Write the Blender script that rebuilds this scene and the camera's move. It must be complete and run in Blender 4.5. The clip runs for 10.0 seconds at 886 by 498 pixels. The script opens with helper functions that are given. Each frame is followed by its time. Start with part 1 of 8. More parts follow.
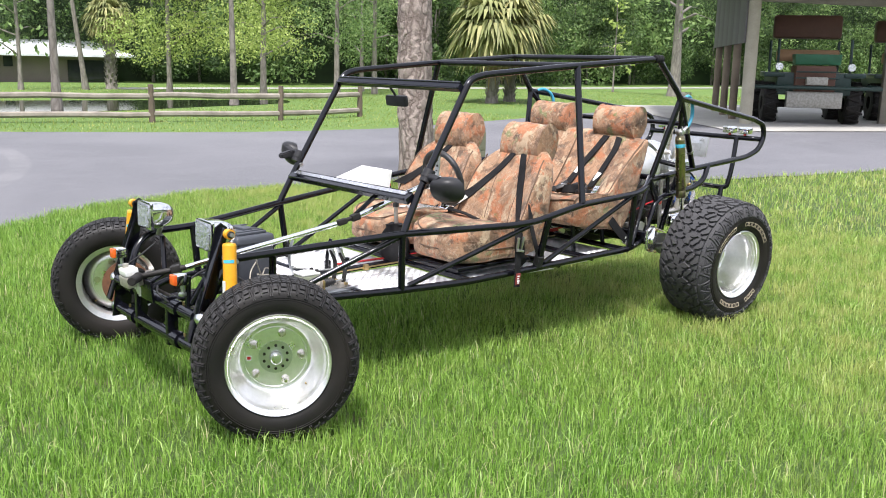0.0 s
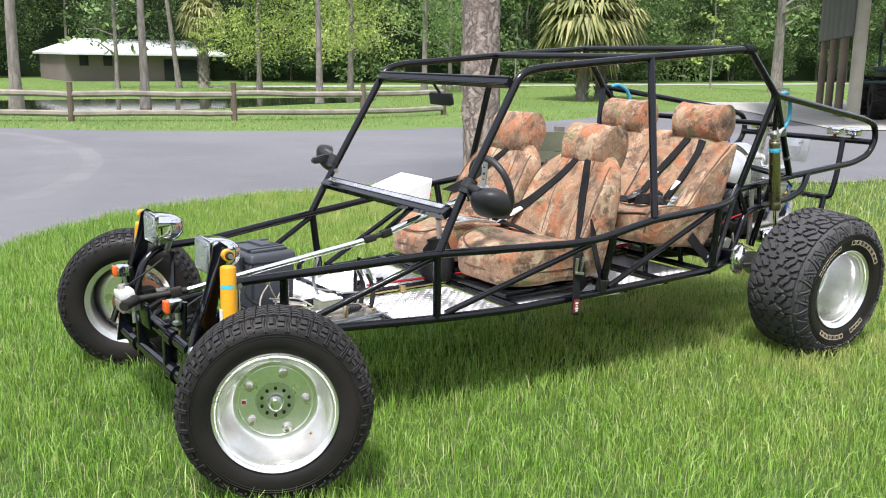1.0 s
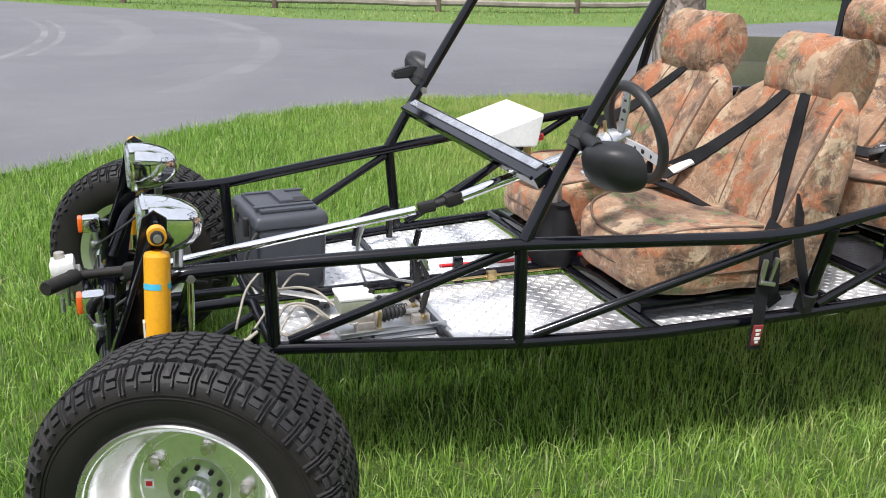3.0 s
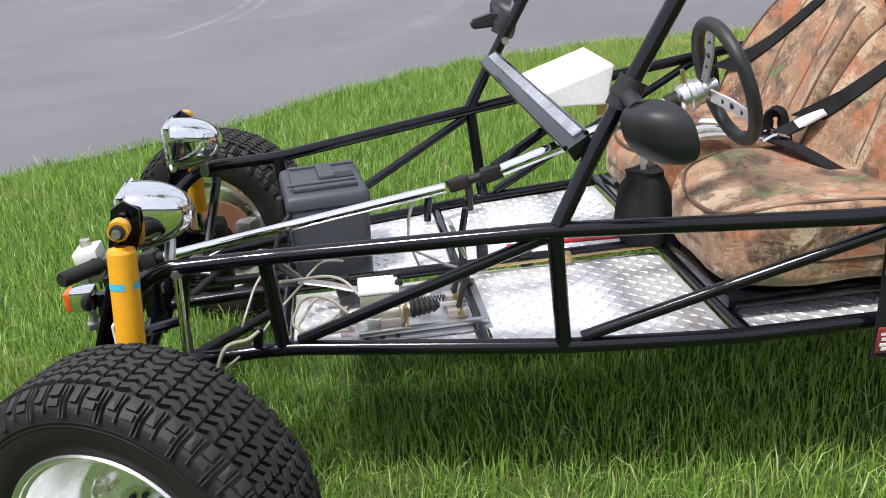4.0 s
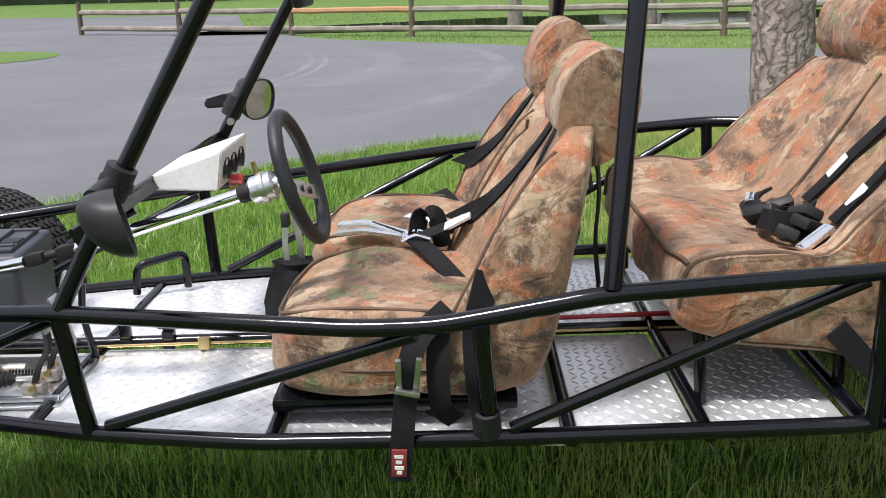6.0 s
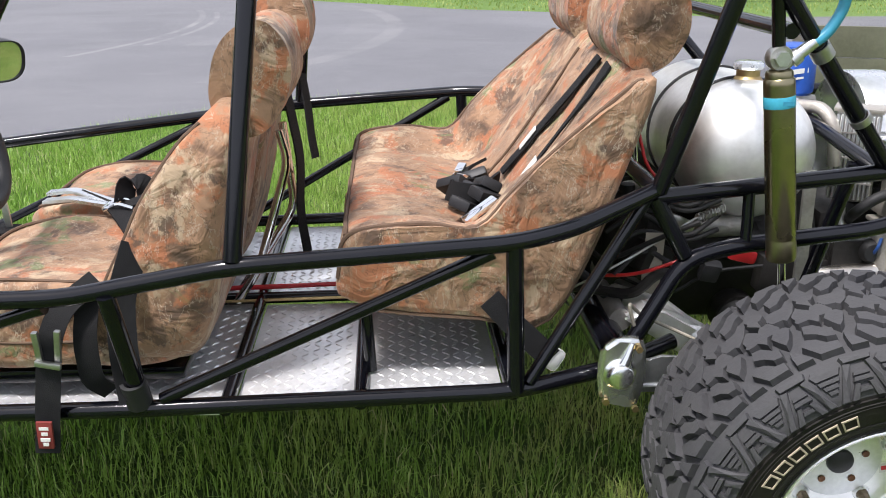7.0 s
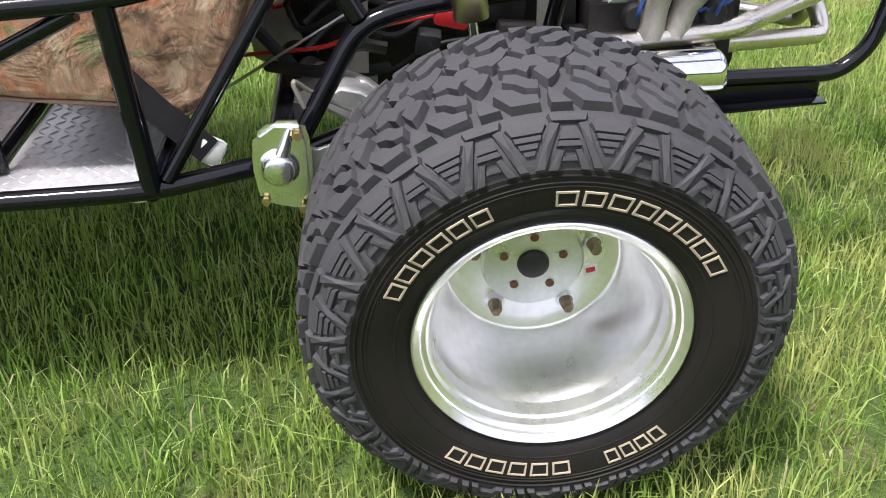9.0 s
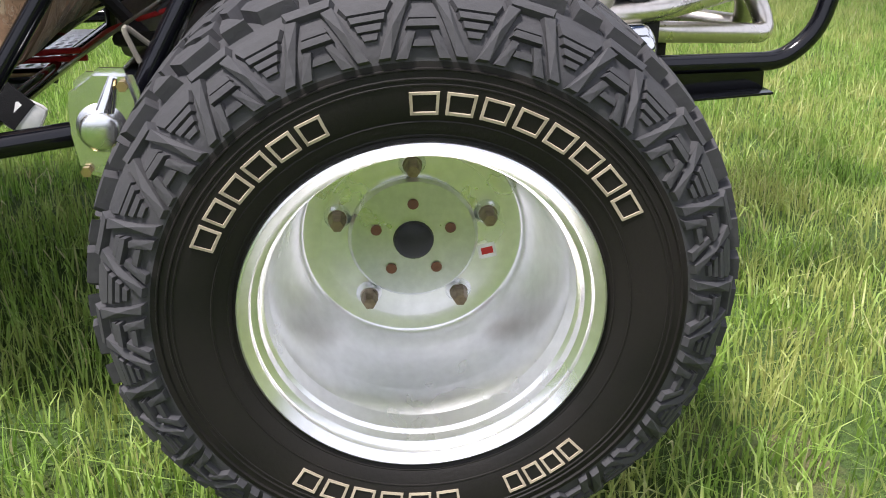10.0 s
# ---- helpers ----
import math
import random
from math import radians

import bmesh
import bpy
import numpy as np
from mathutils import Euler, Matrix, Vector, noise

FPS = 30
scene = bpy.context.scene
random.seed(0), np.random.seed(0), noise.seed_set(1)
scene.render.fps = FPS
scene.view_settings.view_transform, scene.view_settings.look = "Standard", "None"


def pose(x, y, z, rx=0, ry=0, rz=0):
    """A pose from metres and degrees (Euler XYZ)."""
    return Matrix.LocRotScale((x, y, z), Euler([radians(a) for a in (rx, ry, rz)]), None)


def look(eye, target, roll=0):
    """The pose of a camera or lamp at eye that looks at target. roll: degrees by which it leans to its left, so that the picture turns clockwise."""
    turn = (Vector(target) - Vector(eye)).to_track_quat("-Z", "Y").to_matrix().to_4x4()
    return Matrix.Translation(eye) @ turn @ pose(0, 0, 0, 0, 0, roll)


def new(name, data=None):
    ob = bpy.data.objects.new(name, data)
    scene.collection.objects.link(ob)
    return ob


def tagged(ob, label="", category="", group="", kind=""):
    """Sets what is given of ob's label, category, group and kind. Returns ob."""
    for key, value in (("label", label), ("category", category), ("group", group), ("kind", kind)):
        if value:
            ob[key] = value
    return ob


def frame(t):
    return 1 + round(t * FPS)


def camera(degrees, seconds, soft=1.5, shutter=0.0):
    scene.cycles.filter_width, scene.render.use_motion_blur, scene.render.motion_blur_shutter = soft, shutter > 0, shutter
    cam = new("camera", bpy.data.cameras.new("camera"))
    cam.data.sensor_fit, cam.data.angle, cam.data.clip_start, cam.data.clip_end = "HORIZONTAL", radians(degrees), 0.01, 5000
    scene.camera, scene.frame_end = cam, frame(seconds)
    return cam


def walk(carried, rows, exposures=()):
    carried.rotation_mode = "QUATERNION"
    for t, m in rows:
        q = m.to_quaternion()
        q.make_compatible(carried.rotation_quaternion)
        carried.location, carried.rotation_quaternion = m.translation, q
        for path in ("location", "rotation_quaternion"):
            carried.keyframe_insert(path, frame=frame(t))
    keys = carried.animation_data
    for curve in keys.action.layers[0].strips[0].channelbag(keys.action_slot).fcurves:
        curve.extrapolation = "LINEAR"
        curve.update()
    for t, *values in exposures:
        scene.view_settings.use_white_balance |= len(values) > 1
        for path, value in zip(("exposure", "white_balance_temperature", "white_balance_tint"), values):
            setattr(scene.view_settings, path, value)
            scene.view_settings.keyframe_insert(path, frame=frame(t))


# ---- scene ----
from mathutils.bvhtree import BVHTree

cam = camera(51.1, 10.0, soft=1.0)
PATH = [
    (0, (-1.786, -3.948, 1.535), (-0.517, -2.454, 1.139), 1.3),
    (0.5, (-1.479, -3.792, 1.541), (-0.321, -2.214, 1.131), 0.3),
    (1, (-1.219, -3.584, 1.515), (-0.107, -1.971, 1.11), 0.9),
    (1.5, (-0.93, -3.3, 1.515), (0.168, -1.691, 1.061), 1.4),
    (2, (-0.616, -3.066, 1.471), (0.335, -1.385, 0.952), -0.4),
    (2.5, (-0.378, -2.852, 1.455), (0.395, -1.11, 0.849), -0.6),
    (3, (-0.121, -2.54, 1.444), (0.553, -0.765, 0.816), 1.6),
    (3.2, (-0.027, -2.457, 1.432), (0.586, -0.664, 0.79), 1.1),
    (4.3, (0.638, -2.23, 1.397), (0.703, -0.371, 0.664), -3.5),
    (4.5, (0.769, -2.183, 1.401), (0.801, -0.313, 0.694), -2.1),
    (5, (1.055, -2.14, 1.388), (1.092, -0.271, 0.678), -1.5),
    (5.2, (1.197, -2.173, 1.385), (1.179, -0.284, 0.728), -2.8),
    (6.3, (1.811, -2.287, 1.36), (1.75, -0.37, 0.793), -0.7),
    (6.5, (1.924, -2.272, 1.387), (1.899, -0.368, 0.775), 1.2),
    (7, (2.201, -2.296, 1.377), (2.31, -0.408, 0.728), -0.1),
    (7.5, (2.51, -2.366, 1.373), (2.676, -0.518, 0.626), -1.1),
    (8, (2.628, -2.36, 1.345), (2.862, -0.556, 0.515), -1.2),
    (8.5, (2.716, -2.238, 1.283), (2.919, -0.511, 0.295), -0.8),
    (9, (2.795, -2.042, 1.186), (2.954, -0.324, 0.174), -0.7),
    (9.5, (2.904, -1.899, 0.998), (3.12, -0.105, 0.14), -0.8),
    (10, (2.96, -1.887, 0.856), (3.186, -0.056, 0.085), -0.3),
]
walk(cam, [(t, look(eye, target, roll)) for t, eye, target, roll in PATH], exposures=[(0.0, 1.0, 6400, 14.2), (1.5, 0.81, 6400, 12.7), (3.0, 0.66, 6400, 12.7), (4.5, 0.53, 6400, 12.7), (5.0, 0.48, 6400, 12.7), (6.5, 0.61, 6400, 12.7), (7.0, 0.81, 6400, 13.7), (7.5, 0.91, 6400, 15.7), (8.5, 1.10, 6400, 17.7), (9.2, 0.95, 6400, 17.2), (10.0, 0.90, 6400, 17.0)])

# ---- world, sun ----
world = bpy.data.worlds.new("sky")
scene.world = world
world.use_nodes = True
wn = world.node_tree
sky = wn.nodes.new("ShaderNodeTexSky")
sky.sky_type = "NISHITA"
sky.sun_disc = False
sky.sun_elevation = radians(64.5)
sky.sun_rotation = radians(229.6)
sky.air_density = 1.0
sky.dust_density = 3.5
sky.ozone_density = 1.0
wn.nodes["Background"].inputs["Strength"].default_value = 0.12
veil = wn.nodes.new("ShaderNodeMix")  # thin even cloud over the sky
veil.data_type = "RGBA"
veil.inputs[0].default_value = 0.72
veil.inputs[7].default_value = (5.9, 6.1, 6.6, 1)
wn.links.new(sky.outputs[0], veil.inputs[6])
wn.links.new(veil.outputs[2], wn.nodes["Background"].inputs[0])
sun_data = bpy.data.lights.new("sun", "SUN")
sun_data.energy, sun_data.angle, sun_data.color = 3.25, radians(9), (1.0, 0.975, 0.945)
sun = new("sun", sun_data)
sun.matrix_world = look((-8, -6.8, 22), (0, 0, 0))


# ---- materials ----
def nodes_of(name):
    m = bpy.data.materials.new(name)
    m.use_nodes = True
    return m, m.node_tree.nodes, m.node_tree.links, m.node_tree.nodes["Principled BSDF"]


def put_in(b, **kw):
    for k, v in kw.items():
        b.inputs[k.replace("_", " ")].default_value = v


def noise_fac(n, l, scale, detail=4.0, rough=0.55, dist=0.0, coord="Object", stretch=None):
    tc = n.new("ShaderNodeTexCoord")
    t = n.new("ShaderNodeTexNoise")
    put_in(t, Scale=scale, Detail=detail, Roughness=rough, Distortion=dist)
    if stretch:
        mp = n.new("ShaderNodeMapping")
        mp.inputs["Scale"].default_value = stretch
        l.new(tc.outputs[coord], mp.inputs[0])
        l.new(mp.outputs[0], t.inputs["Vector"])
    else:
        l.new(tc.outputs[coord], t.inputs["Vector"])
    return t.outputs["Fac"]


def ramp(n, l, fac, stops, mode="LINEAR"):
    r = n.new("ShaderNodeValToRGB")
    r.color_ramp.interpolation = mode
    e = r.color_ramp.elements
    while len(e) < len(stops):
        e.new(0.5)
    for el, (p, c) in zip(e, stops):
        el.position = p
        el.color = (*c, 1) if len(c) == 3 else c
    l.new(fac, r.inputs[0])
    return r.outputs[0]


def mix(n, l, fac, a, b, kind="MIX"):
    m = n.new("ShaderNodeMix")
    m.data_type, m.blend_type = "RGBA", kind
    for sock, v in ((m.inputs[0], fac), (m.inputs[6], a), (m.inputs[7], b)):
        if isinstance(v, (int, float)):
            sock.default_value = v
        elif isinstance(v, tuple):
            sock.default_value = (*v, 1)
        else:
            l.new(v, sock)
    return m.outputs[2]


def bump(n, l, b, height, strength=0.3, distance=0.01):
    bp = n.new("ShaderNodeBump")
    bp.inputs["Strength"].default_value, bp.inputs["Distance"].default_value = strength, distance
    l.new(height, bp.inputs["Height"])
    l.new(bp.outputs[0], b.inputs["Normal"])


def simple(name, c1, c2=None, rough=0.5, metal=0.0, scale=8.0, fine=80.0, bumpy=0.1, rough2=None, coat=0.0, depth=0.004):
    """Two-scale varied surface: stains between c1 and c2, fine grain in relief and gloss."""
    m, n, l, b = nodes_of(name)
    c2 = c2 or tuple(0.75 * v for v in c1)
    big = noise_fac(n, l, scale)
    small = noise_fac(n, l, fine, 3)
    col = ramp(n, l, big, [(0.35, c1), (0.68, c2)])
    col = mix(n, l, 0.25, col, ramp(n, l, small, [(0.3, tuple(0.7 * v for v in c1)), (0.7, tuple(min(1, 1.15 * v) for v in c1))]))
    l.new(col, b.inputs["Base Color"])
    put_in(b, Metallic=metal)
    b.inputs["Coat Weight"].default_value = coat
    r2 = rough if rough2 is None else rough2
    l.new(ramp(n, l, big, [(0.3, (rough,) * 3), (0.7, (r2,) * 3)]), b.inputs["Roughness"])
    if bumpy:
        bump(n, l, b, small, bumpy, depth)
    return m


MAT = {}
MAT["black_paint"] = simple("black_paint", (0.0035, 0.0037, 0.006), (0.005, 0.0053, 0.008), 0.09, 0, 5, 120, 0.02, 0.16, 0.0)
MAT["black_satin"] = simple("black_satin_paint", (0.006, 0.007, 0.012), (0.009, 0.010, 0.016), 0.28, 0, 5, 120, 0.03, 0.4)
MAT["black_satin"].node_tree.nodes["Principled BSDF"].inputs["Specular IOR Level"].default_value = 0.3
MAT["chrome"] = simple("chrome", (0.85, 0.86, 0.87), (0.8, 0.81, 0.82), 0.04, 1, 6, 60, 0.02, 0.09)
MAT["polished"] = simple("polished_aluminium", (0.86, 0.87, 0.86), (0.78, 0.79, 0.78), 0.2, 1, 7, 50, 0.05, 0.32)
MAT["brushed"] = simple("brushed_aluminium", (0.72, 0.73, 0.73), (0.6, 0.61, 0.62), 0.24, 1, 9, 90, 0.06, 0.38)
MAT["plate"] = simple("tread_plate_aluminium", (0.92, 0.92, 0.92), (0.84, 0.85, 0.86), 0.30, 0.6, 3, 90, 0.05, 0.42)
MAT["steel"] = simple("zinc_steel", (0.55, 0.55, 0.53), (0.4, 0.39, 0.36), 0.34, 1, 20, 120, 0.1, 0.5)
MAT["cast"] = simple("cast_metal", (0.42, 0.41, 0.38), (0.25, 0.24, 0.22), 0.5, 0.8, 18, 150, 0.25, 0.6)
MAT["dark_metal"] = simple("dark_oily_metal", (0.03, 0.028, 0.026), (0.015, 0.014, 0.013), 0.5, 0.3, 14, 100, 0.2, 0.7)
MAT["lug"] = simple("tarnished_nut", (0.34, 0.27, 0.19), (0.15, 0.105, 0.07), 0.38, 0.9, 60, 160, 0.1, 0.55)
MAT["dish"] = simple("polished_wheel_aluminium", (0.95, 0.945, 0.93), (0.92, 0.915, 0.90), 0.26, 0.93, 5, 60, 0.01, 0.32)
MAT["lead_blue"] = simple("blue_lead", (0.02, 0.07, 0.24), (0.015, 0.05, 0.18), 0.4, 0, 20, 100, 0.05)
MAT["tread_front"] = simple("front_tread_rubber", (0.020, 0.0195, 0.020), (0.032, 0.030, 0.029), 0.5, 0, 6, 110, 0.25, 0.75)
MAT["res_green"] = simple("reservoir_plastic", (0.30, 0.32, 0.24), (0.24, 0.26, 0.19), 0.4, 0, 20, 100, 0.05)
MAT["satin"] = simple("satin_aluminium", (0.90, 0.90, 0.88), (0.83, 0.83, 0.81), 0.36, 0.8, 4, 60, 0.05, 0.46)
MAT["header"] = simple("steel_header", (0.74, 0.70, 0.64), (0.58, 0.53, 0.47), 0.24, 1, 9, 90, 0.08, 0.36)
MAT["galvanised"] = simple("galvanised_steel", (0.70, 0.71, 0.71), (0.55, 0.56, 0.56), 0.32, 1, 16, 110, 0.1, 0.46)
MAT["alloy"] = simple("cast_alloy", (0.50, 0.47, 0.42), (0.36, 0.33, 0.29), 0.42, 0.7, 22, 160, 0.3, 0.55)
MAT["pleats"] = simple("filter_pleats", (0.55, 0.58, 0.60), (0.44, 0.47, 0.49), 0.4, 0.6, 20, 120, 0.05, 0.5)
MAT["worn_metal_glint"] = simple("worn_metal_glint", (0.74, 0.75, 0.77), (0.38, 0.38, 0.40), 0.2, 0.9, 14, 90, 0.1, 0.4)
MAT["tag_red"] = simple("dark_red_cloth", (0.22, 0.03, 0.025), (0.16, 0.025, 0.02), 0.7, 0, 30, 200, 0.1)
MAT["rust"] = simple("rust", (0.19, 0.08, 0.04), (0.1, 0.05, 0.03), 0.8, 0.1, 40, 200, 0.3)
MAT["brass"] = simple("brass", (0.55, 0.42, 0.2), (0.42, 0.3, 0.14), 0.35, 1, 30, 120, 0.1, 0.5)
MAT["rubber"] = simple("tyre_rubber", (0.0085, 0.0078, 0.0072), (0.019, 0.0155, 0.013), 0.52, 0, 5, 140, 0.18, 0.75)
MAT["tread"] = simple("tread_rubber", (0.038, 0.038, 0.042), (0.056, 0.055, 0.056), 0.66, 0, 6, 110, 0.25, 0.85)
MAT["hose"] = simple("black_rubber", (0.02, 0.02, 0.021), (0.03, 0.03, 0.03), 0.5, 0, 10, 120, 0.1, 0.65)
MAT["plastic"] = simple("black_plastic", (0.018, 0.018, 0.02), (0.03, 0.03, 0.032), 0.38, 0, 6, 260, 0.12, 0.5)
MAT["battery"] = simple("battery_plastic", (0.045, 0.050, 0.060), (0.055, 0.060, 0.070), 0.42, 0, 6, 260, 0.12, 0.55)
MAT["webbing"] = simple("black_webbing", (0.012, 0.012, 0.013), (0.02, 0.02, 0.021), 0.75, 0, 20, 400, 0.3)
MAT["yellow"] = simple("yellow_paint", (0.75, 0.36, 0.012), (0.66, 0.30, 0.012), 0.35, 0, 8, 120, 0.05, 0.45, 0.2)
MAT["bandblue"] = simple("blue_band", (0.06, 0.42, 0.58), (0.05, 0.36, 0.5), 0.4, 0, 20, 120, 0.02)
MAT["olive"] = simple("olive_gold_anodised", (0.34, 0.30, 0.19), (0.26, 0.23, 0.14), 0.2, 1, 5, 70, 0.03, 0.34)
MAT["white"] = simple("white_paint", (0.78, 0.78, 0.75), (0.70, 0.70, 0.67), 0.4, 0, 10, 120, 0.04, 0.5)
MAT["orange"] = simple("orange_lens", (0.75, 0.13, 0.02), (0.68, 0.10, 0.02), 0.12, 0, 20, 100, 0.03)
MAT["red"] = simple("red_plastic", (0.55, 0.02, 0.025), (0.42, 0.02, 0.02), 0.35, 0, 20, 100, 0.05)
MAT["blue"] = simple("blue_plastic", (0.02, 0.09, 0.42), (0.02, 0.07, 0.34), 0.35, 0, 20, 100, 0.05)
MAT["hoseblue"] = simple("blue_hose", (0.05, 0.32, 0.47), (0.04, 0.26, 0.4), 0.35, 0, 20, 100, 0.05)
MAT["cable"] = simple("beige_cable", (0.34, 0.31, 0.25), (0.26, 0.235, 0.19), 0.45, 0, 30, 120, 0.05)
MAT["letter"] = simple("cream_lettering", (0.52, 0.44, 0.33), (0.36, 0.30, 0.22), 0.6, 0, 30, 200, 0.1)
MAT["leather"] = simple("black_leather", (0.018, 0.018, 0.019), (0.03, 0.03, 0.03), 0.45, 0, 12, 300, 0.25, 0.55)
MAT["lens"] = simple("lamp_glass", (0.80, 0.82, 0.84), (0.62, 0.64, 0.67), 0.10, 0.92, 40, 120, 0.5, 0.2, depth=0.01)
MAT["concrete"] = simple("concrete", (0.38, 0.37, 0.34), (0.30, 0.29, 0.27), 0.85, 0, 0.8, 30, 0.2)
MAT["fence_post"] = simple("dark_fence_timber", (0.15, 0.115, 0.085), (0.085, 0.065, 0.05), 0.85, 0, 3, 40, 0.5, depth=0.006)
MAT["fence_rail"] = simple("grey_split_rail", (0.30, 0.27, 0.225), (0.15, 0.13, 0.105), 0.85, 0, 3, 40, 0.5, depth=0.006)
MAT["barn_post"] = simple("brown_log", (0.24, 0.19, 0.145), (0.16, 0.125, 0.095), 0.85, 0, 2, 30, 0.4)
MAT["pale_log"] = simple("pale_log", (0.44, 0.41, 0.33), (0.33, 0.30, 0.23), 0.85, 0, 2, 30, 0.4)
MAT["green_board"] = simple("mossy_board", (0.26, 0.255, 0.175), (0.17, 0.165, 0.11), 0.85, 0, 3, 40, 0.4)
MAT["new_wood"] = simple("fresh_wood", (0.45, 0.26, 0.13), (0.36, 0.2, 0.1), 0.8, 0, 3, 40, 0.3)
MAT["post"] = simple("grey_timber", (0.24, 0.22, 0.18), (0.16, 0.145, 0.12), 0.85, 0, 2, 30, 0.4)
MAT["siding"] = simple("grey_siding", (0.12, 0.112, 0.115), (0.095, 0.09, 0.093), 0.7, 0, 1.5, 30, 0.1)
MAT["house_wall"] = simple("brown_siding", (0.20, 0.165, 0.15), (0.16, 0.13, 0.12), 0.8, 0, 0.7, 15, 0.2)
MAT["metal_roof"] = simple("white_metal_roof", (0.8, 0.82, 0.84), (0.7, 0.72, 0.74), 0.4, 0.1, 0.6, 12, 0.05)
MAT["glass_dark"] = simple("dark_glass", (0.02, 0.024, 0.028), (0.03, 0.034, 0.04), 0.06, 0, 3, 30, 0.01)
MAT["van_green"] = simple("dark_green_paint", (0.012, 0.035, 0.032), (0.02, 0.045, 0.04), 0.35, 0.1, 3, 40, 0.05)
MAT["van_brown"] = simple("brown_vinyl", (0.13, 0.06, 0.04), (0.1, 0.045, 0.03), 0.6, 0, 3, 40, 0.1)
MAT["van_tan"] = simple("tan_vinyl", (0.35, 0.2, 0.1), (0.28, 0.16, 0.08), 0.6, 0, 3, 40, 0.1)
MAT["crate"] = simple("green_plastic", (0.02, 0.14, 0.07), (0.02, 0.1, 0.05), 0.5, 0, 5, 40, 0.1)


for key, level in (("webbing", 0.15), ("rubber", 0.3), ("plastic", 0.3), ("hose", 0.3), ("tread_front", 0.35), ("dark_metal", 0.3), ("black_paint", 0.42)):
    MAT[key].node_tree.nodes["Principled BSDF"].inputs["Specular IOR Level"].default_value = level


def camo():
    m, n, l, b = nodes_of("camouflage_canvas")
    f1 = noise_fac(n, l, 8.0, 6, 0.62, 0.25)
    base = ramp(n, l, f1, [(0.32, (0.075, 0.047, 0.030)), (0.42, (0.21, 0.125, 0.078)), (0.50, (0.40, 0.245, 0.150)), (0.60, (0.33, 0.205, 0.128)), (0.70, (0.22, 0.14, 0.09))])
    f2 = noise_fac(n, l, 8.5, 6, 0.62, 0.3)
    col = mix(n, l, ramp(n, l, f2, [(0.53, (0, 0, 0)), (0.58, (0.8,) * 3)]), base, (0.46, 0.175, 0.085))
    f3 = noise_fac(n, l, 9.5, 6, 0.64, 0.3, stretch=(1.0, 1.2, 0.7))
    col = mix(n, l, ramp(n, l, f3, [(0.56, (0, 0, 0)), (0.60, (0.85,) * 3)]), col, (0.52, 0.40, 0.27))
    f7 = noise_fac(n, l, 9.5, 6, 0.66, 0.3, stretch=(1.1, 0.8, 1.0))
    col = mix(n, l, ramp(n, l, f7, [(0.575, (0, 0, 0)), (0.62, (0.8,) * 3)]), col, (0.075, 0.05, 0.036))
    f4 = noise_fac(n, l, 6.2, 5, 0.6, 0.5, stretch=(1.0, 1.2, 1.0))
    col = mix(n, l, ramp(n, l, f4, [(0.615, (0, 0, 0)), (0.65, (0.75,) * 3)]), col, (0.13, 0.20, 0.075))
    # twigs and grass stems: thin dark and pale ridges of a warped noise
    f5 = noise_fac(n, l, 9.0, 6, 0.66, 0.5, stretch=(0.9, 1.4, 0.6))
    col = mix(n, l, ramp(n, l, f5, [(0.482, (0, 0, 0)), (0.490, (0.7,) * 3), (0.498, (0, 0, 0))]), col, (0.045, 0.030, 0.020))
    f6 = noise_fac(n, l, 12.0, 6, 0.66, 0.5, stretch=(1.4, 0.8, 0.7))
    col = mix(n, l, ramp(n, l, f6, [(0.492, (0, 0, 0)), (0.5, (0.7,) * 3), (0.508, (0, 0, 0))]), col, (0.62, 0.53, 0.41))
    tone = n.new("ShaderNodeHueSaturation")
    put_in(tone, Saturation=1.06, Value=0.84)
    l.new(mix(n, l, 0.08, col, (0.31, 0.195, 0.125)), tone.inputs["Color"])
    l.new(tone.outputs[0], b.inputs["Base Color"])
    put_in(b, Roughness=0.8)
    b.inputs["Sheen Weight"].default_value = 0.1
    wr = noise_fac(n, l, 13.0, 4, 0.5, 1.0)
    bump(n, l, b, wr, 0.7, 0.02)
    return m


MAT["camo"] = camo()


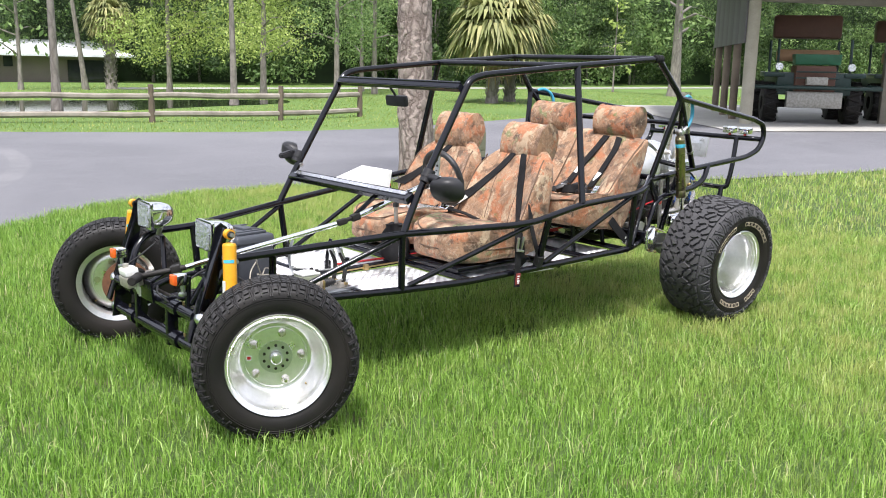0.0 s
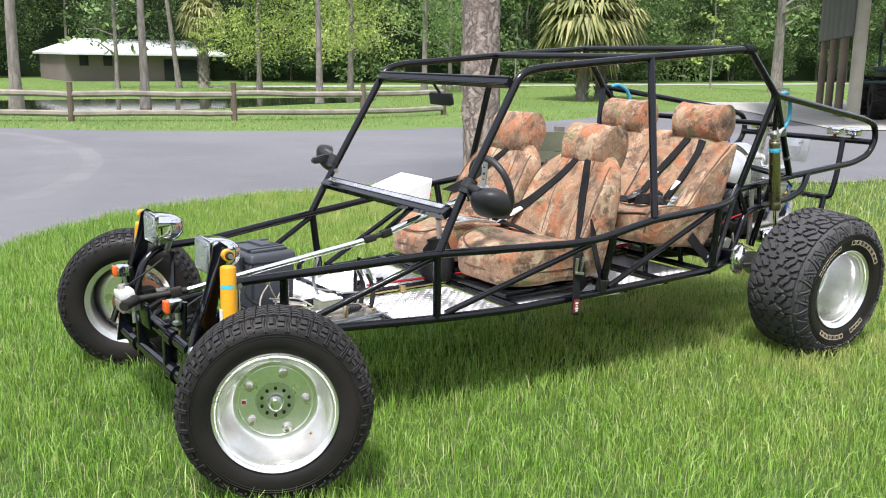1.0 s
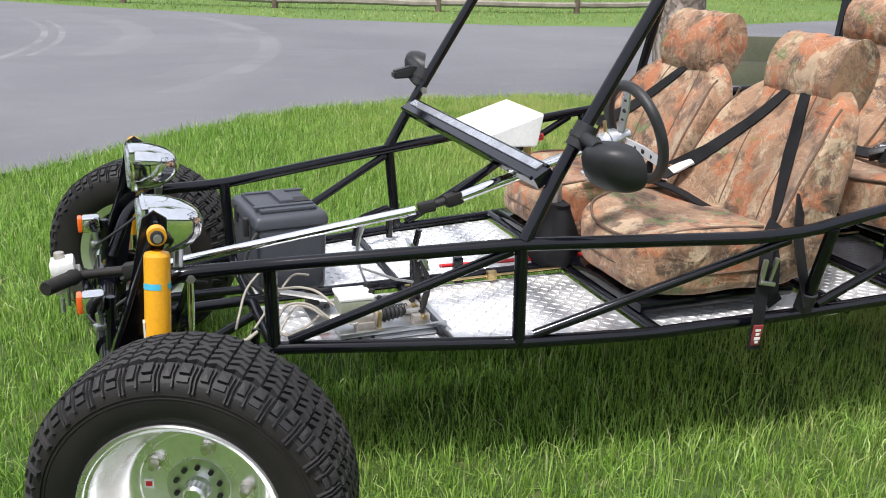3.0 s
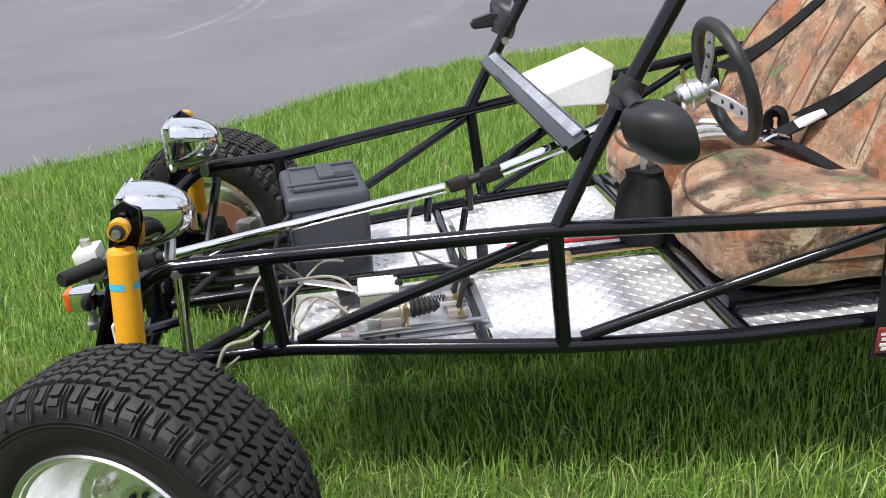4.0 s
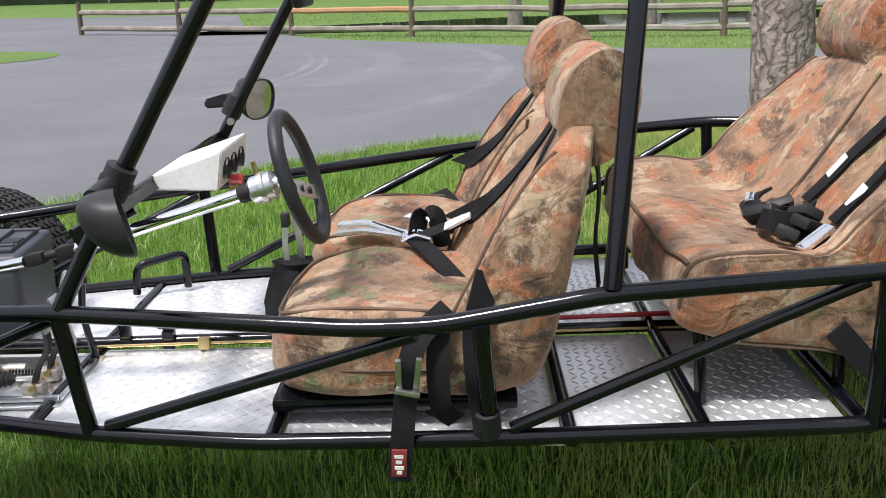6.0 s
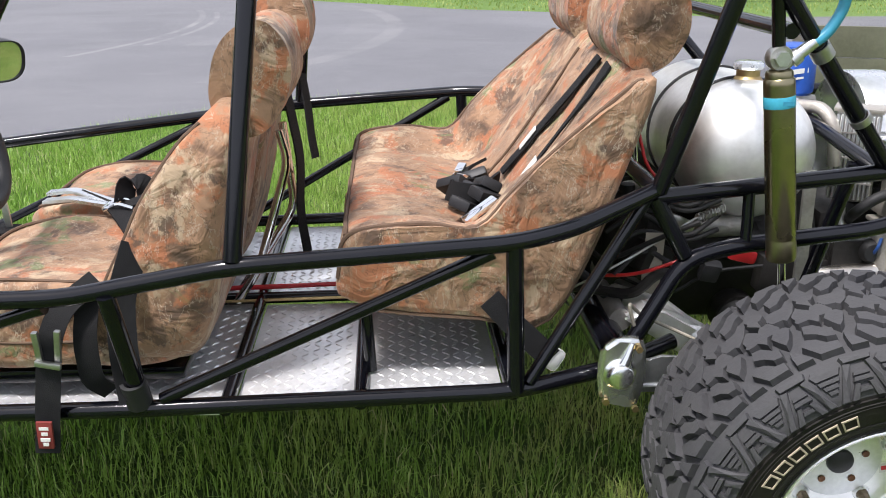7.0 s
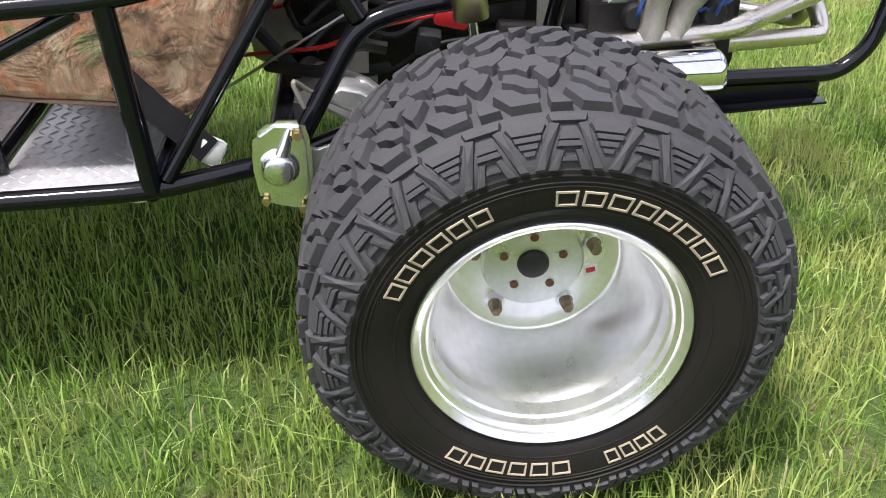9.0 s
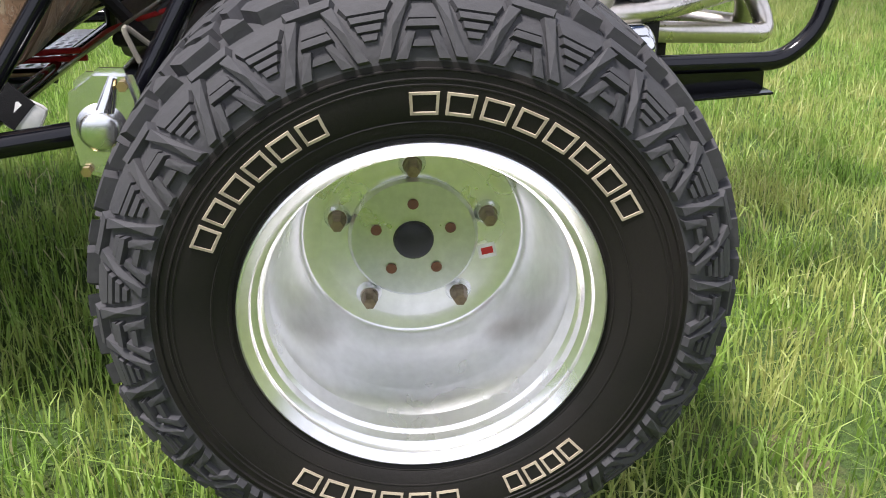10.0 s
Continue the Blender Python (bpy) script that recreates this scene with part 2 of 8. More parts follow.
def grass_mat(name, stops):
    m, n, l, b = nodes_of(name)
    g = n.new("ShaderNodeNewGeometry")
    col = ramp(n, l, g.outputs["Random Per Island"], stops)
    big = noise_fac(n, l, 0.9, 4, 0.6)
    col = mix(n, l, ramp(n, l, big, [(0.42, (0, 0, 0)), (0.72, (0.3,) * 3)]), col, (0.42, 0.52, 0.12))
    dry = noise_fac(n, l, 2.6, 4, 0.65)
    col = mix(n, l, ramp(n, l, dry, [(0.60, (0, 0, 0)), (0.76, (0.35,) * 3)]), col, (0.52, 0.46, 0.22))
    # drier, yellower lawn towards the buggy's rear
    tc, sx = n.new("ShaderNodeTexCoord"), n.new("ShaderNodeSeparateXYZ")
    l.new(tc.outputs["Object"], sx.inputs[0])
    reach = n.new("ShaderNodeMapRange")
    reach.inputs[1].default_value, reach.inputs[2].default_value = 1.4, 2.9
    l.new(sx.outputs[0], reach.inputs[0])
    straw = ramp(n, l, noise_fac(n, l, 4.3, 5, 0.7), [(0.44, (0.08,) * 3), (0.62, (0.70,) * 3)])
    col = mix(n, l, mix(n, l, 1.0, straw, reach.outputs[0], "MULTIPLY"), col, (0.60, 0.58, 0.22))
    l.new(col, b.inputs["Base Color"])
    put_in(b, Roughness=0.42)
    b.inputs["Specular IOR Level"].default_value = 0.5
    tr = n.new("ShaderNodeBsdfTranslucent")
    l.new(col, tr.inputs[0])
    ms = n.new("ShaderNodeMixShader")
    ms.inputs[0].default_value = 0.42
    l.new(b.outputs[0], ms.inputs[1])
    l.new(tr.outputs[0], ms.inputs[2])
    l.new(ms.outputs[0], n["Material Output"].inputs[0])
    return m


MAT["grass"] = grass_mat("grass_blades", [(0.0, (0.05, 0.12, 0.012)), (0.35, (0.17, 0.34, 0.045)), (0.72, (0.30, 0.50, 0.09)), (0.95, (0.44, 0.62, 0.17)), (0.98, (0.60, 0.58, 0.30)), (1.0, (0.70, 0.62, 0.40))])
MAT["grass_far"] = grass_mat("far_grass_blades", [(0.0, (0.14, 0.25, 0.042)), (0.5, (0.175, 0.30, 0.06)), (1.0, (0.22, 0.335, 0.08))])


def ground_mat():
    m, n, l, b = nodes_of("turf")
    a, c = noise_fac(n, l, 0.35, 5), noise_fac(n, l, 30, 4, 0.7)
    # dark greens carry the shade seen between the blades
    col = mix(n, l, ramp(n, l, c, [(0.3, (0, 0, 0)), (0.7, (1, 1, 1))]), ramp(n, l, a, [(0.3, (0.06, 0.115, 0.018)), (0.7, (0.09, 0.15, 0.027))]), (0.04, 0.085, 0.012))
    fine = noise_fac(n, l, 140, 3, 0.75)
    col = mix(n, l, ramp(n, l, fine, [(0.42, (0, 0, 0)), (0.62, (0.7,) * 3)]), col, (0.05, 0.08, 0.015))
    bare = noise_fac(n, l, 3.1, 4, 0.7)
    col = mix(n, l, ramp(n, l, bare, [(0.56, (0, 0, 0)), (0.70, (0.6,) * 3)]), col, (0.20, 0.15, 0.085))
    # brighter green for the mown lawn beyond the drive
    tc, sx = n.new("ShaderNodeTexCoord"), n.new("ShaderNodeSeparateXYZ")
    l.new(tc.outputs["Object"], sx.inputs[0])
    reach = n.new("ShaderNodeMapRange")
    reach.inputs[1].default_value, reach.inputs[2].default_value = 9.0, 13.0
    l.new(sx.outputs[1], reach.inputs[0])
    lush = ramp(n, l, a, [(0.3, (0.088, 0.165, 0.028)), (0.7, (0.125, 0.205, 0.04))])
    col = mix(n, l, reach.outputs[0], col, lush)
    l.new(col, b.inputs["Base Color"])
    put_in(b, Roughness=0.9)
    bump(n, l, b, c, 0.8, 0.05)
    return m


MAT["turf"] = ground_mat()


def asphalt_mat():
    m, n, l, b = nodes_of("asphalt")
    a, c, d = noise_fac(n, l, 0.25, 5, 0.6, 0.5), noise_fac(n, l, 160, 3, 0.7), noise_fac(n, l, 1.8, 6, 0.7, 1.0, stretch=(0.8, 1.2, 1))
    wide = noise_fac(n, l, 0.6, 5, 0.62, 0.8, stretch=(0.7, 1.2, 1))
    col = ramp(n, l, a, [(0.3, (0.105, 0.106, 0.118)), (0.7, (0.15, 0.15, 0.163))])
    col = mix(n, l, ramp(n, l, wide, [(0.45, (0, 0, 0)), (0.70, (0.3,) * 3)]), col, (0.20, 0.20, 0.21))
    col = mix(n, l, ramp(n, l, d, [(0.55, (0, 0, 0)), (0.72, (0.35,) * 3)]), col, (0.19, 0.19, 0.195))
    col = mix(n, l, ramp(n, l, c, [(0.45, (0, 0, 0)), (0.75, (0.5,) * 3)]), col, (0.22, 0.22, 0.22))
    # pale scuffs left by turning tyres
    tc = n.new("ShaderNodeTexCoord")
    sx = n.new("ShaderNodeSeparateXYZ")
    l.new(tc.outputs["Object"], sx.inputs[0])
    patchy = ramp(n, l, noise_fac(n, l, 1.1, 4, 0.6), [(0.38, (0.15,) * 3), (0.62, (1, 1, 1))])
    for cx, cy, radius, width, lo, hi, amount in ((-10.7, 12.14, 9.96, 0.05, 8.5, 15, 0.4), (-10.7, 12.14, 10.2, 0.045, 9.6, 14.5, 0.4), (-5.9, 12.42, 6.45, 0.22, 9.5, 16, 0.14), (-6.97, 11.97, 9.29, 0.14, 6.5, 16, 0.16), (-6.97, 11.97, 9.0, 0.4, 7.5, 16, 0.08)):
        dist = n.new("ShaderNodeVectorMath")
        dist.operation = "DISTANCE"
        l.new(tc.outputs["Object"], dist.inputs[0])
        dist.inputs[1].default_value = (cx, cy, 0)
        off = n.new("ShaderNodeMath")
        off.operation = "COMPARE"
        off.inputs[1].default_value, off.inputs[2].default_value = radius, width
        l.new(dist.outputs["Value"], off.inputs[0])
        win = n.new("ShaderNodeMath")
        win.operation = "COMPARE"
        win.inputs[1].default_value, win.inputs[2].default_value = (lo + hi) / 2, (hi - lo) / 2
        l.new(sx.outputs[1], win.inputs[0])
        both_on = n.new("ShaderNodeMath")
        both_on.operation = "MULTIPLY"
        l.new(off.outputs[0], both_on.inputs[0])
        l.new(win.outputs[0], both_on.inputs[1])
        amt = n.new("ShaderNodeMath")
        amt.operation = "MULTIPLY"
        amt.inputs[1].default_value = amount
        l.new(both_on.outputs[0], amt.inputs[0])
        fac = mix(n, l, 1.0, amt.outputs[0], patchy, "MULTIPLY")
        col = mix(n, l, fac, col, (0.30, 0.295, 0.29))
    l.new(col, b.inputs["Base Color"])
    put_in(b, Roughness=0.78)
    b.inputs["Specular IOR Level"].default_value = 0.3
    bump(n, l, b, c, 0.6, 0.006)
    return m


MAT["asphalt"] = asphalt_mat()


def bark_mat(name, c1, c2, scale):
    m, n, l, b = nodes_of(name)
    v = n.new("ShaderNodeTexVoronoi")
    v.feature = "DISTANCE_TO_EDGE"
    put_in(v, Scale=scale)
    tc, mp = n.new("ShaderNodeTexCoord"), n.new("ShaderNodeMapping")
    mp.inputs["Scale"].default_value = (1, 1, 0.24)
    wob = n.new("ShaderNodeTexNoise")
    put_in(wob, Scale=scale * 0.6, Detail=3.0)
    l.new(tc.outputs["Object"], wob.inputs["Vector"])
    l.new(mix(n, l, 0.12, tc.outputs["Object"], wob.outputs["Color"]), mp.inputs[0])
    l.new(mp.outputs[0], v.inputs["Vector"])
    fine = noise_fac(n, l, 60, 4, 0.7)
    col = mix(n, l, ramp(n, l, v.outputs["Distance"], [(0.0, (0, 0, 0)), (0.22, (1, 1, 1))]), c2, c1)
    col = mix(n, l, 0.4, col, ramp(n, l, fine, [(0.3, c2), (0.7, c1)]))
    l.new(col, b.inputs["Base Color"])
    put_in(b, Roughness=0.9)
    bump(n, l, b, v.outputs["Distance"], 0.9, 0.03)
    return m


MAT["bark"] = bark_mat("pine_bark", (0.38, 0.32, 0.28), (0.10, 0.072, 0.06), 17)
MAT["bark_far"] = bark_mat("grey_bark", (0.27, 0.245, 0.215), (0.13, 0.115, 0.10), 8)


def leaf_mat(name, lo, mid, hi, trans=0.35):
    m, n, l, b = nodes_of(name)
    g = n.new("ShaderNodeNewGeometry")
    col = ramp(n, l, g.outputs["Random Per Island"], [(0.0, lo), (0.55, mid), (1.0, hi)])
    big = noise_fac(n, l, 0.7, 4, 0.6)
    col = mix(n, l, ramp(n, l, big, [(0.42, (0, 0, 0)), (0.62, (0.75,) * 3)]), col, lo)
    l.new(col, b.inputs["Base Color"])
    put_in(b, Roughness=0.6)
    tr = n.new("ShaderNodeBsdfTranslucent")
    l.new(col, tr.inputs[0])
    ms = n.new("ShaderNodeMixShader")
    ms.inputs[0].default_value = trans
    l.new(b.outputs[0], ms.inputs[1])
    l.new(tr.outputs[0], ms.inputs[2])
    l.new(ms.outputs[0], n["Material Output"].inputs[0])
    return m


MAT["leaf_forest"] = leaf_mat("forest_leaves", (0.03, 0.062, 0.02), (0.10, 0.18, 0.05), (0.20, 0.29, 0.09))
# near-black leaf colours with the forest's shade painted in
MAT["leaf_shade"] = leaf_mat("shaded_forest", (0.010, 0.02, 0.007), (0.02, 0.04, 0.012), (0.035, 0.06, 0.018))
MAT["leaf_cypress"] = leaf_mat("cypress_leaves", (0.28, 0.38, 0.09), (0.40, 0.50, 0.13), (0.50, 0.56, 0.18))
MAT["leaf_pine"] = leaf_mat("pine_needles", (0.12, 0.21, 0.065), (0.21, 0.32, 0.10), (0.30, 0.40, 0.14))
MAT["leaf_palm"] = leaf_mat("palm_fronds", (0.14, 0.17, 0.05), (0.32, 0.34, 0.12), (0.52, 0.47, 0.20), 0.2)
MAT["leaf_dead"] = leaf_mat("dead_fronds", (0.2, 0.15, 0.07), (0.34, 0.26, 0.12), (0.45, 0.36, 0.2), 0.2)


def water_mat():
    m, n, l, b = nodes_of("pond_water")
    put_in(b, Roughness=0.06)
    w = noise_fac(n, l, 3.0, 3, stretch=(1, 2.5, 1))
    l.new(ramp(n, l, w, [(0.3, (0.012, 0.015, 0.010)), (0.7, (0.02, 0.022, 0.014))]), b.inputs["Base Color"])
    bump(n, l, b, w, 0.05, 0.01)
    return m


MAT["water"] = water_mat()


# ---- mesh helpers ----
def part(name, bm, material, parent=None, label="", matrix=None, smooth=True):
    """Links a bmesh, or a mesh, as one mesh object, under parent if one is given."""
    if isinstance(bm, bmesh.types.BMesh):
        me = bpy.data.meshes.new(name)
        bm.to_mesh(me)
        bm.free()
        me.materials.append(MAT[material])
        if smooth:
            me.shade_smooth()
            me.set_sharp_from_angle(angle=radians(38))
    else:
        me = bm
    ob = new(name, me)
    if parent is not None:
        ob.parent = parent
    if matrix is not None:
        ob.matrix_basis = matrix
    if label:
        ob["label"] = label
    return ob


def holder(name, label, category, group="", kind=""):
    return tagged(new(name), label, category, group, kind)


def mesh_np(name, verts, faces, material):
    """A mesh from arrays: verts (n, 3); faces, a list of (k, 3 or 4) index arrays."""
    me = bpy.data.meshes.new(name)
    me.vertices.add(len(verts))
    me.vertices.foreach_set("co", np.asarray(verts, np.float32).ravel())
    loops = np.concatenate([f.ravel() for f in faces])
    sizes = np.concatenate([np.full(len(f), f.shape[1]) for f in faces])
    me.loops.add(len(loops))
    me.loops.foreach_set("vertex_index", loops.astype(np.int32))
    me.polygons.add(len(sizes))
    me.polygons.foreach_set("loop_start", np.r_[0, np.cumsum(sizes)[:-1]].astype(np.int32))
    me.materials.append(MAT[material])
    me.update(calc_edges=True)
    return me


def fillet(pts, radius, n=5):
    """A polyline with its inner corners rounded off."""
    pts = [Vector(p) for p in pts]
    if radius <= 0 or len(pts) < 3:
        return pts
    out = [pts[0]]
    for a, b, c in zip(pts, pts[1:], pts[2:]):
        u, v = a - b, c - b
        d = min(radius, 0.45 * u.length, 0.45 * v.length)
        p, q = b + u.normalized() * d, b + v.normalized() * d
        out += [(1 - t) ** 2 * p + 2 * t * (1 - t) * b + t * t * q for t in (k / n for k in range(n + 1))]
    return out + [pts[-1]]


def tube(pts, r, seg=12, bend=0.0, bm=None, r_end=None, caps=True, closed=False):
    """Sweeps a circle along a polyline."""
    bm = bm or bmesh.new()
    pts = fillet(pts, bend)
    rings, up = [], None
    count = len(pts)
    for i, p in enumerate(pts):
        if closed:
            d = (pts[(i + 1) % count] - pts[i - 1]).normalized()
        else:
            d = (pts[min(i + 1, count - 1)] - pts[max(i - 1, 0)]).normalized()
        if up is None:
            up = d.orthogonal().normalized()
        up = (up - d * up.dot(d)).normalized()
        side = d.cross(up)
        k = i / max(1, count - 1)
        rr = r if r_end is None else r + (r_end - r) * k
        rings.append([bm.verts.new(p + rr * (math.cos(a) * up + math.sin(a) * side)) for a in (2 * math.pi * s / seg for s in range(seg))])
    pairs = list(zip(rings, rings[1:]))
    if closed:
        pairs.append((rings[-1], rings[0]))
    for a, b in pairs:
        for s in range(seg):
            bm.faces.new((a[s], a[(s + 1) % seg], b[(s + 1) % seg], b[s]))
    if caps and not closed:
        bm.faces.new(rings[0][::-1])
        bm.faces.new(rings[-1])
    return bm


def box(size, centre=(0, 0, 0), turn=(0, 0, 0), bevel=0.0, bm=None, segs=2, taper=1.0):
    """A box with rounded edges; taper narrows its top."""
    own = bmesh.new()
    bmesh.ops.create_cube(own, size=1)
    for v in own.verts:
        if v.co.z > 0:
            v.co.x *= taper
            v.co.y *= taper
    bmesh.ops.scale(own, vec=size, verts=own.verts)
    if bevel:
        bmesh.ops.bevel(own, geom=own.edges[:], offset=bevel, segments=segs, profile=0.6, affect="EDGES")
    bmesh.ops.transform(own, matrix=pose(*centre, *turn), verts=own.verts)
    return join(bm, own)


def join(bm, own):
    if bm is None:
        return own
    me = bpy.data.meshes.new("tmp")
    own.to_mesh(me)
    own.free()
    bm.from_mesh(me)
    bpy.data.meshes.remove(me)
    return bm


def lathe(profile, seg=48, bm=None, matrix=None, closed=False):
    """Revolves (radius, along) pairs round the y axis; a radius of 0 closes the end."""
    own = bmesh.new()
    rings = []
    for r, y in profile:
        if r < 1e-6:
            rings.append([own.verts.new((0, y, 0))])
        else:
            rings.append([own.verts.new((r * math.cos(a), y, r * math.sin(a))) for a in (2 * math.pi * s / seg for s in range(seg))])
    pairs = list(zip(rings, rings[1:]))
    if closed:
        pairs.append((rings[-1], rings[0]))
    for a, b in pairs:
        for s in range(seg):
            t = (s + 1) % seg
            if len(a) == 1:
                own.faces.new((a[0], b[t], b[s]))
            elif len(b) == 1:
                own.faces.new((a[s], a[t], b[0]))
            else:
                own.faces.new((a[s], a[t], b[t], b[s]))
    bmesh.ops.recalc_face_normals(own, faces=own.faces)
    if matrix is not None:
        bmesh.ops.transform(own, matrix=matrix, verts=own.verts)
    return join(bm, own)


def along(a, b):
    """The pose that lays the y axis from a to b."""
    a, b = Vector(a), Vector(b)
    return Matrix.Translation(a) @ (b - a).to_track_quat("Y", "Z").to_matrix().to_4x4()


def strip(pts, width, thick, across, bm=None):
    """A flat band along points; across gives its width's direction."""
    bm = bm or bmesh.new()
    pts = [Vector(p) for p in pts]
    rows = []
    for i, p in enumerate(pts):
        d = (pts[min(i + 1, len(pts) - 1)] - pts[max(i - 1, 0)]).normalized()
        w = Vector(across)
        w = (w - d * w.dot(d)).normalized()
        nrm = d.cross(w).normalized()
        rows.append([bm.verts.new(p + sx * w * width / 2 + sn * nrm * thick / 2) for sx, sn in ((-1, -1), (1, -1), (1, 1), (-1, 1))])
    for a, b in zip(rows, rows[1:]):
        for s in range(4):
            bm.faces.new((a[s], a[(s + 1) % 4], b[(s + 1) % 4], b[s]))
    bm.faces.new(rows[0][::-1])
    bm.faces.new(rows[-1])
    return bm


def pillow(size, power=4.0, cuts=14, warp=None, wrinkle=0.0, seed=0):
    """A stuffed, rounded box; warp moves its points."""
    bm = bmesh.new()
    bmesh.ops.create_cube(bm, size=2)
    bmesh.ops.subdivide_edges(bm, edges=bm.edges[:], cuts=cuts, use_grid_fill=True)
    for v in bm.verts:
        c = v.co
        k = (abs(c.x) ** power + abs(c.y) ** power + abs(c.z) ** power) ** (1 / power)
        c = c / k
        c = Vector((c.x * size[0] / 2, c.y * size[1] / 2, c.z * size[2] / 2))
        if warp:
            c = Vector(warp(c))
        if wrinkle:
            c += wrinkle * noise.noise_vector(c * 9 + Vector((seed, 0, 0)))
        v.co = c
    return bm


def mirrored(pts):
    return [(x, -y, z) for x, y, z in pts]

# ---- ground, drive, pond ----
EDGE_X = [-40, -12, -6, -1.65, -1.08, -0.46, 0.3, 1.0, 1.8, 2.74, 3.8, 5.2, 6.6, 8.0, 9.6, 11.1, 13.0, 18, 40]
EDGE_Y = [-6, -0.7, 1.2, 3.0, 3.26, 3.62, 4.42, 5.05, 5.4, 5.62, 5.6, 5.17, 4.58, 3.85, 3.16, 2.84, 2.47, 1.7, -2.0]


def lawn_edge(x):
    return np.interp(x, EDGE_X, EDGE_Y) + 0.03 * np.sin(np.asarray(x) * 5.1) + 0.02 * np.sin(np.asarray(x) * 13.7)


TURF = 0.03  # the lawn stands a little above the wheels' lowest points
ground = bmesh.new()
bmesh.ops.create_grid(ground, x_segments=8, y_segments=8, size=900, matrix=pose(0, 0, TURF))
tagged(part("ground", ground, "turf"), "green lawn turf reaching to the woods", "lawn", kind="structure")


def sheet(name, outline, z, material, label, category, depth=0.0):
    bm = bmesh.new()
    top = [bm.verts.new((x, y, TURF + z)) for x, y in outline]
    f = bm.faces.new(top)
    if f.normal.z < 0 or sum(a[0] * b[1] - b[0] * a[1] for a, b in zip(outline, outline[1:] + outline[:1])) < 0:
        f.normal_flip()
    bmesh.ops.triangulate(bm, faces=bm.faces[:])
    return tagged(part(name, bm, material), label, category, kind="structure")


FAR = [(60, 20.0), (40, 18.9), (32, 17.9), (29.8, 18.3), (24, 16.7), (19.5, 15.4), (15.4, 14.1), (11.7, 13.05), (10.7, 12.85), (9.0, 12.9), (7.5, 13.1), (5.9, 13.7), (3.4, 14.9), (1.9, 16.3), (0, 17.7), (-1.8, 19.4), (-4.5, 25.0), (-7, 35.0)]
near_side = [(x, float(lawn_edge(x))) for x in np.concatenate([np.linspace(-40, -6, 12), np.linspace(-5.5, 16, 87), np.linspace(18, 60, 8)])]
sheet("road", near_side + FAR + [(-22, 40), (-40, 34)], 0.012, "asphalt", "grey worn asphalt drive sweeping round the lawn", "drive")
isl = [(-8.2 + 2.1 * math.cos(a) * (1.5 if math.cos(a) < 0 else 1), 15.6 + 1.9 * math.sin(a)) for a in (k * math.pi / 14 for k in range(28))]
sheet("ground_island", isl, 0.02, "turf", "rounded green lawn island in the asphalt drive", "lawn")
pond = [(5.0 + 10.5 * math.cos(a) + 0.8 * math.sin(3 * a), 24.0 + 3.0 * math.sin(a) + 0.09 * 10.5 * math.cos(a) + 0.3 * math.sin(5 * a)) for a in (k * math.pi / 24 for k in range(48))]
sheet("water", pond, 0.012, "water", "dark still pond water behind the rail fence", "pond")
sheet("pavement", [(17.9, 8.6), (30.2, 3.3), (37, 14), (26, 19.5)], 0.03, "concrete", "pale concrete slab under the open barn", "slab")
sheet("path_far", [(14, 36.5), (70, 36.2), (70, 38.4), (14, 38.6)], 0.02, "concrete", "pale sandy track along the edge of the woods", "track")


def blades(name, xy, height, width, lean, seed, material="grass", base=0.0):
    """Grass blades: a tapered, bent strip for each root."""
    rng = np.random.default_rng(seed)
    k = len(xy)
    h = height * rng.normal(1, 0.28, k).clip(0.35, 1.9)
    az, ln = rng.uniform(0, 2 * np.pi, k), np.abs(rng.normal(0, lean, k))
    face = rng.uniform(0, 2 * np.pi, k)
    w = width * rng.uniform(0.6, 1.3, k)
    d = np.stack([np.cos(az), np.sin(az)], 1)
    s = np.stack([np.cos(face), np.sin(face)], 1) * w[:, None] / 2
    v = np.zeros((k, 5, 3))
    v[:, 0, :2], v[:, 1, :2] = xy - s, xy + s
    m = xy + d * (0.28 * ln * h)[:, None]
    v[:, 2, :2], v[:, 3, :2] = m + 0.8 * s, m - 0.8 * s
    v[:, 2:4, 2] = (0.62 * h)[:, None]
    v[:, 4, :2] = xy + d * (ln * h)[:, None]
    v[:, 4, 2] = h * np.sqrt(np.clip(1.1 - 0.5 * ln**2, 0.25, 1))
    v[:, :, 2] += TURF + base
    i = np.arange(k)[:, None] * 5
    return mesh_np(name, v.reshape(-1, 3), [i + [0, 1, 2, 3], i + [3, 2, 4]], material)


def scatter(n, x0, x1, y0, y1, seed, keep=None):
    rng = np.random.default_rng(seed)
    p = np.stack([rng.uniform(x0, x1, n), rng.uniform(y0, y1, n)], 1)
    p = p[p[:, 1] < lawn_edge(p[:, 0]) + rng.normal(0, 0.03, n)]
    return p if keep is None else p[keep(p)]


def lawn_near(p):
    """Thins the roots into tufts."""
    f = np.sin(p[:, 0] * 7.3 + 2 * np.sin(p[:, 1] * 5.1)) + np.sin(p[:, 1] * 8.7 + 2 * np.sin(p[:, 0] * 4.3))
    rng = np.random.default_rng(5)
    return (rng.uniform(-2.6, 1.5, len(p)) < f + 1.5) & (rng.uniform(0, 1, len(p)) < (1 - beyond(p) / 1.3).clip(0, 1) ** 1.6)


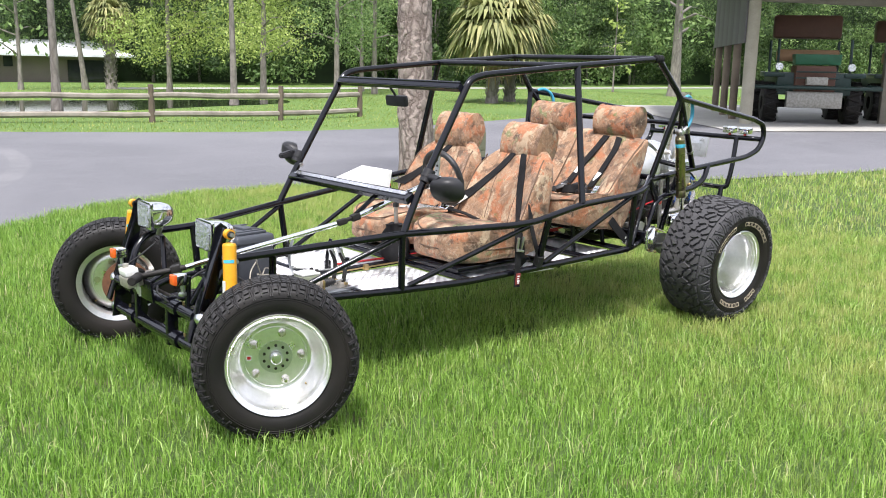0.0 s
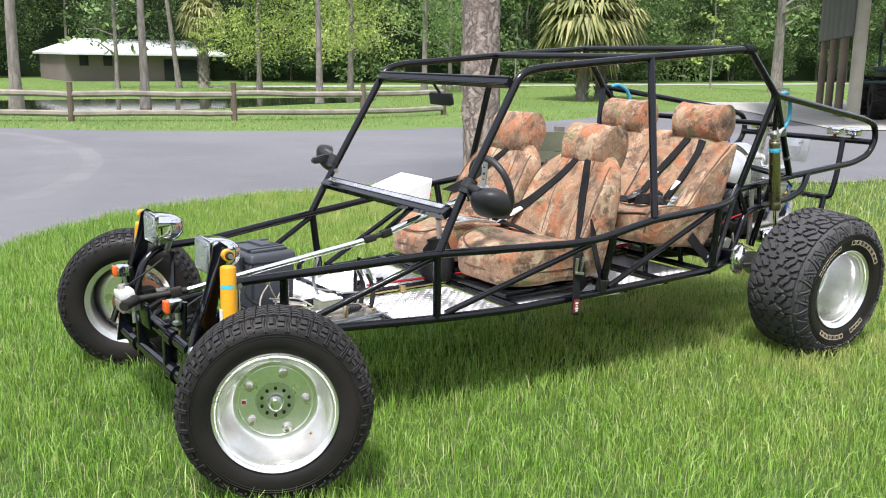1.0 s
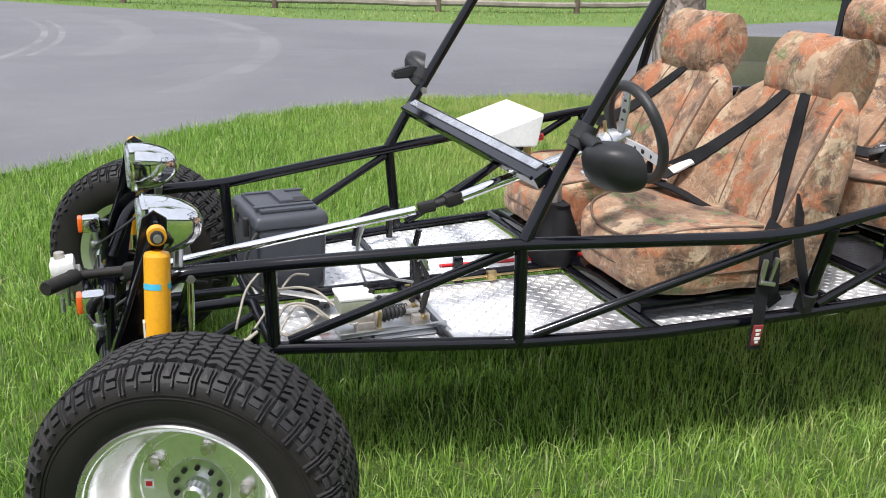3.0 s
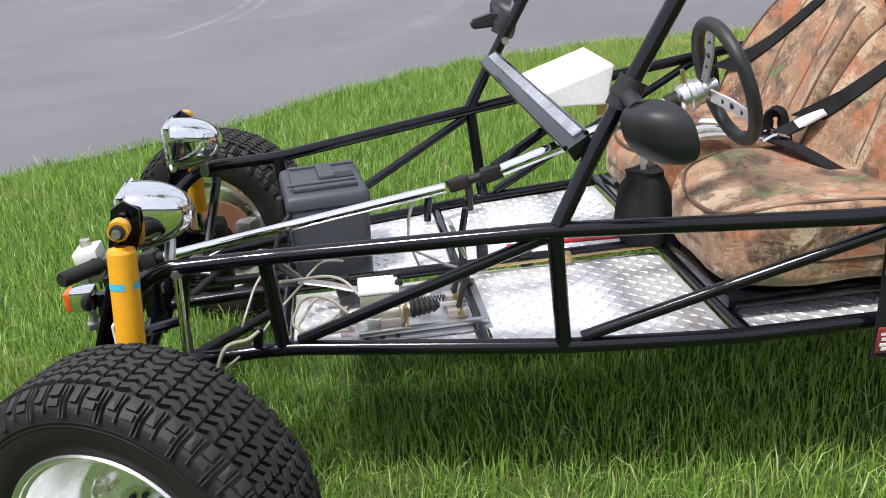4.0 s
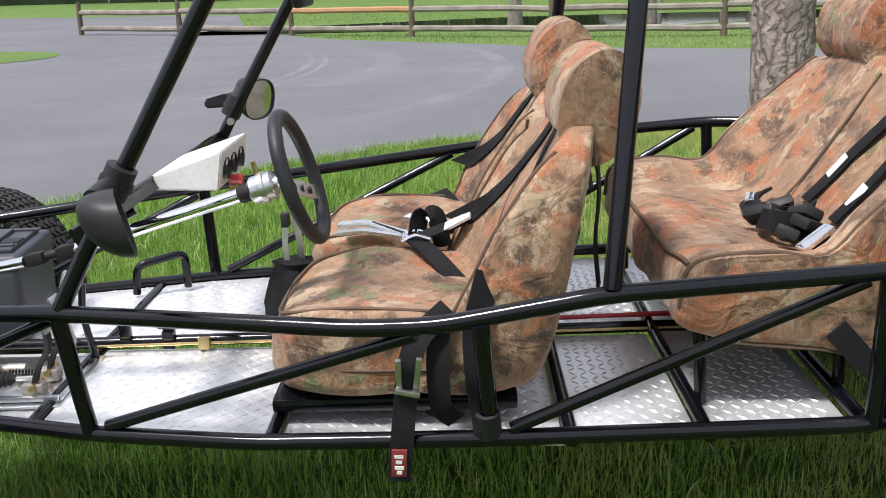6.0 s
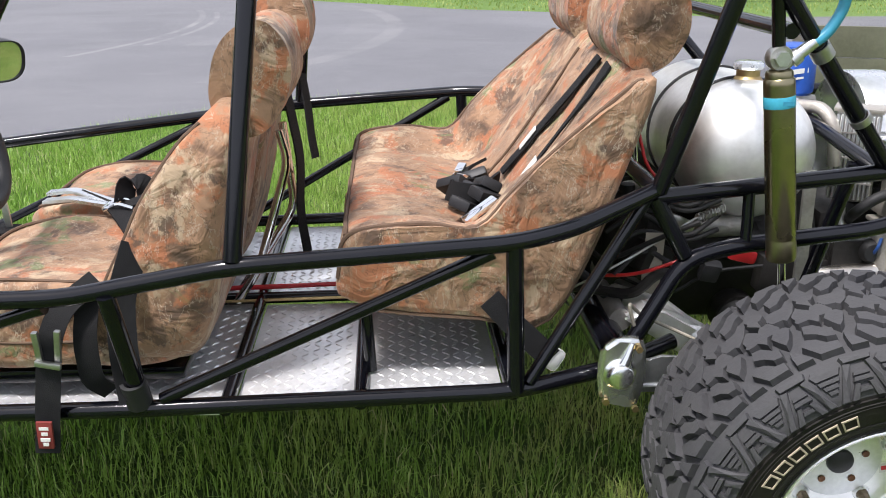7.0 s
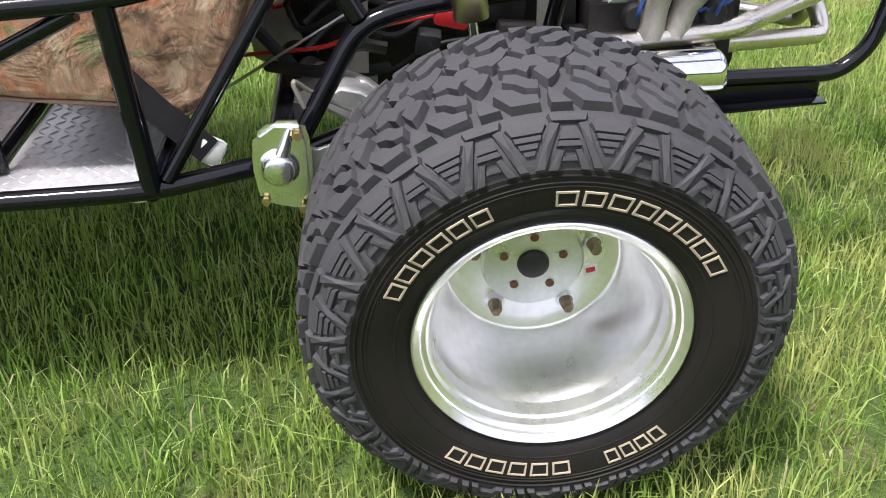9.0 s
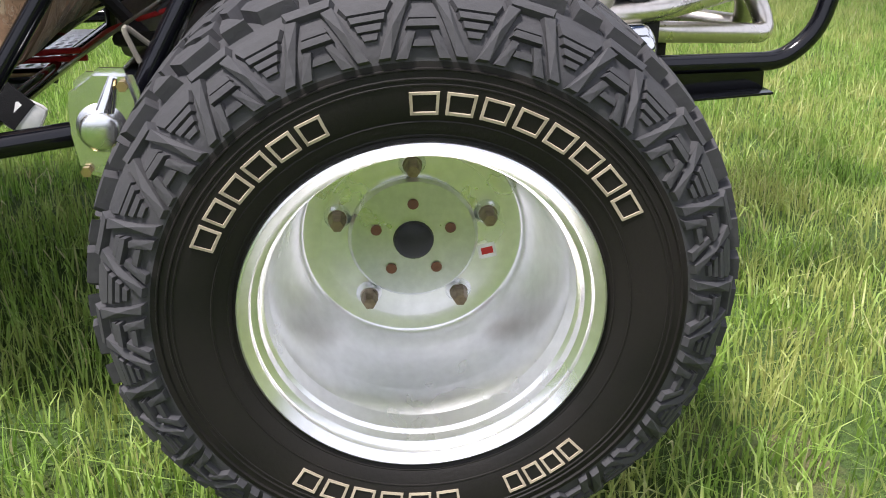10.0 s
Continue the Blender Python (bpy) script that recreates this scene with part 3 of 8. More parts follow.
def beyond(p):
    """How far a root lies outside the thick grass round the buggy, with a ragged edge."""
    wob = 0.22 * np.sin(p[:, 0] * 2.1 + 1.3 * np.sin(p[:, 1] * 1.7)) + 0.18 * np.sin(p[:, 1] * 2.9 + p[:, 0])
    far = [np.hypot(np.maximum(np.maximum(x0 - p[:, 0], p[:, 0] - x1), 0), np.maximum(y0 - p[:, 1], 0)) for x0, x1, y0 in ((-3.0, 6.0, -2.1), (-2.0, 4.0, -3.0))]
    return (np.minimum(*far) + wob).clip(0, None) * (np.minimum(*far) > 0)


roots = scatter(737000, -4.4, 7.4, -4.4, 5.9, 11, lawn_near)
me = blades("lawn_grass", roots, 0.066, 0.0040, 0.6, 1)
tagged(new("lawn_grass", me), "thick uncut green lawn grass under the buggy", "grass", kind="stuff")


def outside(p):
    return np.random.default_rng(6).uniform(0, 1, len(p)) < beyond(p) / 0.9


me = blades("outer_grass", scatter(150000, -9, 18, -7, 5.9, 12, outside), 0.075, 0.009, 0.75, 2)
tagged(new("outer_grass", me), "green lawn grass round the buggy", "grass", kind="stuff")


def far_lawn():
    rng = np.random.default_rng(21)
    p = np.stack([rng.uniform(-8, 42, 110000), rng.uniform(13.5, 44, 110000)], 1)
    fx, fy = [q[0] for q in FAR][::-1], [q[1] for q in FAR][::-1]
    ok = (p[:, 1] > np.interp(p[:, 0], fx, fy) + 0.05) & (rng.uniform(0, 1, len(p)) < 1.25 - p[:, 1] / 40)
    c = ((p[:, 0] - 5) / 10.6) ** 2 + ((p[:, 1] - 24 - 0.09 * (p[:, 0] - 5)) / 3.1) ** 2
    barn = (p[:, 0] > 17.5) & (p[:, 1] < 19)
    return p[ok & (c > 1.06) & ~barn]


me = blades("far_grass", far_lawn(), 0.045, 0.018, 0.6, 3, "grass_far")
tagged(new("far_grass", me), "mown green grass round the pond and fence", "grass", kind="stuff")


# ---- fence ----
def fence_post(x, y, h, lean):
    bm = bmesh.new()
    bmesh.ops.create_cone(bm, cap_ends=True, segments=8, radius1=0.075, radius2=0.062, depth=h)
    bmesh.ops.subdivide_edges(bm, edges=[e for e in bm.edges if abs(e.verts[0].co.z - e.verts[1].co.z) > 0.1], cuts=3)
    for v in bm.verts:
        v.co += 0.012 * noise.noise_vector(v.co * 6 + Vector((x, y, 0)))
    bmesh.ops.transform(bm, matrix=pose(x, y, h / 2 - 0.03, lean, lean * 0.6, x * 40), verts=bm.verts)
    return bm


def fence_rail(a, b, mat_seed):
    bm = bmesh.new()
    a, b = Vector(a), Vector(b)
    d = (b - a).normalized()
    pts = [a + (b - a) * k / 6 + Vector((0, 0, 0.007 * math.sin(mat_seed + k))) for k in range(7)]
    tube(pts, 0.055, 7, bm=bm)
    for v in bm.verts:
        v.co += 0.010 * noise.noise_vector(v.co * 3 + Vector((mat_seed, 0, 0)))
        v.co.z += 0.25 * (v.co.z - a.z)
    return bm


fence = holder("rail_fence", "weathered grey split-rail fence beside the pond", "fence")
posts = [(-8.6, 23.4), (-5.5, 22.0), (-2.4, 20.7), (0.6, 19.1), (3.6, 17.7), (6.9, 16.65), (10.0, 16.2), (12.75, 16.75)]
for k, (x, y) in enumerate(posts):
    part("post", fence_post(x, y, (0.93, 0.9, 0.92, 0.9, 0.9, 0.92, 0.9, 0.9)[k], (1, -1.5, 1, 0.5, -0.8, 0.4, 1, -0.5)[k]), "fence_post", fence)
for k, (p, q) in enumerate(zip(posts, posts[1:])):
    for z in (0.62, 0.20):
        fresh = k == 2 and z > 0.5
        part("rail", fence_rail((*p, z + 0.02 * (k % 2)), (*q, z), 1.3 * k + z), "new_wood" if fresh else "fence_rail", fence, "newer orange-brown rail" if fresh else "")


# ---- low wooden board on posts by the drive ----
sign = holder("wooden_board", "low weathered plank between two timber posts by the drive", "board")
for sx in (-0.02, 0.62):
    part("post", box((0.09, 0.12, 0.80), (5.30 + sx, 4.62 - 0.25 * sx, 0.36), (0, 0, -20), 0.008), "fence_rail", sign)
for z, h in ((0.60, 0.225), (0.375, 0.215)):
    part("plank", box((0.62, 0.035, h), (5.62, 4.47, z), (0, 0, -20), 0.005), "green_board", sign)


# ---- trees ----
def foliage(centres, radii, per, size, seed, flat=0.75):
    """Leaf clumps: small bent quads scattered in the shells of many clumps."""
    rng = np.random.default_rng(seed)
    out = []
    for c, r in zip(centres, radii):
        k = max(8, int(per * r * r))
        d = rng.normal(size=(k, 3))
        d /= np.linalg.norm(d, axis=1)[:, None]
        out.append(np.asarray(c) + d * (r * rng.uniform(0.35, 1.0, k) ** 0.6)[:, None] * (1, 1, flat))
    p = np.concatenate(out)
    k = len(p)
    a = rng.normal(size=(k, 3))
    a /= np.linalg.norm(a, axis=1)[:, None]
    b = np.cross(a, rng.normal(size=(k, 3)))
    b /= np.linalg.norm(b, axis=1)[:, None]
    s = (size * rng.uniform(0.5, 1.3, k))[:, None]
    v = np.stack([p - a * s, p + b * s * 0.45, p + a * s, p - b * s * 0.45], 1)
    return v.reshape(-1, 3), np.arange(4 * k).reshape(-1, 4)


def trunk(base, height, r0, r1, lean=(0, 0), seed=0, wob=0.1, seg=12, rings=12, limbs=()):
    bm = bmesh.new()
    pts = []
    for k in range(rings + 1):
        t = k / rings
        w = noise.noise_vector(Vector((seed, t * 3, 0))) * wob * t
        pts.append((base[0] + lean[0] * t + w.x, base[1] + lean[1] * t + w.y, -0.05 + t * height))
    tube(pts, r0, seg, bm=bm, r_end=r1)
    for v in bm.verts:
        k = max(0, 1 - v.co.z / 0.5)
        v.co.x += (v.co.x - base[0]) * 0.35 * k * k
        v.co.y += (v.co.y - base[1]) * 0.35 * k * k
    for z, az, length, rise in limbs:
        t = z / height
        p = Vector((base[0] + lean[0] * t, base[1] + lean[1] * t, z))
        d = Vector((math.cos(az), math.sin(az), rise))
        q = p + d * length * 0.5 + Vector((0, 0, 0.05 * length))
        tube([p, q, p + d * length + Vector((0, 0, -0.1 * length))], (r0 + (r1 - r0) * t) * 0.38, 6, 0.1, bm=bm, r_end=0.008)
    return bm


def tree(name, base, height, r0, crown_lo, crown_r, leaf, label, seed, per=26, size=0.16, clumps=26, lean=(0, 0), bark="bark_far", shape="cone", limb_n=10):
    rnd = random.Random(seed)
    t = holder(name, label, "tree")
    limbs, cents, rads = [], [], []
    for k in range(limb_n):
        z = crown_lo + (height - crown_lo) * (k + rnd.random()) / limb_n * 0.9
        span = crown_r * (1.05 - 0.75 * (z - crown_lo) / (height - crown_lo)) if shape == "cone" else crown_r
        limbs.append((z, rnd.uniform(0, 6.28), span * rnd.uniform(0.6, 1.0), rnd.uniform(0.05, 0.5)))
    part("trunk", trunk(base, height, r0, 0.02, lean, seed, 0.12, 10, 12, limbs), bark, t)
    for k in range(clumps):
        z = crown_lo + (height - crown_lo) * rnd.random() ** 0.9
        f = (z - crown_lo) / (height - crown_lo)
        span = crown_r * ((1.0 - 0.75 * f) if shape == "cone" else (0.55 + 0.9 * f * (1.25 - f)))
        az, rr = rnd.uniform(0, 6.28), span * rnd.uniform(0.25, 1.0)
        k2 = z / height
        cents.append((base[0] + lean[0] * k2 + rr * math.cos(az), base[1] + lean[1] * k2 + rr * math.sin(az), z))
        rads.append(rnd.uniform(0.3, 0.62) * crown_r * (0.55 if shape == "cone" else 0.5))
    v, f = foliage(cents, rads, per, size, seed + 7, 0.6)
    crown = new("crown", mesh_np("crown", v, [f], leaf))
    crown.parent = t
    return t


def big_pine():
    t = holder("pine_tree", "tall pine with plated grey-brown bark behind the buggy", "tree")
    bm = trunk((3.25, 2.35), 9.5, 0.15, 0.10, (-0.18, 0.1), 3, 0.08, 40, 90)
    for v in bm.verts:
        c = v.co
        ang = math.atan2(c.y - 2.35, c.x - 3.25)
        q = Vector((math.cos(ang) * 2.2, math.sin(ang) * 2.2, c.z * 3.2))
        ridge = abs(noise.noise(q * 2.3)) + 0.5 * abs(noise.noise(q * 5))
        c.x += math.cos(ang) * 0.035 * (ridge - 0.3)
        c.y += math.sin(ang) * 0.035 * (ridge - 0.3)
    part("trunk", bm, "bark", t)
    rnd = random.Random(9)
    cs = [(3.05 + rnd.uniform(-2, 2), 2.45 + rnd.uniform(-2, 2), rnd.uniform(7.6, 10.6)) for _ in range(30)]
    v, f = foliage(cs, [rnd.uniform(0.5, 0.9) for _ in cs], 90, 0.2, 4)
    crown = new("crown", mesh_np("crown", v, [f], "leaf_pine"))
    crown.parent = t


big_pine()
TREES = [
    ("pine_tree", (6.55, 22.1), 11, 0.12, 7.5, 1.9, "leaf_pine", "slim straight pine beside the pond", 31, dict(clumps=18, shape="round")),
    ("pine_tree", (3.0, 20.4), 11, 0.15, 7.5, 2.0, "leaf_pine", "slim straight pine behind the fence", 32, dict(clumps=18, shape="round")),
    ("pine_tree", (12.4, 36.5), 10, 0.12, 6.0, 1.9, "leaf_pine", "leaning pine in front of the house", 33, dict(clumps=16, lean=(-1.0, 0), shape="round")),
    ("young_pine_tree", (9.8, 36.6), 7.5, 0.10, 1.1, 1.9, "leaf_pine", "young green pine in front of the house", 34, dict(clumps=40)),
    ("cypress_tree", (14.6, 33.0), 8.5, 0.11, 1.3, 2.7, "leaf_cypress", "feathery light green cypress by the pond", 35, dict(clumps=210, per=190, size=0.06)),
    ("cypress_tree", (15.6, 27.0), 7.5, 0.12, 1.4, 2.2, "leaf_cypress", "yellow-green cypress with a swollen grey base", 36, dict(clumps=180, per=200, size=0.055)),
    ("cypress_tree", (17.8, 31.0), 8, 0.10, 1.6, 2.1, "leaf_cypress", "light green cypress with thin bare twigs", 37, dict(clumps=130, per=190, size=0.06)),
    ("cypress_tree", (12.4, 23.2), 7, 0.12, 3.6, 1.5, "leaf_cypress", "slender cypress standing at the pond edge", 38, dict(clumps=60, per=190, size=0.055)),
    ("pine_tree", (20.5, 29.5), 9, 0.13, 2.2, 2.2, "leaf_pine", "grey-trunked pine with bare lower branches", 39, dict(clumps=110, per=150, size=0.065)),
    ("pine_tree", (23.2, 30.5), 9, 0.12, 2.2, 2.0, "leaf_pine", "thin pine with drooping green needles", 40, dict(clumps=110, per=150, size=0.065)),
    ("pine_tree", (24.6, 33.5), 8, 0.11, 1.6, 2.2, "leaf_pine", "bushy young pine at the wood's edge", 41, dict(clumps=110, per=150, size=0.065)),
    ("pine_tree", (38.8, 25.6), 11, 0.30, 2.9, 3.6, "leaf_pine", "forked brown pine with spreading limbs", 42, dict(clumps=34, shape="round", limb_n=14)),
    ("young_tree", (33.5, 33.5), 4.2, 0.06, 1.0, 1.1, "leaf_cypress", "thin young tree on the far lawn", 43, dict(clumps=18)),
    ("young_tree", (41.0, 31.5), 5.5, 0.06, 1.2, 1.3, "leaf_cypress", "thin young tree beside the forked pine", 44, dict(clumps=24)),
    ("young_tree", (29.0, 34.0), 4.0, 0.05, 1.2, 0.9, "leaf_forest", "small dark young tree on the far lawn", 45, dict(clumps=16)),
]
for name, base, h, r0, lo, cr, leaf, lab, seed, kw in TREES:
    tree(name, base, h, r0, lo, cr, leaf, lab, seed, **kw)


def frond_fan(p, d, size, seed, bm, droop=0.5):
    """One fan leaf: a stalk with narrow segments spreading from its end."""
    rnd = random.Random(seed)
    d = Vector(d).normalized()
    side = d.cross(Vector((0, 0, 1))).normalized()
    up = side.cross(d)
    hub = Vector(p) + d * size * 0.55
    strip([p, hub], 0.02, 0.008, side, bm)
    for k in range(15):
        a = radians(-105 + 210 * k / 14)
        e = (math.cos(a) * d + math.sin(a) * side).normalized()
        length = size * (0.40 + 0.28 * math.cos(a)) * rnd.uniform(0.85, 1.1)
        tip = hub + e * length + Vector((0, 0, -droop * length * rnd.uniform(0.5, 1.0))) + up * 0.05
        mid = hub + e * length * 0.6 + Vector((0, 0, -0.12 * droop * length))
        w = e.cross(up).normalized() * size * 0.045
        vs = [bm.verts.new(c) for c in (hub, mid + w, tip, mid - w)]
        bm.faces.new(vs)


def palm(base, height, crown, label, seed):
    t = holder("cabbage_palm", label, "palm tree")
    rnd = random.Random(seed)
    bm = trunk(base, height, 0.21, 0.19, (0, 0), seed, 0.05, 14, 16)
    for k in range(90):
        a, z = k * 2.4, 0.1 + (height - 0.15) * k / 90
        c = Vector((base[0] + 0.2 * math.cos(a), base[1] + 0.2 * math.sin(a), z))
        o = Vector((math.cos(a), math.sin(a), 0))
        strip([c, c + o * 0.09 + Vector((0, 0, 0.16))], 0.09, 0.02, o.cross(Vector((0, 0, 1))), bm)
    part("trunk", bm, "bark_far", t)
    live, dead = bmesh.new(), bmesh.new()
    for k in range(150):
        a, e = rnd.uniform(0, 6.28), rnd.uniform(-0.85, 1.35)
        d = (math.cos(a) * math.cos(e), math.sin(a) * math.cos(e), math.sin(e))
        frond_fan((base[0], base[1], height + 0.15), d, crown * rnd.uniform(0.75, 1.05), seed * 100 + k, live, 0.9)
    for k in range(26):
        a, e = rnd.uniform(0, 6.28), rnd.uniform(-1.3, -0.55)
        d = (math.cos(a) * math.cos(e), math.sin(a) * math.cos(e), math.sin(e))
        frond_fan((base[0], base[1], height + 0.1), d, crown * rnd.uniform(0.6, 0.9), seed * 200 + k, dead, 0.8)
    part("crown", live, "leaf_palm", t, smooth=False)
    part("dead_fronds", dead, "leaf_dead", t, "straw-coloured hanging dead fronds", smooth=False)


palm((22.6, 22.1), 2.9, 1.75, "cabbage palm with a latticed trunk and yellowed fan leaves", 51)
palm((24.4, 23.0), 3.1, 1.7, "cabbage palm with a smooth dark trunk", 52)
palm((13.7, 37.0), 3.1, 1.05, "ragged cabbage palm beside the house", 53)


def woods():
    """Dense woods behind the lawns, from many clumps; denser and smaller near the ground."""
    rng = np.random.default_rng(77)
    cs, rs = [], []
    line_x = [-60, -30, 0, 12, 20, 30, 45, 60, 85, 110]
    line_y = [62, 62, 56, 52, 44, 42, 42, 44, 36, 10]
    for k in range(1300):
        x = rng.uniform(0, 95) if k % 8 else rng.uniform(-55, 105)
        depth = abs(rng.normal(0, 4.0))
        z = 0.9 + 9.0 * rng.beta(1.1, 1.5)
        cs.append((x, np.interp(x, line_x, line_y) + depth - 0.12 * z + 1.2 * np.sin(x * 0.8) + 0.9 * np.sin(x * 2.3), z))
        rs.append(rng.uniform(0.6, 1.5))
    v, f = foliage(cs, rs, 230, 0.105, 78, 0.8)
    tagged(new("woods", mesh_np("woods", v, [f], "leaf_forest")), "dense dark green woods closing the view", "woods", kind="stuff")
    cs, rs = [], []
    for k in range(170):
        x = rng.uniform(22, 95)
        cs.append((x, np.interp(x, line_x, line_y) - 0.8 + rng.uniform(-0.6, 2.5), 0.4 + 8.5 * rng.beta(1.0, 1.2)))
        rs.append(rng.uniform(0.7, 1.7))
    v, f = foliage(cs, rs, 170, 0.12, 79, 0.8)
    tagged(new("undergrowth", mesh_np("undergrowth", v, [f], "leaf_pine")), "lighter green bushes and saplings along the woods", "bushes", kind="stuff")
    bm = bmesh.new()
    for k in range(45):
        x = rng.uniform(-30, 80)
        y = np.interp(x, line_x, line_y) + rng.uniform(0.5, 4)
        tube([(x, y, -0.1), (x + rng.uniform(-0.3, 0.3), y, 4), (x + rng.uniform(-0.6, 0.6), y, 9)], rng.uniform(0.05, 0.11), 6, bm=bm, r_end=0.03)
    tagged(part("wood_trunks", bm, "bark_far"), "thin grey trunks standing in the woods", "trunks", kind="stuff")
    # plain sheet behind the woods; its dark colour stands for the shaded understory
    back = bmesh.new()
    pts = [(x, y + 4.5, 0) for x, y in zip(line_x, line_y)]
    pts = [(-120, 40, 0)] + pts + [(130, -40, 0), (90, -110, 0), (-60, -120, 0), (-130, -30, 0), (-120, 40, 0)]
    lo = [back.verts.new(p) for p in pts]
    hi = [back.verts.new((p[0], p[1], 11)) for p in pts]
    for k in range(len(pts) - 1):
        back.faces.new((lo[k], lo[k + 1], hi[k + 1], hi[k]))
    tagged(part("backdrop", back, "leaf_shade"), "upright sheet of distant trees, forest shade in its near-black colour", "backdrop", kind="structure")


woods()


# ---- house ----
def house():
    h = holder("house", "low brown house with a white metal roof", "house")
    M = pose(10.7, 47.0, 0, 0, 0, 0) @ Matrix.Diagonal((0.80, 1.0, 0.745, 1))

    def put(bm):
        bmesh.ops.transform(bm, matrix=M, verts=bm.verts)
        return bm

    wall = box((9.5, 6.0, 2.1), (4.0, 3.0, 1.05))
    part("wall", put(wall), "house_wall", h)
    roof = bmesh.new()
    eave = [roof.verts.new(p) for p in ((-1.0, -0.9, 1.98), (9.8, -0.9, 1.98), (9.8, 6.9, 1.98), (-1.0, 6.9, 1.98))]
    low = [roof.verts.new((v.co.x, v.co.y, 1.84)) for v in eave]
    ridge = [roof.verts.new(p) for p in ((0.8, 3.0, 3.0), (8.6, 3.0, 3.0))]
    for f in ((eave[0], eave[1], ridge[1], ridge[0]), (eave[1], eave[2], ridge[1]), (eave[2], eave[3], ridge[0], ridge[1]), (eave[3], eave[0], ridge[0]), tuple(low[::-1])):
        roof.faces.new(f)
    for k in range(4):
        roof.faces.new((low[k], low[(k + 1) % 4], eave[(k + 1) % 4], eave[k]))
    part("roof", put(roof), "metal_roof", h, "white ribbed metal roof", smooth=False)
    for x in (0.4, 1.9):
        w = part("window", put(box((0.55, 0.08, 0.7), (x, -0.02, 1.45))), "glass_dark", h)
        part("window_frame", put(box((0.67, 0.04, 0.07), (x, -0.05, 1.83))), "house_wall", w)
    part("porch_opening", put(box((2.6, 0.06, 1.5), (6.9, -0.02, 0.85))), "glass_dark", h, "dark screened porch opening")


house()


# ---- barn ----
def barn():
    b = holder("open_barn", "tall open pole barn with grey siding", "barn")
    corner, u, v = Vector((21.1, 10.3)), Vector((0.92, -0.39)).normalized(), Vector((0.77, 0.638)).normalized()

    def at(a, c, z):
        p = corner + a * u + c * v
        return (p.x, p.y, z)

    ang = math.degrees(math.atan2(v.y, v.x))
    part("post", tube([at(0, 0, 0), at(0, 0, 4.6)], 0.17, 12), "pale_log", b, "pale round corner post")
    for c in (2.3, 4.7, 7.2):
        part("post", tube([at(-0.10, c, 0), at(-0.10, c, 4.4)], 0.115, 12), "barn_post", b)
    for a in (4.6, 9.2):
        part("post", box((0.26, 0.24, 4.4), at(a, 0, 2.2), (0, 0, ang), 0.02), "post", b)
    for k in range(6):
        part("board", box((1.30, 0.05, 2.4), at(-0.22, 0.70 + 1.305 * k, 3.42), (0, 0, ang), 0.006), "siding", b)
    part("beam", box((11, 0.2, 0.6), at(5.3, 0.0, 3.62), (0, 0, math.degrees(math.atan2(u.y, u.x))), 0.02), "post", b)
    # roof with an added overhang, out of view, that keeps sun off the trucks
    shading_roof = bmesh.new()
    vs = [shading_roof.verts.new(at(a, c, z)) for a, c, z in ((-2.6, -3.4, 3.95), (11, -3.4, 3.95), (11, 9, 4.6), (-2.6, 9, 4.6))]
    f = shading_roof.faces.new(vs)
    g = bmesh.ops.extrude_face_region(shading_roof, geom=[f])
    bmesh.ops.translate(shading_roof, vec=(0, 0, 0.12), verts=[e for e in g["geom"] if isinstance(e, bmesh.types.BMVert)])
    part("roof", shading_roof, "metal_roof", b, smooth=False)


barn()


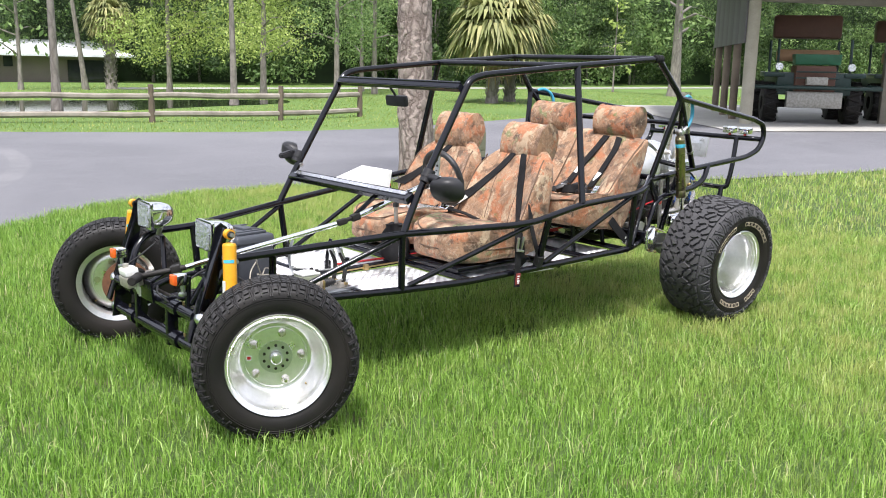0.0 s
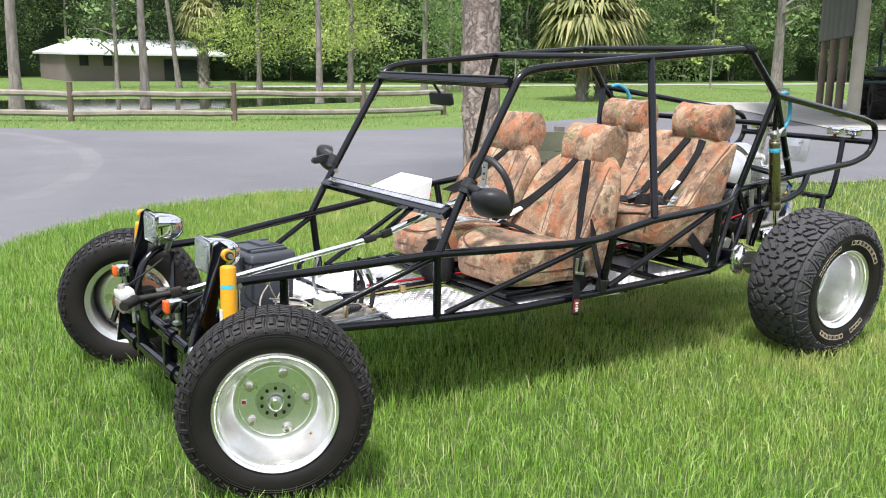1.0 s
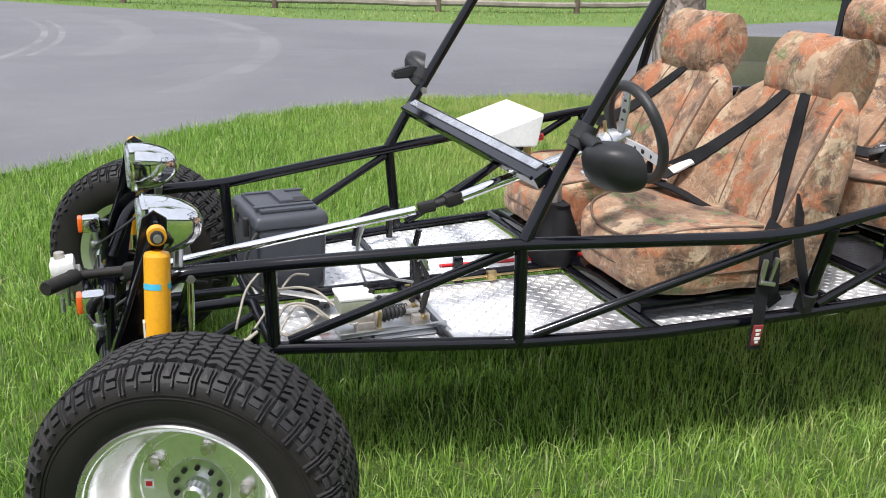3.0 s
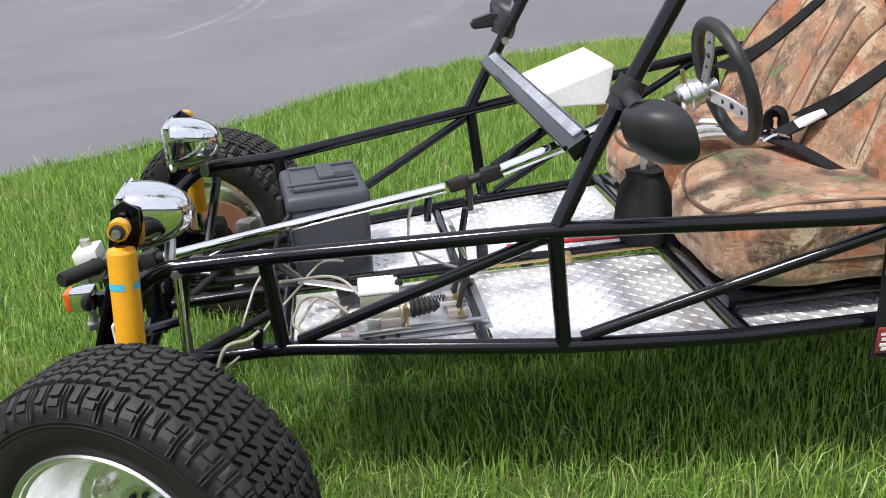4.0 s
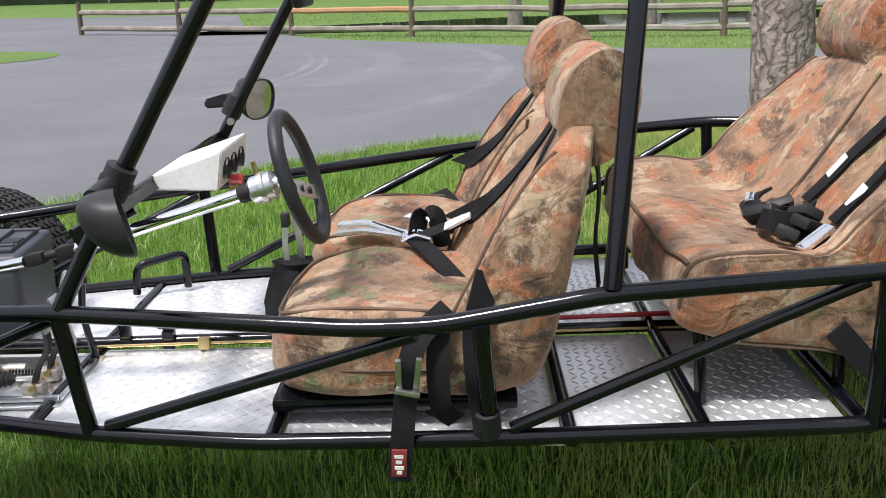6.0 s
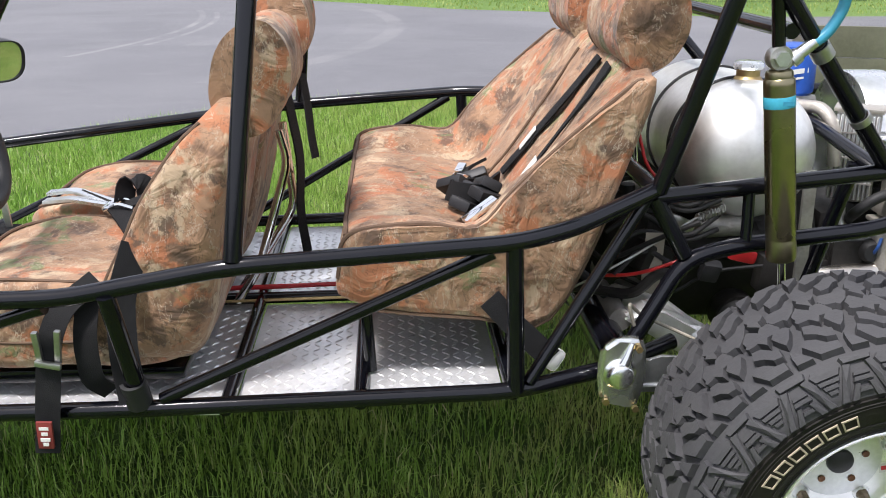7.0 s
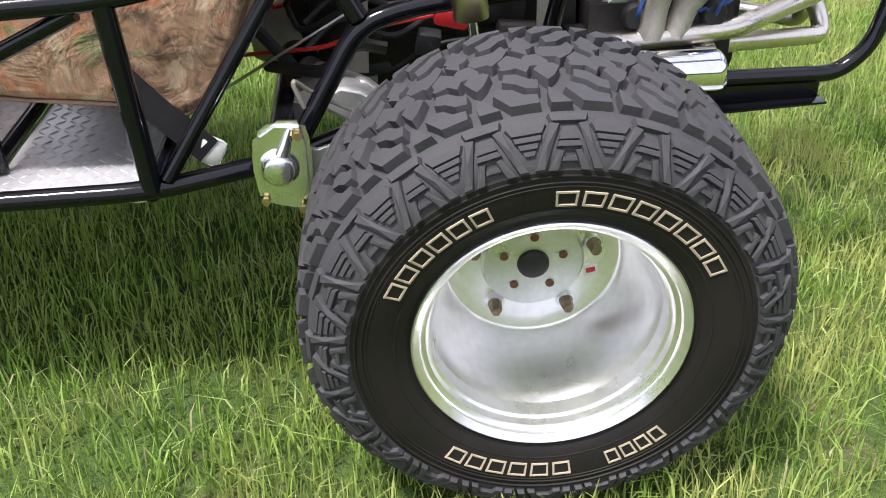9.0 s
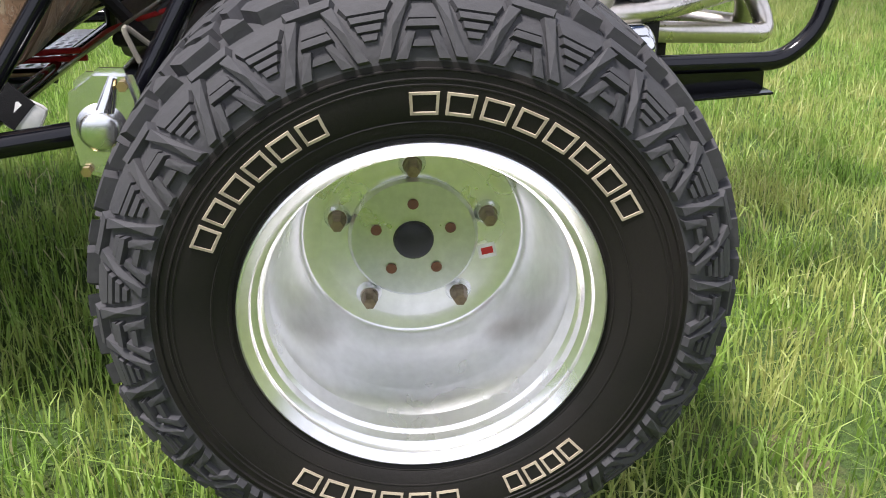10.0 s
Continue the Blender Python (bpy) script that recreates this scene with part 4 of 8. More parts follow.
def swamp_buggy(at_x, at_y, turn, label, big=True):
    """A tall off-road truck with fat tyres, seen from its front."""
    m = pose(at_x, at_y, 0.03, 0, 0, turn)
    t = tagged(new("swamp_buggy"), label, "off-road truck", "trucks in the barn")
    t.matrix_basis = m @ Matrix.Scale(1.12, 4)
    part("body", box((1.75, 2.6, 0.55), (0, 1.6, 1.0), (0, 0, 0), 0.05), "van_green", t)
    part("bonnet", box((0.95, 0.9, 0.8), (0, 0.55, 1.05), (0, 0, 0), 0.06), "van_brown", t, "brown front panel")
    part("crate", box((1.05, 0.5, 0.26), (0.05, 0.5, 1.6), (0, 0, 0), 0.03, taper=1.06), "crate", t, "green plastic crate")
    part("dash_pad", box((1.5, 0.25, 0.3), (-0.1, 1.0, 1.7), (0, 0, 0), 0.06), "van_tan", t, "tan padded panel")
    part("seat_back", box((1.7, 0.28, 0.6), (0, 2.0, 2.45), (-8, 0, 0), 0.08), "van_brown", t, "brown bench seat back")
    part("bumper", tube([(-1.5, -0.15, 0.92), (1.5, -0.15, 0.92)], 0.05, 10), "van_green", t)
    part("winch", box((0.5, 0.25, 0.2), (0, -0.05, 1.08), (0, 0, 0), 0.03), "cast", t)
    for z in (1.15, 1.3):
        part("guard_bar", tube([(-0.5, -0.1, z), (0.5, -0.1, z)], 0.02, 8), "van_green", t)
    part("axle", tube([(-1.0, 0.75, 0.5), (1.0, 0.75, 0.5)], 0.1, 10), "dark_metal", t)
    part("skid_plate", box((1.3, 0.3, 0.4), (0, 0.15, 0.62), (0, 0, 0), 0.03), "cast", t)
    for sx in (-1, 1):
        part("fender", box((0.5, 1.0, 0.12), (0.95 * sx, 0.75, 1.22), (0, 0, 0), 0.04), "van_green", t)
        hl = part("headlight", lathe([(0, -0.02), (0.09, -0.02), (0.1, 0.03), (0.06, 0.1), (0, 0.1)], 20, matrix=pose(0.85 * sx, 0.28, 1.42)), "lens", t)
        for k in range(2):
            part("roll_bar", tube([(0.86 * sx, 0.5 + 1.6 * k, 1.2), (0.86 * sx, 0.6 + 1.6 * k, 2.1)], 0.035, 8), "van_green", t)
        for k in range(2):
            prof = [(0.18, -0.17), (0.36, -0.19), (0.46, -0.17), (0.5, -0.12), (0.5, 0.12), (0.46, 0.17), (0.36, 0.19), (0.18, 0.17)]
            wheel_part = part("wheel", lathe(prof, 40, matrix=pose(0.98 * sx, 0.75 + 2.2 * k, 0.5, 0, 0, 90), closed=True), "rubber", t)
            bm = bmesh.new()
            for j in range(24):
                a = j * math.pi / 12
                own = box((0.38, 0.06, 0.05), (0, 0, 0.51), (0, 0, 20 * (-1) ** j), 0.008, segs=1)
                bmesh.ops.transform(own, matrix=pose(0.98 * sx, 0.75 + 2.2 * k, 0.5, math.degrees(a), 0, 0), verts=own.verts)
                join(bm, own)
            part("tread", bm, "rubber", wheel_part)["kind"] = "stuff"
    return t


swamp_buggy(22.75, 9.25, -52, "dark green swamp buggy with a brown seat in the barn")
swamp_buggy(27.1, 8.2, -50, "dark off-road buggy parked beside another in the barn")

# ---- the buggy ----
buggy = holder("dune_buggy", "four-seat black tube-frame sand rail buggy on the lawn", "dune buggy")
R = 0.0175


def both(name, pts, material="black_paint", parent=None, r=R, bend=0.0, label=""):
    """A tube on the near side and its twin on the far side."""
    for q in (pts, mirrored(pts)):
        part(name, tube(q, r, 12, bend), material, parent, label)


rail_lo = [(-0.10, -0.31, 0.36), (0.02, -0.345, 0.435), (0.25, -0.372, 0.452), (0.86, -0.53, 0.456), (1.22, -0.585, 0.458), (1.70, -0.625, 0.48), (2.44, -0.63, 0.498), (2.66, -0.56, 0.512), (2.80, -0.50, 0.54)]
chassis = part("chassis", tube(rail_lo, R, 12, 0.06), "black_paint", buggy, "black gloss tube chassis")
part("frame_tube", tube(mirrored(rail_lo), R, 12, 0.06), "black_paint", chassis)
nose = [(-0.12, -0.34, 0.50), (-0.06, -0.385, 0.63), (0.02, -0.40, 0.685), (0.235, -0.41, 0.69)]
# the driver's side rail dips for entry; the other rises in one straight run
part("frame_tube", tube(nose + [(0.835, -0.56, 0.737), (1.45, -0.675, 0.737), (1.60, -0.69, 0.745), (1.91, -0.72, 0.81), (2.43, -0.665, 0.825), (2.54, -0.64, 0.842), (2.73, -0.53, 0.885)], R, 12, 0.05), "black_paint", chassis)
part("frame_tube", tube(mirrored(nose) + [(0.83, 0.557, 0.742), (1.60, 0.688, 0.817), (1.91, 0.712, 0.849), (2.43, 0.665, 0.893), (2.73, 0.53, 0.905)], R, 12, 0.05), "black_paint", chassis)
both("frame_tube", [(0.24, -0.40, 0.69), (0.25, -0.372, 0.455)], parent=chassis)
both("frame_tube", [(0.84, -0.56, 0.73), (0.86, -0.53, 0.46)], parent=chassis)
for a, b in (((1.68, -0.705, 0.755), (1.70, -0.622, 0.485)), ((1.68, 0.697, 0.825), (1.70, 0.622, 0.485)), ((2.43, -0.662, 0.82), (2.445, -0.628, 0.50)), ((2.43, 0.662, 0.89), (2.445, 0.628, 0.50))):
    part("frame_tube", tube([a, b], R), "black_paint", chassis)
both("frame_tube", [(0.29, -0.38, 0.47), (0.82, -0.552, 0.72)], parent=chassis, r=0.0135)
for a, b in (((0.90, -0.535, 0.475), (1.56, -0.682, 0.725)), ((0.90, 0.535, 0.475), (1.62, 0.69, 0.805)), ((1.74, -0.625, 0.50), (2.39, -0.665, 0.808)), ((1.74, 0.625, 0.50), (2.39, 0.668, 0.875))):
    part("frame_tube", tube([a, b], 0.0135), "black_paint", chassis)
both("frame_tube", [(2.47, -0.625, 0.515), (2.71, -0.54, 0.87)], parent=chassis, r=0.0135)
both("frame_tube", [(-0.10, -0.30, 0.36), (0.25, -0.10, 0.44)], parent=chassis, r=0.0135)
for x, w, z in ((0.25, 0.36, 0.45), (0.70, 0.48, 0.445), (1.25, 0.585, 0.463), (1.86, 0.625, 0.472), (2.13, 0.625, 0.478), (2.44, 0.625, 0.49)):
    part("cross_tube", tube([(x, -w, z), (x, w, z)], 0.0155, 10), "black_paint", chassis)
part("centre_tube", tube([(-0.05, -0.02, 0.44), (0.25, -0.03, 0.455), (2.44, -0.03, 0.48)], 0.0155, 10), "black_paint", chassis)

# roll cage
part_cage = part("roll_cage", tube([(0.848, -0.56, 0.745), (0.932, -0.545, 0.90), (1.264, -0.532, 1.455), (1.36, -0.54, 1.478), (1.985, -0.575, 1.53), (2.66, -0.59, 1.578)], R, 12, 0.09), "black_paint", buggy, "black gloss roll cage")
part("cage_tube", tube(mirrored([(0.835, -0.56, 0.745), (0.915, -0.545, 0.90), (1.25, -0.532, 1.455), (1.35, -0.54, 1.478), (1.985, -0.575, 1.53), (2.66, -0.59, 1.578)]), R, 12, 0.09), "black_paint", part_cage)
for a, b in (((1.915, -0.72, 0.82), (1.985, -0.575, 1.53)), ((1.915, 0.712, 0.855), (1.985, 0.575, 1.53))):
    part("cage_tube", tube([a, b], R), "black_paint", part_cage)
both("cage_tube", [(2.66, -0.59, 1.578), (2.855, -0.62, 1.355), (2.735, -0.535, 0.885)], parent=part_cage, bend=0.03)
both("cage_tube", [(2.855, -0.62, 1.355), (3.235, -0.475, 0.905)], parent=part_cage)
both("cage_tube", [(2.73, -0.53, 0.87), (3.235, -0.475, 0.902), (3.86, -0.46, 0.945), (4.0, -0.465, 0.99), (4.05, -0.47, 1.08), (4.02, -0.47, 1.165), (3.90, -0.475, 1.20), (2.855, -0.62, 1.355)], parent=part_cage, bend=0.07)
part("cross_tube", tube([(1.985, -0.575, 1.53), (1.985, 0.575, 1.53)], R, 12), "black_paint", part_cage)
part("cross_tube", tube([(2.66, -0.59, 1.578), (2.66, 0.59, 1.578)], R, 12), "black_paint", part_cage)
part("cross_tube", tube([(2.73, -0.53, 0.885), (2.73, 0.53, 0.885)], R, 12), "black_paint", part_cage)
part("cross_tube", tube([(4.02, -0.465, 1.06), (4.02, 0.465, 1.06)], R, 12), "black_paint", part_cage)
part("cross_tube", tube([(2.95, -0.58, 1.20), (2.95, 0.58, 1.20)], 0.015, 12), "black_paint", part_cage)
# engine cage
both("cage_tube", [(2.68, -0.55, 0.53), (2.80, -0.53, 0.735), (2.90, -0.52, 0.76), (3.22, -0.50, 0.785), (3.33, -0.50, 0.83), (3.40, -0.475, 0.915)], parent=part_cage, bend=0.06)
both("cage_tube", [(2.73, -0.53, 0.87), (2.80, -0.53, 0.745)], parent=part_cage)
both("cage_tube", [(2.93, -0.51, 0.885), (2.93, -0.52, 0.77)], parent=part_cage, r=0.012)
both("cage_tube", [(3.30, -0.28, 0.515), (3.785, -0.28, 0.517), (3.845, -0.28, 0.57), (3.885, -0.272, 0.715)], parent=part_cage, bend=0.07)
part("bumper_tube", tube([(4.0, -0.29, 1.06), (3.945, -0.305, 0.84), (3.915, -0.295, 0.715), (3.89, -0.24, 0.716), (3.90, 0.24, 0.720), (3.925, 0.295, 0.73), (3.945, 0.305, 0.84), (4.0, 0.29, 1.06)], 0.0165, 12, 0.06), "black_paint", part_cage)
both("cage_tube", [(3.225, -0.47, 0.90), (3.215, -0.10, 0.945), (3.21, 0.0, 0.955)], parent=part_cage, r=0.0165)
part("tape_ring", lathe([(0.019, -0.015), (0.022, -0.015), (0.022, 0.015), (0.019, 0.015)], 16, matrix=along((3.02, -0.557, 1.16), (3.235, -0.475, 0.905))), "steel", part_cage)
part("tape_ring", lathe([(0.019, -0.008), (0.022, -0.008), (0.022, 0.008), (0.019, 0.008)], 16, matrix=along((3.14, -0.511, 1.02), (3.235, -0.475, 0.905))), "steel", part_cage)
for k in range(3):
    part("strap_wrap", lathe([(0.018, -0.012), (0.024, -0.008), (0.024, 0.008), (0.018, 0.012)], 14, matrix=along((2.63 + 0.024 * k, -0.589, 1.577), (2.9, -0.595, 1.6))), "webbing", part_cage)

# windshield frame: flat channels
screen = part("windshield_frame", strip([(0.905, -0.535, 0.895), (0.905, 0.535, 0.895)], 0.052, 0.030, (0.85, 0, 0.53)), "black_paint", buggy, "black open windshield frame without glass")
part("top_channel", strip([(1.215, -0.52, 1.415), (1.215, 0.52, 1.415)], 0.034, 0.030, (0.6, 0, 0.8)), "black_satin", screen)
for c, half in (((0.905, 0.895), 0.026), ((1.215, 1.415), 0.017)):
    for e in (-1, 1):
        u = (0.85, 0.53) if half > 0.02 else (0.6, 0.8)
        p = (c[0] + u[0] * half * e - 0.015 * u[1], c[1] + u[1] * half * e + 0.015 * u[0])
        part("channel_edge", tube([(p[0], -0.52, p[1]), (p[0], 0.52, p[1])], 0.0055, 8), "black_paint", screen)
# bare worn edge, made wider to imitate sky glare on the gloss channel
lip = part("channel_lip_glint", strip([(0.9075, -0.50, 0.9175), (0.9075, 0.50, 0.9175)], 0.026, 0.004, (0.85, 0, 0.53)), "worn_metal_glint", screen, "worn bare metal lip, widened to stand for the sky's reflection")
mir = part("rear_view_mirror", box((0.03, 0.17, 0.06), (1.27, 0.06, 1.325), (0, -10, 0), 0.012), "plastic", buggy)
part("mirror_stalk", tube([(1.22, 0.07, 1.41), (1.262, 0.06, 1.35)], 0.007, 8), "plastic", mir)

# floor plates with raised lozenges
def tread_plate(outline, z, name="floor_plate"):
    """A metal sheet with its raised lozenge pattern."""
    bm = bmesh.new()
    lo = [bm.verts.new((x, y, z - 0.003)) for x, y in outline]
    hi = [bm.verts.new((x, y, z)) for x, y in outline]
    bm.faces.new(hi)
    bm.faces.new(lo[::-1])
    for k in range(len(hi)):
        bm.faces.new((lo[k], lo[(k + 1) % len(lo)], hi[(k + 1) % len(hi)], hi[k]))
    bmesh.ops.recalc_face_normals(bm, faces=bm.faces)
    plate = part(name, bm, "plate", buggy, "bare aluminium tread plate", smooth=False)
    xs, ys = [p[0] for p in outline], [p[1] for p in outline]
    verts, tris, quads = [], [], []
    p = 0.0245

    def inside(x, y):
        hit = False
        for (x0, y0), (x1, y1) in zip(outline, outline[1:] + outline[:1]):
            if (y0 > y) != (y1 > y) and x < (x1 - x0) * (y - y0) / (y1 - y0) + x0:
                hit = not hit
        return hit

    i = 0
    y = min(ys) + p
    row = 0
    while y < max(ys) - p * 0.5:
        x = min(xs) + p
        col = 0
        while x < max(xs) - p * 0.5:
            if inside(x, y) and inside(x + 0.012, y) and inside(x - 0.012, y):
                a = radians(45 if (row + col) % 2 else -45)
                c, s = math.cos(a), math.sin(a)
                for du, dv, h in ((-0.0125, 0, 0.0002), (0, -0.0031, 0.0002), (0.0125, 0, 0.0002), (0, 0.0031, 0.0002), (-0.005, 0, 0.0023), (0.005, 0, 0.0023)):
                    verts.append((x + c * du - s * dv, y + s * du + c * dv, z + h))
                tris += [(i, i + 1, i + 4), (i + 1, i + 2, i + 5), (i + 2, i + 3, i + 5), (i + 3, i, i + 4)]
                quads += [(i + 1, i + 5, i + 4, i + 4)[:3], (i + 3, i + 4, i + 5)]
                i += 6
            x += p
            col += 1
        y += p
        row += 1
    me = mesh_np("raised_pattern", np.array(verts), [np.array(tris + quads)], "plate")
    me.shade_flat()
    ob = new("raised_pattern", me)
    ob.parent = plate
    ob["kind"] = "stuff"


def edge_y(x):
    return float(np.interp(x, [p[0] for p in rail_lo], [-p[1] for p in rail_lo])) - 0.022


tread_plate([(0.72, -edge_y(0.72)), (1.235, -edge_y(1.235)), (1.235, -0.05), (0.72, -0.05)], 0.447)
tread_plate([(0.27, 0.01), (1.235, 0.01), (1.235, edge_y(1.235)), (0.86, edge_y(0.86)), (0.27, edge_y(0.27))], 0.447)
tread_plate([(1.265, -edge_y(1.265)), (1.845, -edge_y(1.845)), (1.845, edge_y(1.845)), (1.265, edge_y(1.265))], 0.452)
tread_plate([(1.875, -edge_y(1.875)), (2.115, -edge_y(2.115)), (2.115, -0.05), (1.875, -0.05)], 0.462)
tread_plate([(2.145, -edge_y(2.145)), (2.425, -edge_y(2.425)), (2.425, -0.05), (2.145, -0.05)], 0.470)
tread_plate([(1.875, 0.0), (2.425, 0.0), (2.425, edge_y(2.4)), (1.875, edge_y(1.875))], 0.466)
tread_plate([(0.27, -edge_y(0.27)), (0.70, -edge_y(0.70)), (0.70, -0.05), (0.27, -0.05)], 0.440)


# ---- wheels ----
def smooth_profile(pts, n=6):
    """Catmull-Rom through (r, y) points."""
    p = [Vector((*q, 0)) for q in pts]
    p = [2 * p[0] - p[1]] + p + [2 * p[-1] - p[-2]]
    out = []
    for a, b, c, d in zip(p, p[1:], p[2:], p[3:]):
        for k in range(n):
            t = k / n
            out.append(0.5 * ((2 * b) + (c - a) * t + (2 * a - 5 * b + 4 * c - d) * t * t + (3 * b - a - 3 * c + d) * t**3))
    out.append(p[-2])
    return [(q.x, q.y) for q in out]


class Carcass:
    """A tyre's surface, by the way round it and the way across from the outer bead."""

    def __init__(self, half):
        full = smooth_profile(half + [(r, -y) for r, y in half[-2::-1]])
        self.profile = full
        rr, yy = np.array(full).T
        self.s = np.r_[0, np.cumsum(np.hypot(np.diff(rr), np.diff(yy)))]
        self.r, self.y = rr, yy
        self.length = self.s[-1]

    def at(self, theta, s, lift=0.0):
        r, y = np.interp(s, self.s, self.r), np.interp(s, self.s, self.y)
        dr = np.interp(s + 0.004, self.s, self.r) - np.interp(s - 0.004, self.s, self.r)
        dy = np.interp(s + 0.004, self.s, self.y) - np.interp(s - 0.004, self.s, self.y)
        k = math.hypot(dr, dy) or 1
        r, y = r + lift * dy / k, y - lift * dr / k
        return (r * math.cos(theta), y, r * math.sin(theta))

    def block(self, verts, quads, poly, h, inset=0.94):
        """A raised block on a polygon of (theta, s)."""
        cu, cs = sum(p[0] for p in poly) / len(poly), sum(p[1] for p in poly) / len(poly)
        n, i = len(poly), len(verts)
        verts += [self.at(u, s, -0.002) for u, s in poly]
        verts += [self.at(cu + (u - cu) * inset, cs + (s - cs) * inset, h) for u, s in poly]
        verts.append(self.at(cu, cs, h))
        for k in range(n):
            j = (k + 1) % n
            quads.append((i + k, i + j, i + n + j, i + n + k))
            quads.append((i + n + k, i + n + j, i + 2 * n, i + 2 * n))


def tyre_mesh(name, half, pitches, polys, height, mirror_shift=0.5, knobs=(0.108, 0.19), material="tread", inset=0.92, rows=(), row_pitches=1):
    c = Carcass(half)
    seg = 96
    verts = [c.at(2 * math.pi * k / seg, s) for s in c.s for k in range(seg)]
    quads = []
    for a in range(len(c.s) - 1):
        for k in range(seg):
            k2 = (k + 1) % seg
            quads.append((a * seg + k, a * seg + k2, (a + 1) * seg + k2, (a + 1) * seg + k))
    carcass = mesh_np(name, np.array(verts), [np.array(quads)], "rubber")
    carcass.shade_smooth()
    carcass.materials.append(MAT[material])
    inner = [p.index for p in carcass.polygons if knobs[0] < min(c.s[p.index // seg], c.length - c.s[p.index // seg]) < knobs[1]]
    for k in inner:
        carcass.polygons[k].material_index = 1
    verts, quads = [], []
    both_sets = [(j, 2 * math.pi / pitches, polys) for j in range(pitches)] + [(j, 2 * math.pi / row_pitches, rows) for j in range(row_pitches)]
    for j, step, shapes in both_sets:
        for poly, h in shapes:
            c.block(verts, quads, [((j + u) * step, s) for u, s in poly], h * height, inset)
            c.block(verts, quads, [((j + mirror_shift + u) * step, c.length - s) for u, s in poly][::-1], h * height, inset)
    four = np.array([q for q in quads if q[2] != q[3]])
    three = np.array([q[:3] for q in quads if q[2] == q[3]])
    blocks = mesh_np("tread", np.array(verts), [four, three], material)
    blocks.shade_flat()
    return carcass, blocks, c


rear_half = [(0.203, -0.165), (0.222, -0.186), (0.25, -0.199), (0.285, -0.203), (0.317, -0.197), (0.343, -0.180), (0.3615, -0.154), (0.369, -0.115), (0.371, -0.06), (0.372, 0.0)]
rear_polys = [
    # the large A with its steps and the small A inside
    ([(-0.47, 0.104), (-0.34, 0.104), (-0.09, 0.198), (-0.21, 0.202)], 0.8),
    ([(0.34, 0.104), (0.47, 0.104), (0.21, 0.202), (0.09, 0.198)], 0.8),
    ([(-0.22, 0.198), (0.22, 0.198), (0.25, 0.216), (-0.25, 0.216)], 0.8),
    ([(-0.29, 0.104), (-0.16, 0.104), (-0.06, 0.144), (-0.14, 0.146)], 0.75),
    ([(0.16, 0.104), (0.29, 0.104), (0.14, 0.146), (0.06, 0.144)], 0.75),
    ([(-0.12, 0.122), (0.12, 0.122), (0.09, 0.132), (-0.09, 0.132)], 0.65),
    ([(-0.17, 0.149), (0.17, 0.149), (0.14, 0.160), (-0.14, 0.160)], 0.8),
    ([(-0.14, 0.163), (0.14, 0.163), (0.12, 0.173), (-0.12, 0.173)], 0.55),
    # stepped blocks between the A's
    ([(0.30, 0.178), (0.70, 0.178), (0.76, 0.196), (0.70, 0.208), (0.30, 0.208), (0.24, 0.196)], 0.5),
    ([(0.33, 0.164), (0.67, 0.164), (0.69, 0.175), (0.31, 0.175)], 0.62),
    ([(0.38, 0.150), (0.62, 0.150), (0.64, 0.161), (0.36, 0.161)], 0.5),
    ([(0.43, 0.137), (0.57, 0.137), (0.59, 0.147), (0.41, 0.147)], 0.4),
    # tread: slanting hooked blocks that interlock towards the centre
    ([(-0.46, 0.220), (0.04, 0.220), (0.30, 0.256), (0.22, 0.276), (-0.06, 0.262), (-0.22, 0.244), (-0.46, 0.240)], 1.0),
    ([(0.11, 0.220), (0.48, 0.220), (0.50, 0.238), (0.47, 0.262), (0.36, 0.252)], 1.0),
    ([(-0.47, 0.248), (-0.26, 0.252), (-0.10, 0.270), (0.12, 0.284), (0.06, 0.312), (-0.16, 0.306), (-0.36, 0.282), (-0.50, 0.276)], 1.0),
    ([(0.28, 0.284), (0.42, 0.268), (0.52, 0.286), (0.62, 0.310), (0.46, 0.334), (0.24, 0.330), (0.14, 0.318)], 1.0),
    ([(-0.36, 0.294), (-0.20, 0.314), (0.06, 0.322), (0.10, 0.346), (-0.10, 0.372), (-0.32, 0.350), (-0.46, 0.318)], 1.0),
    ([(0.18, 0.340), (0.42, 0.342), (0.52, 0.360), (0.40, 0.386), (0.06, 0.386), (0.02, 0.372)], 1.0),
    ([(-0.44, 0.348), (-0.34, 0.360), (-0.16, 0.380), (-0.22, 0.388), (-0.44, 0.388)], 1.0),
]
rear_side = [([(u, 0.113 + 0.66 * (q - 0.104)) for u, q in poly], h) for poly, h in rear_polys if poly[0][1] < 0.217]
rear_row = [([(u, 0.193 + 1.16 * (q - 0.219)) for u, q in poly], h) for poly, h in rear_polys if poly[0][1] > 0.217]


def shrunk(poly, k):
    cu, cq = sum(p[0] for p in poly) / len(poly), sum(p[1] for p in poly) / len(poly)
    return [(cu + (u - cu) * k, cq + (q - cq) * k) for u, q in poly]


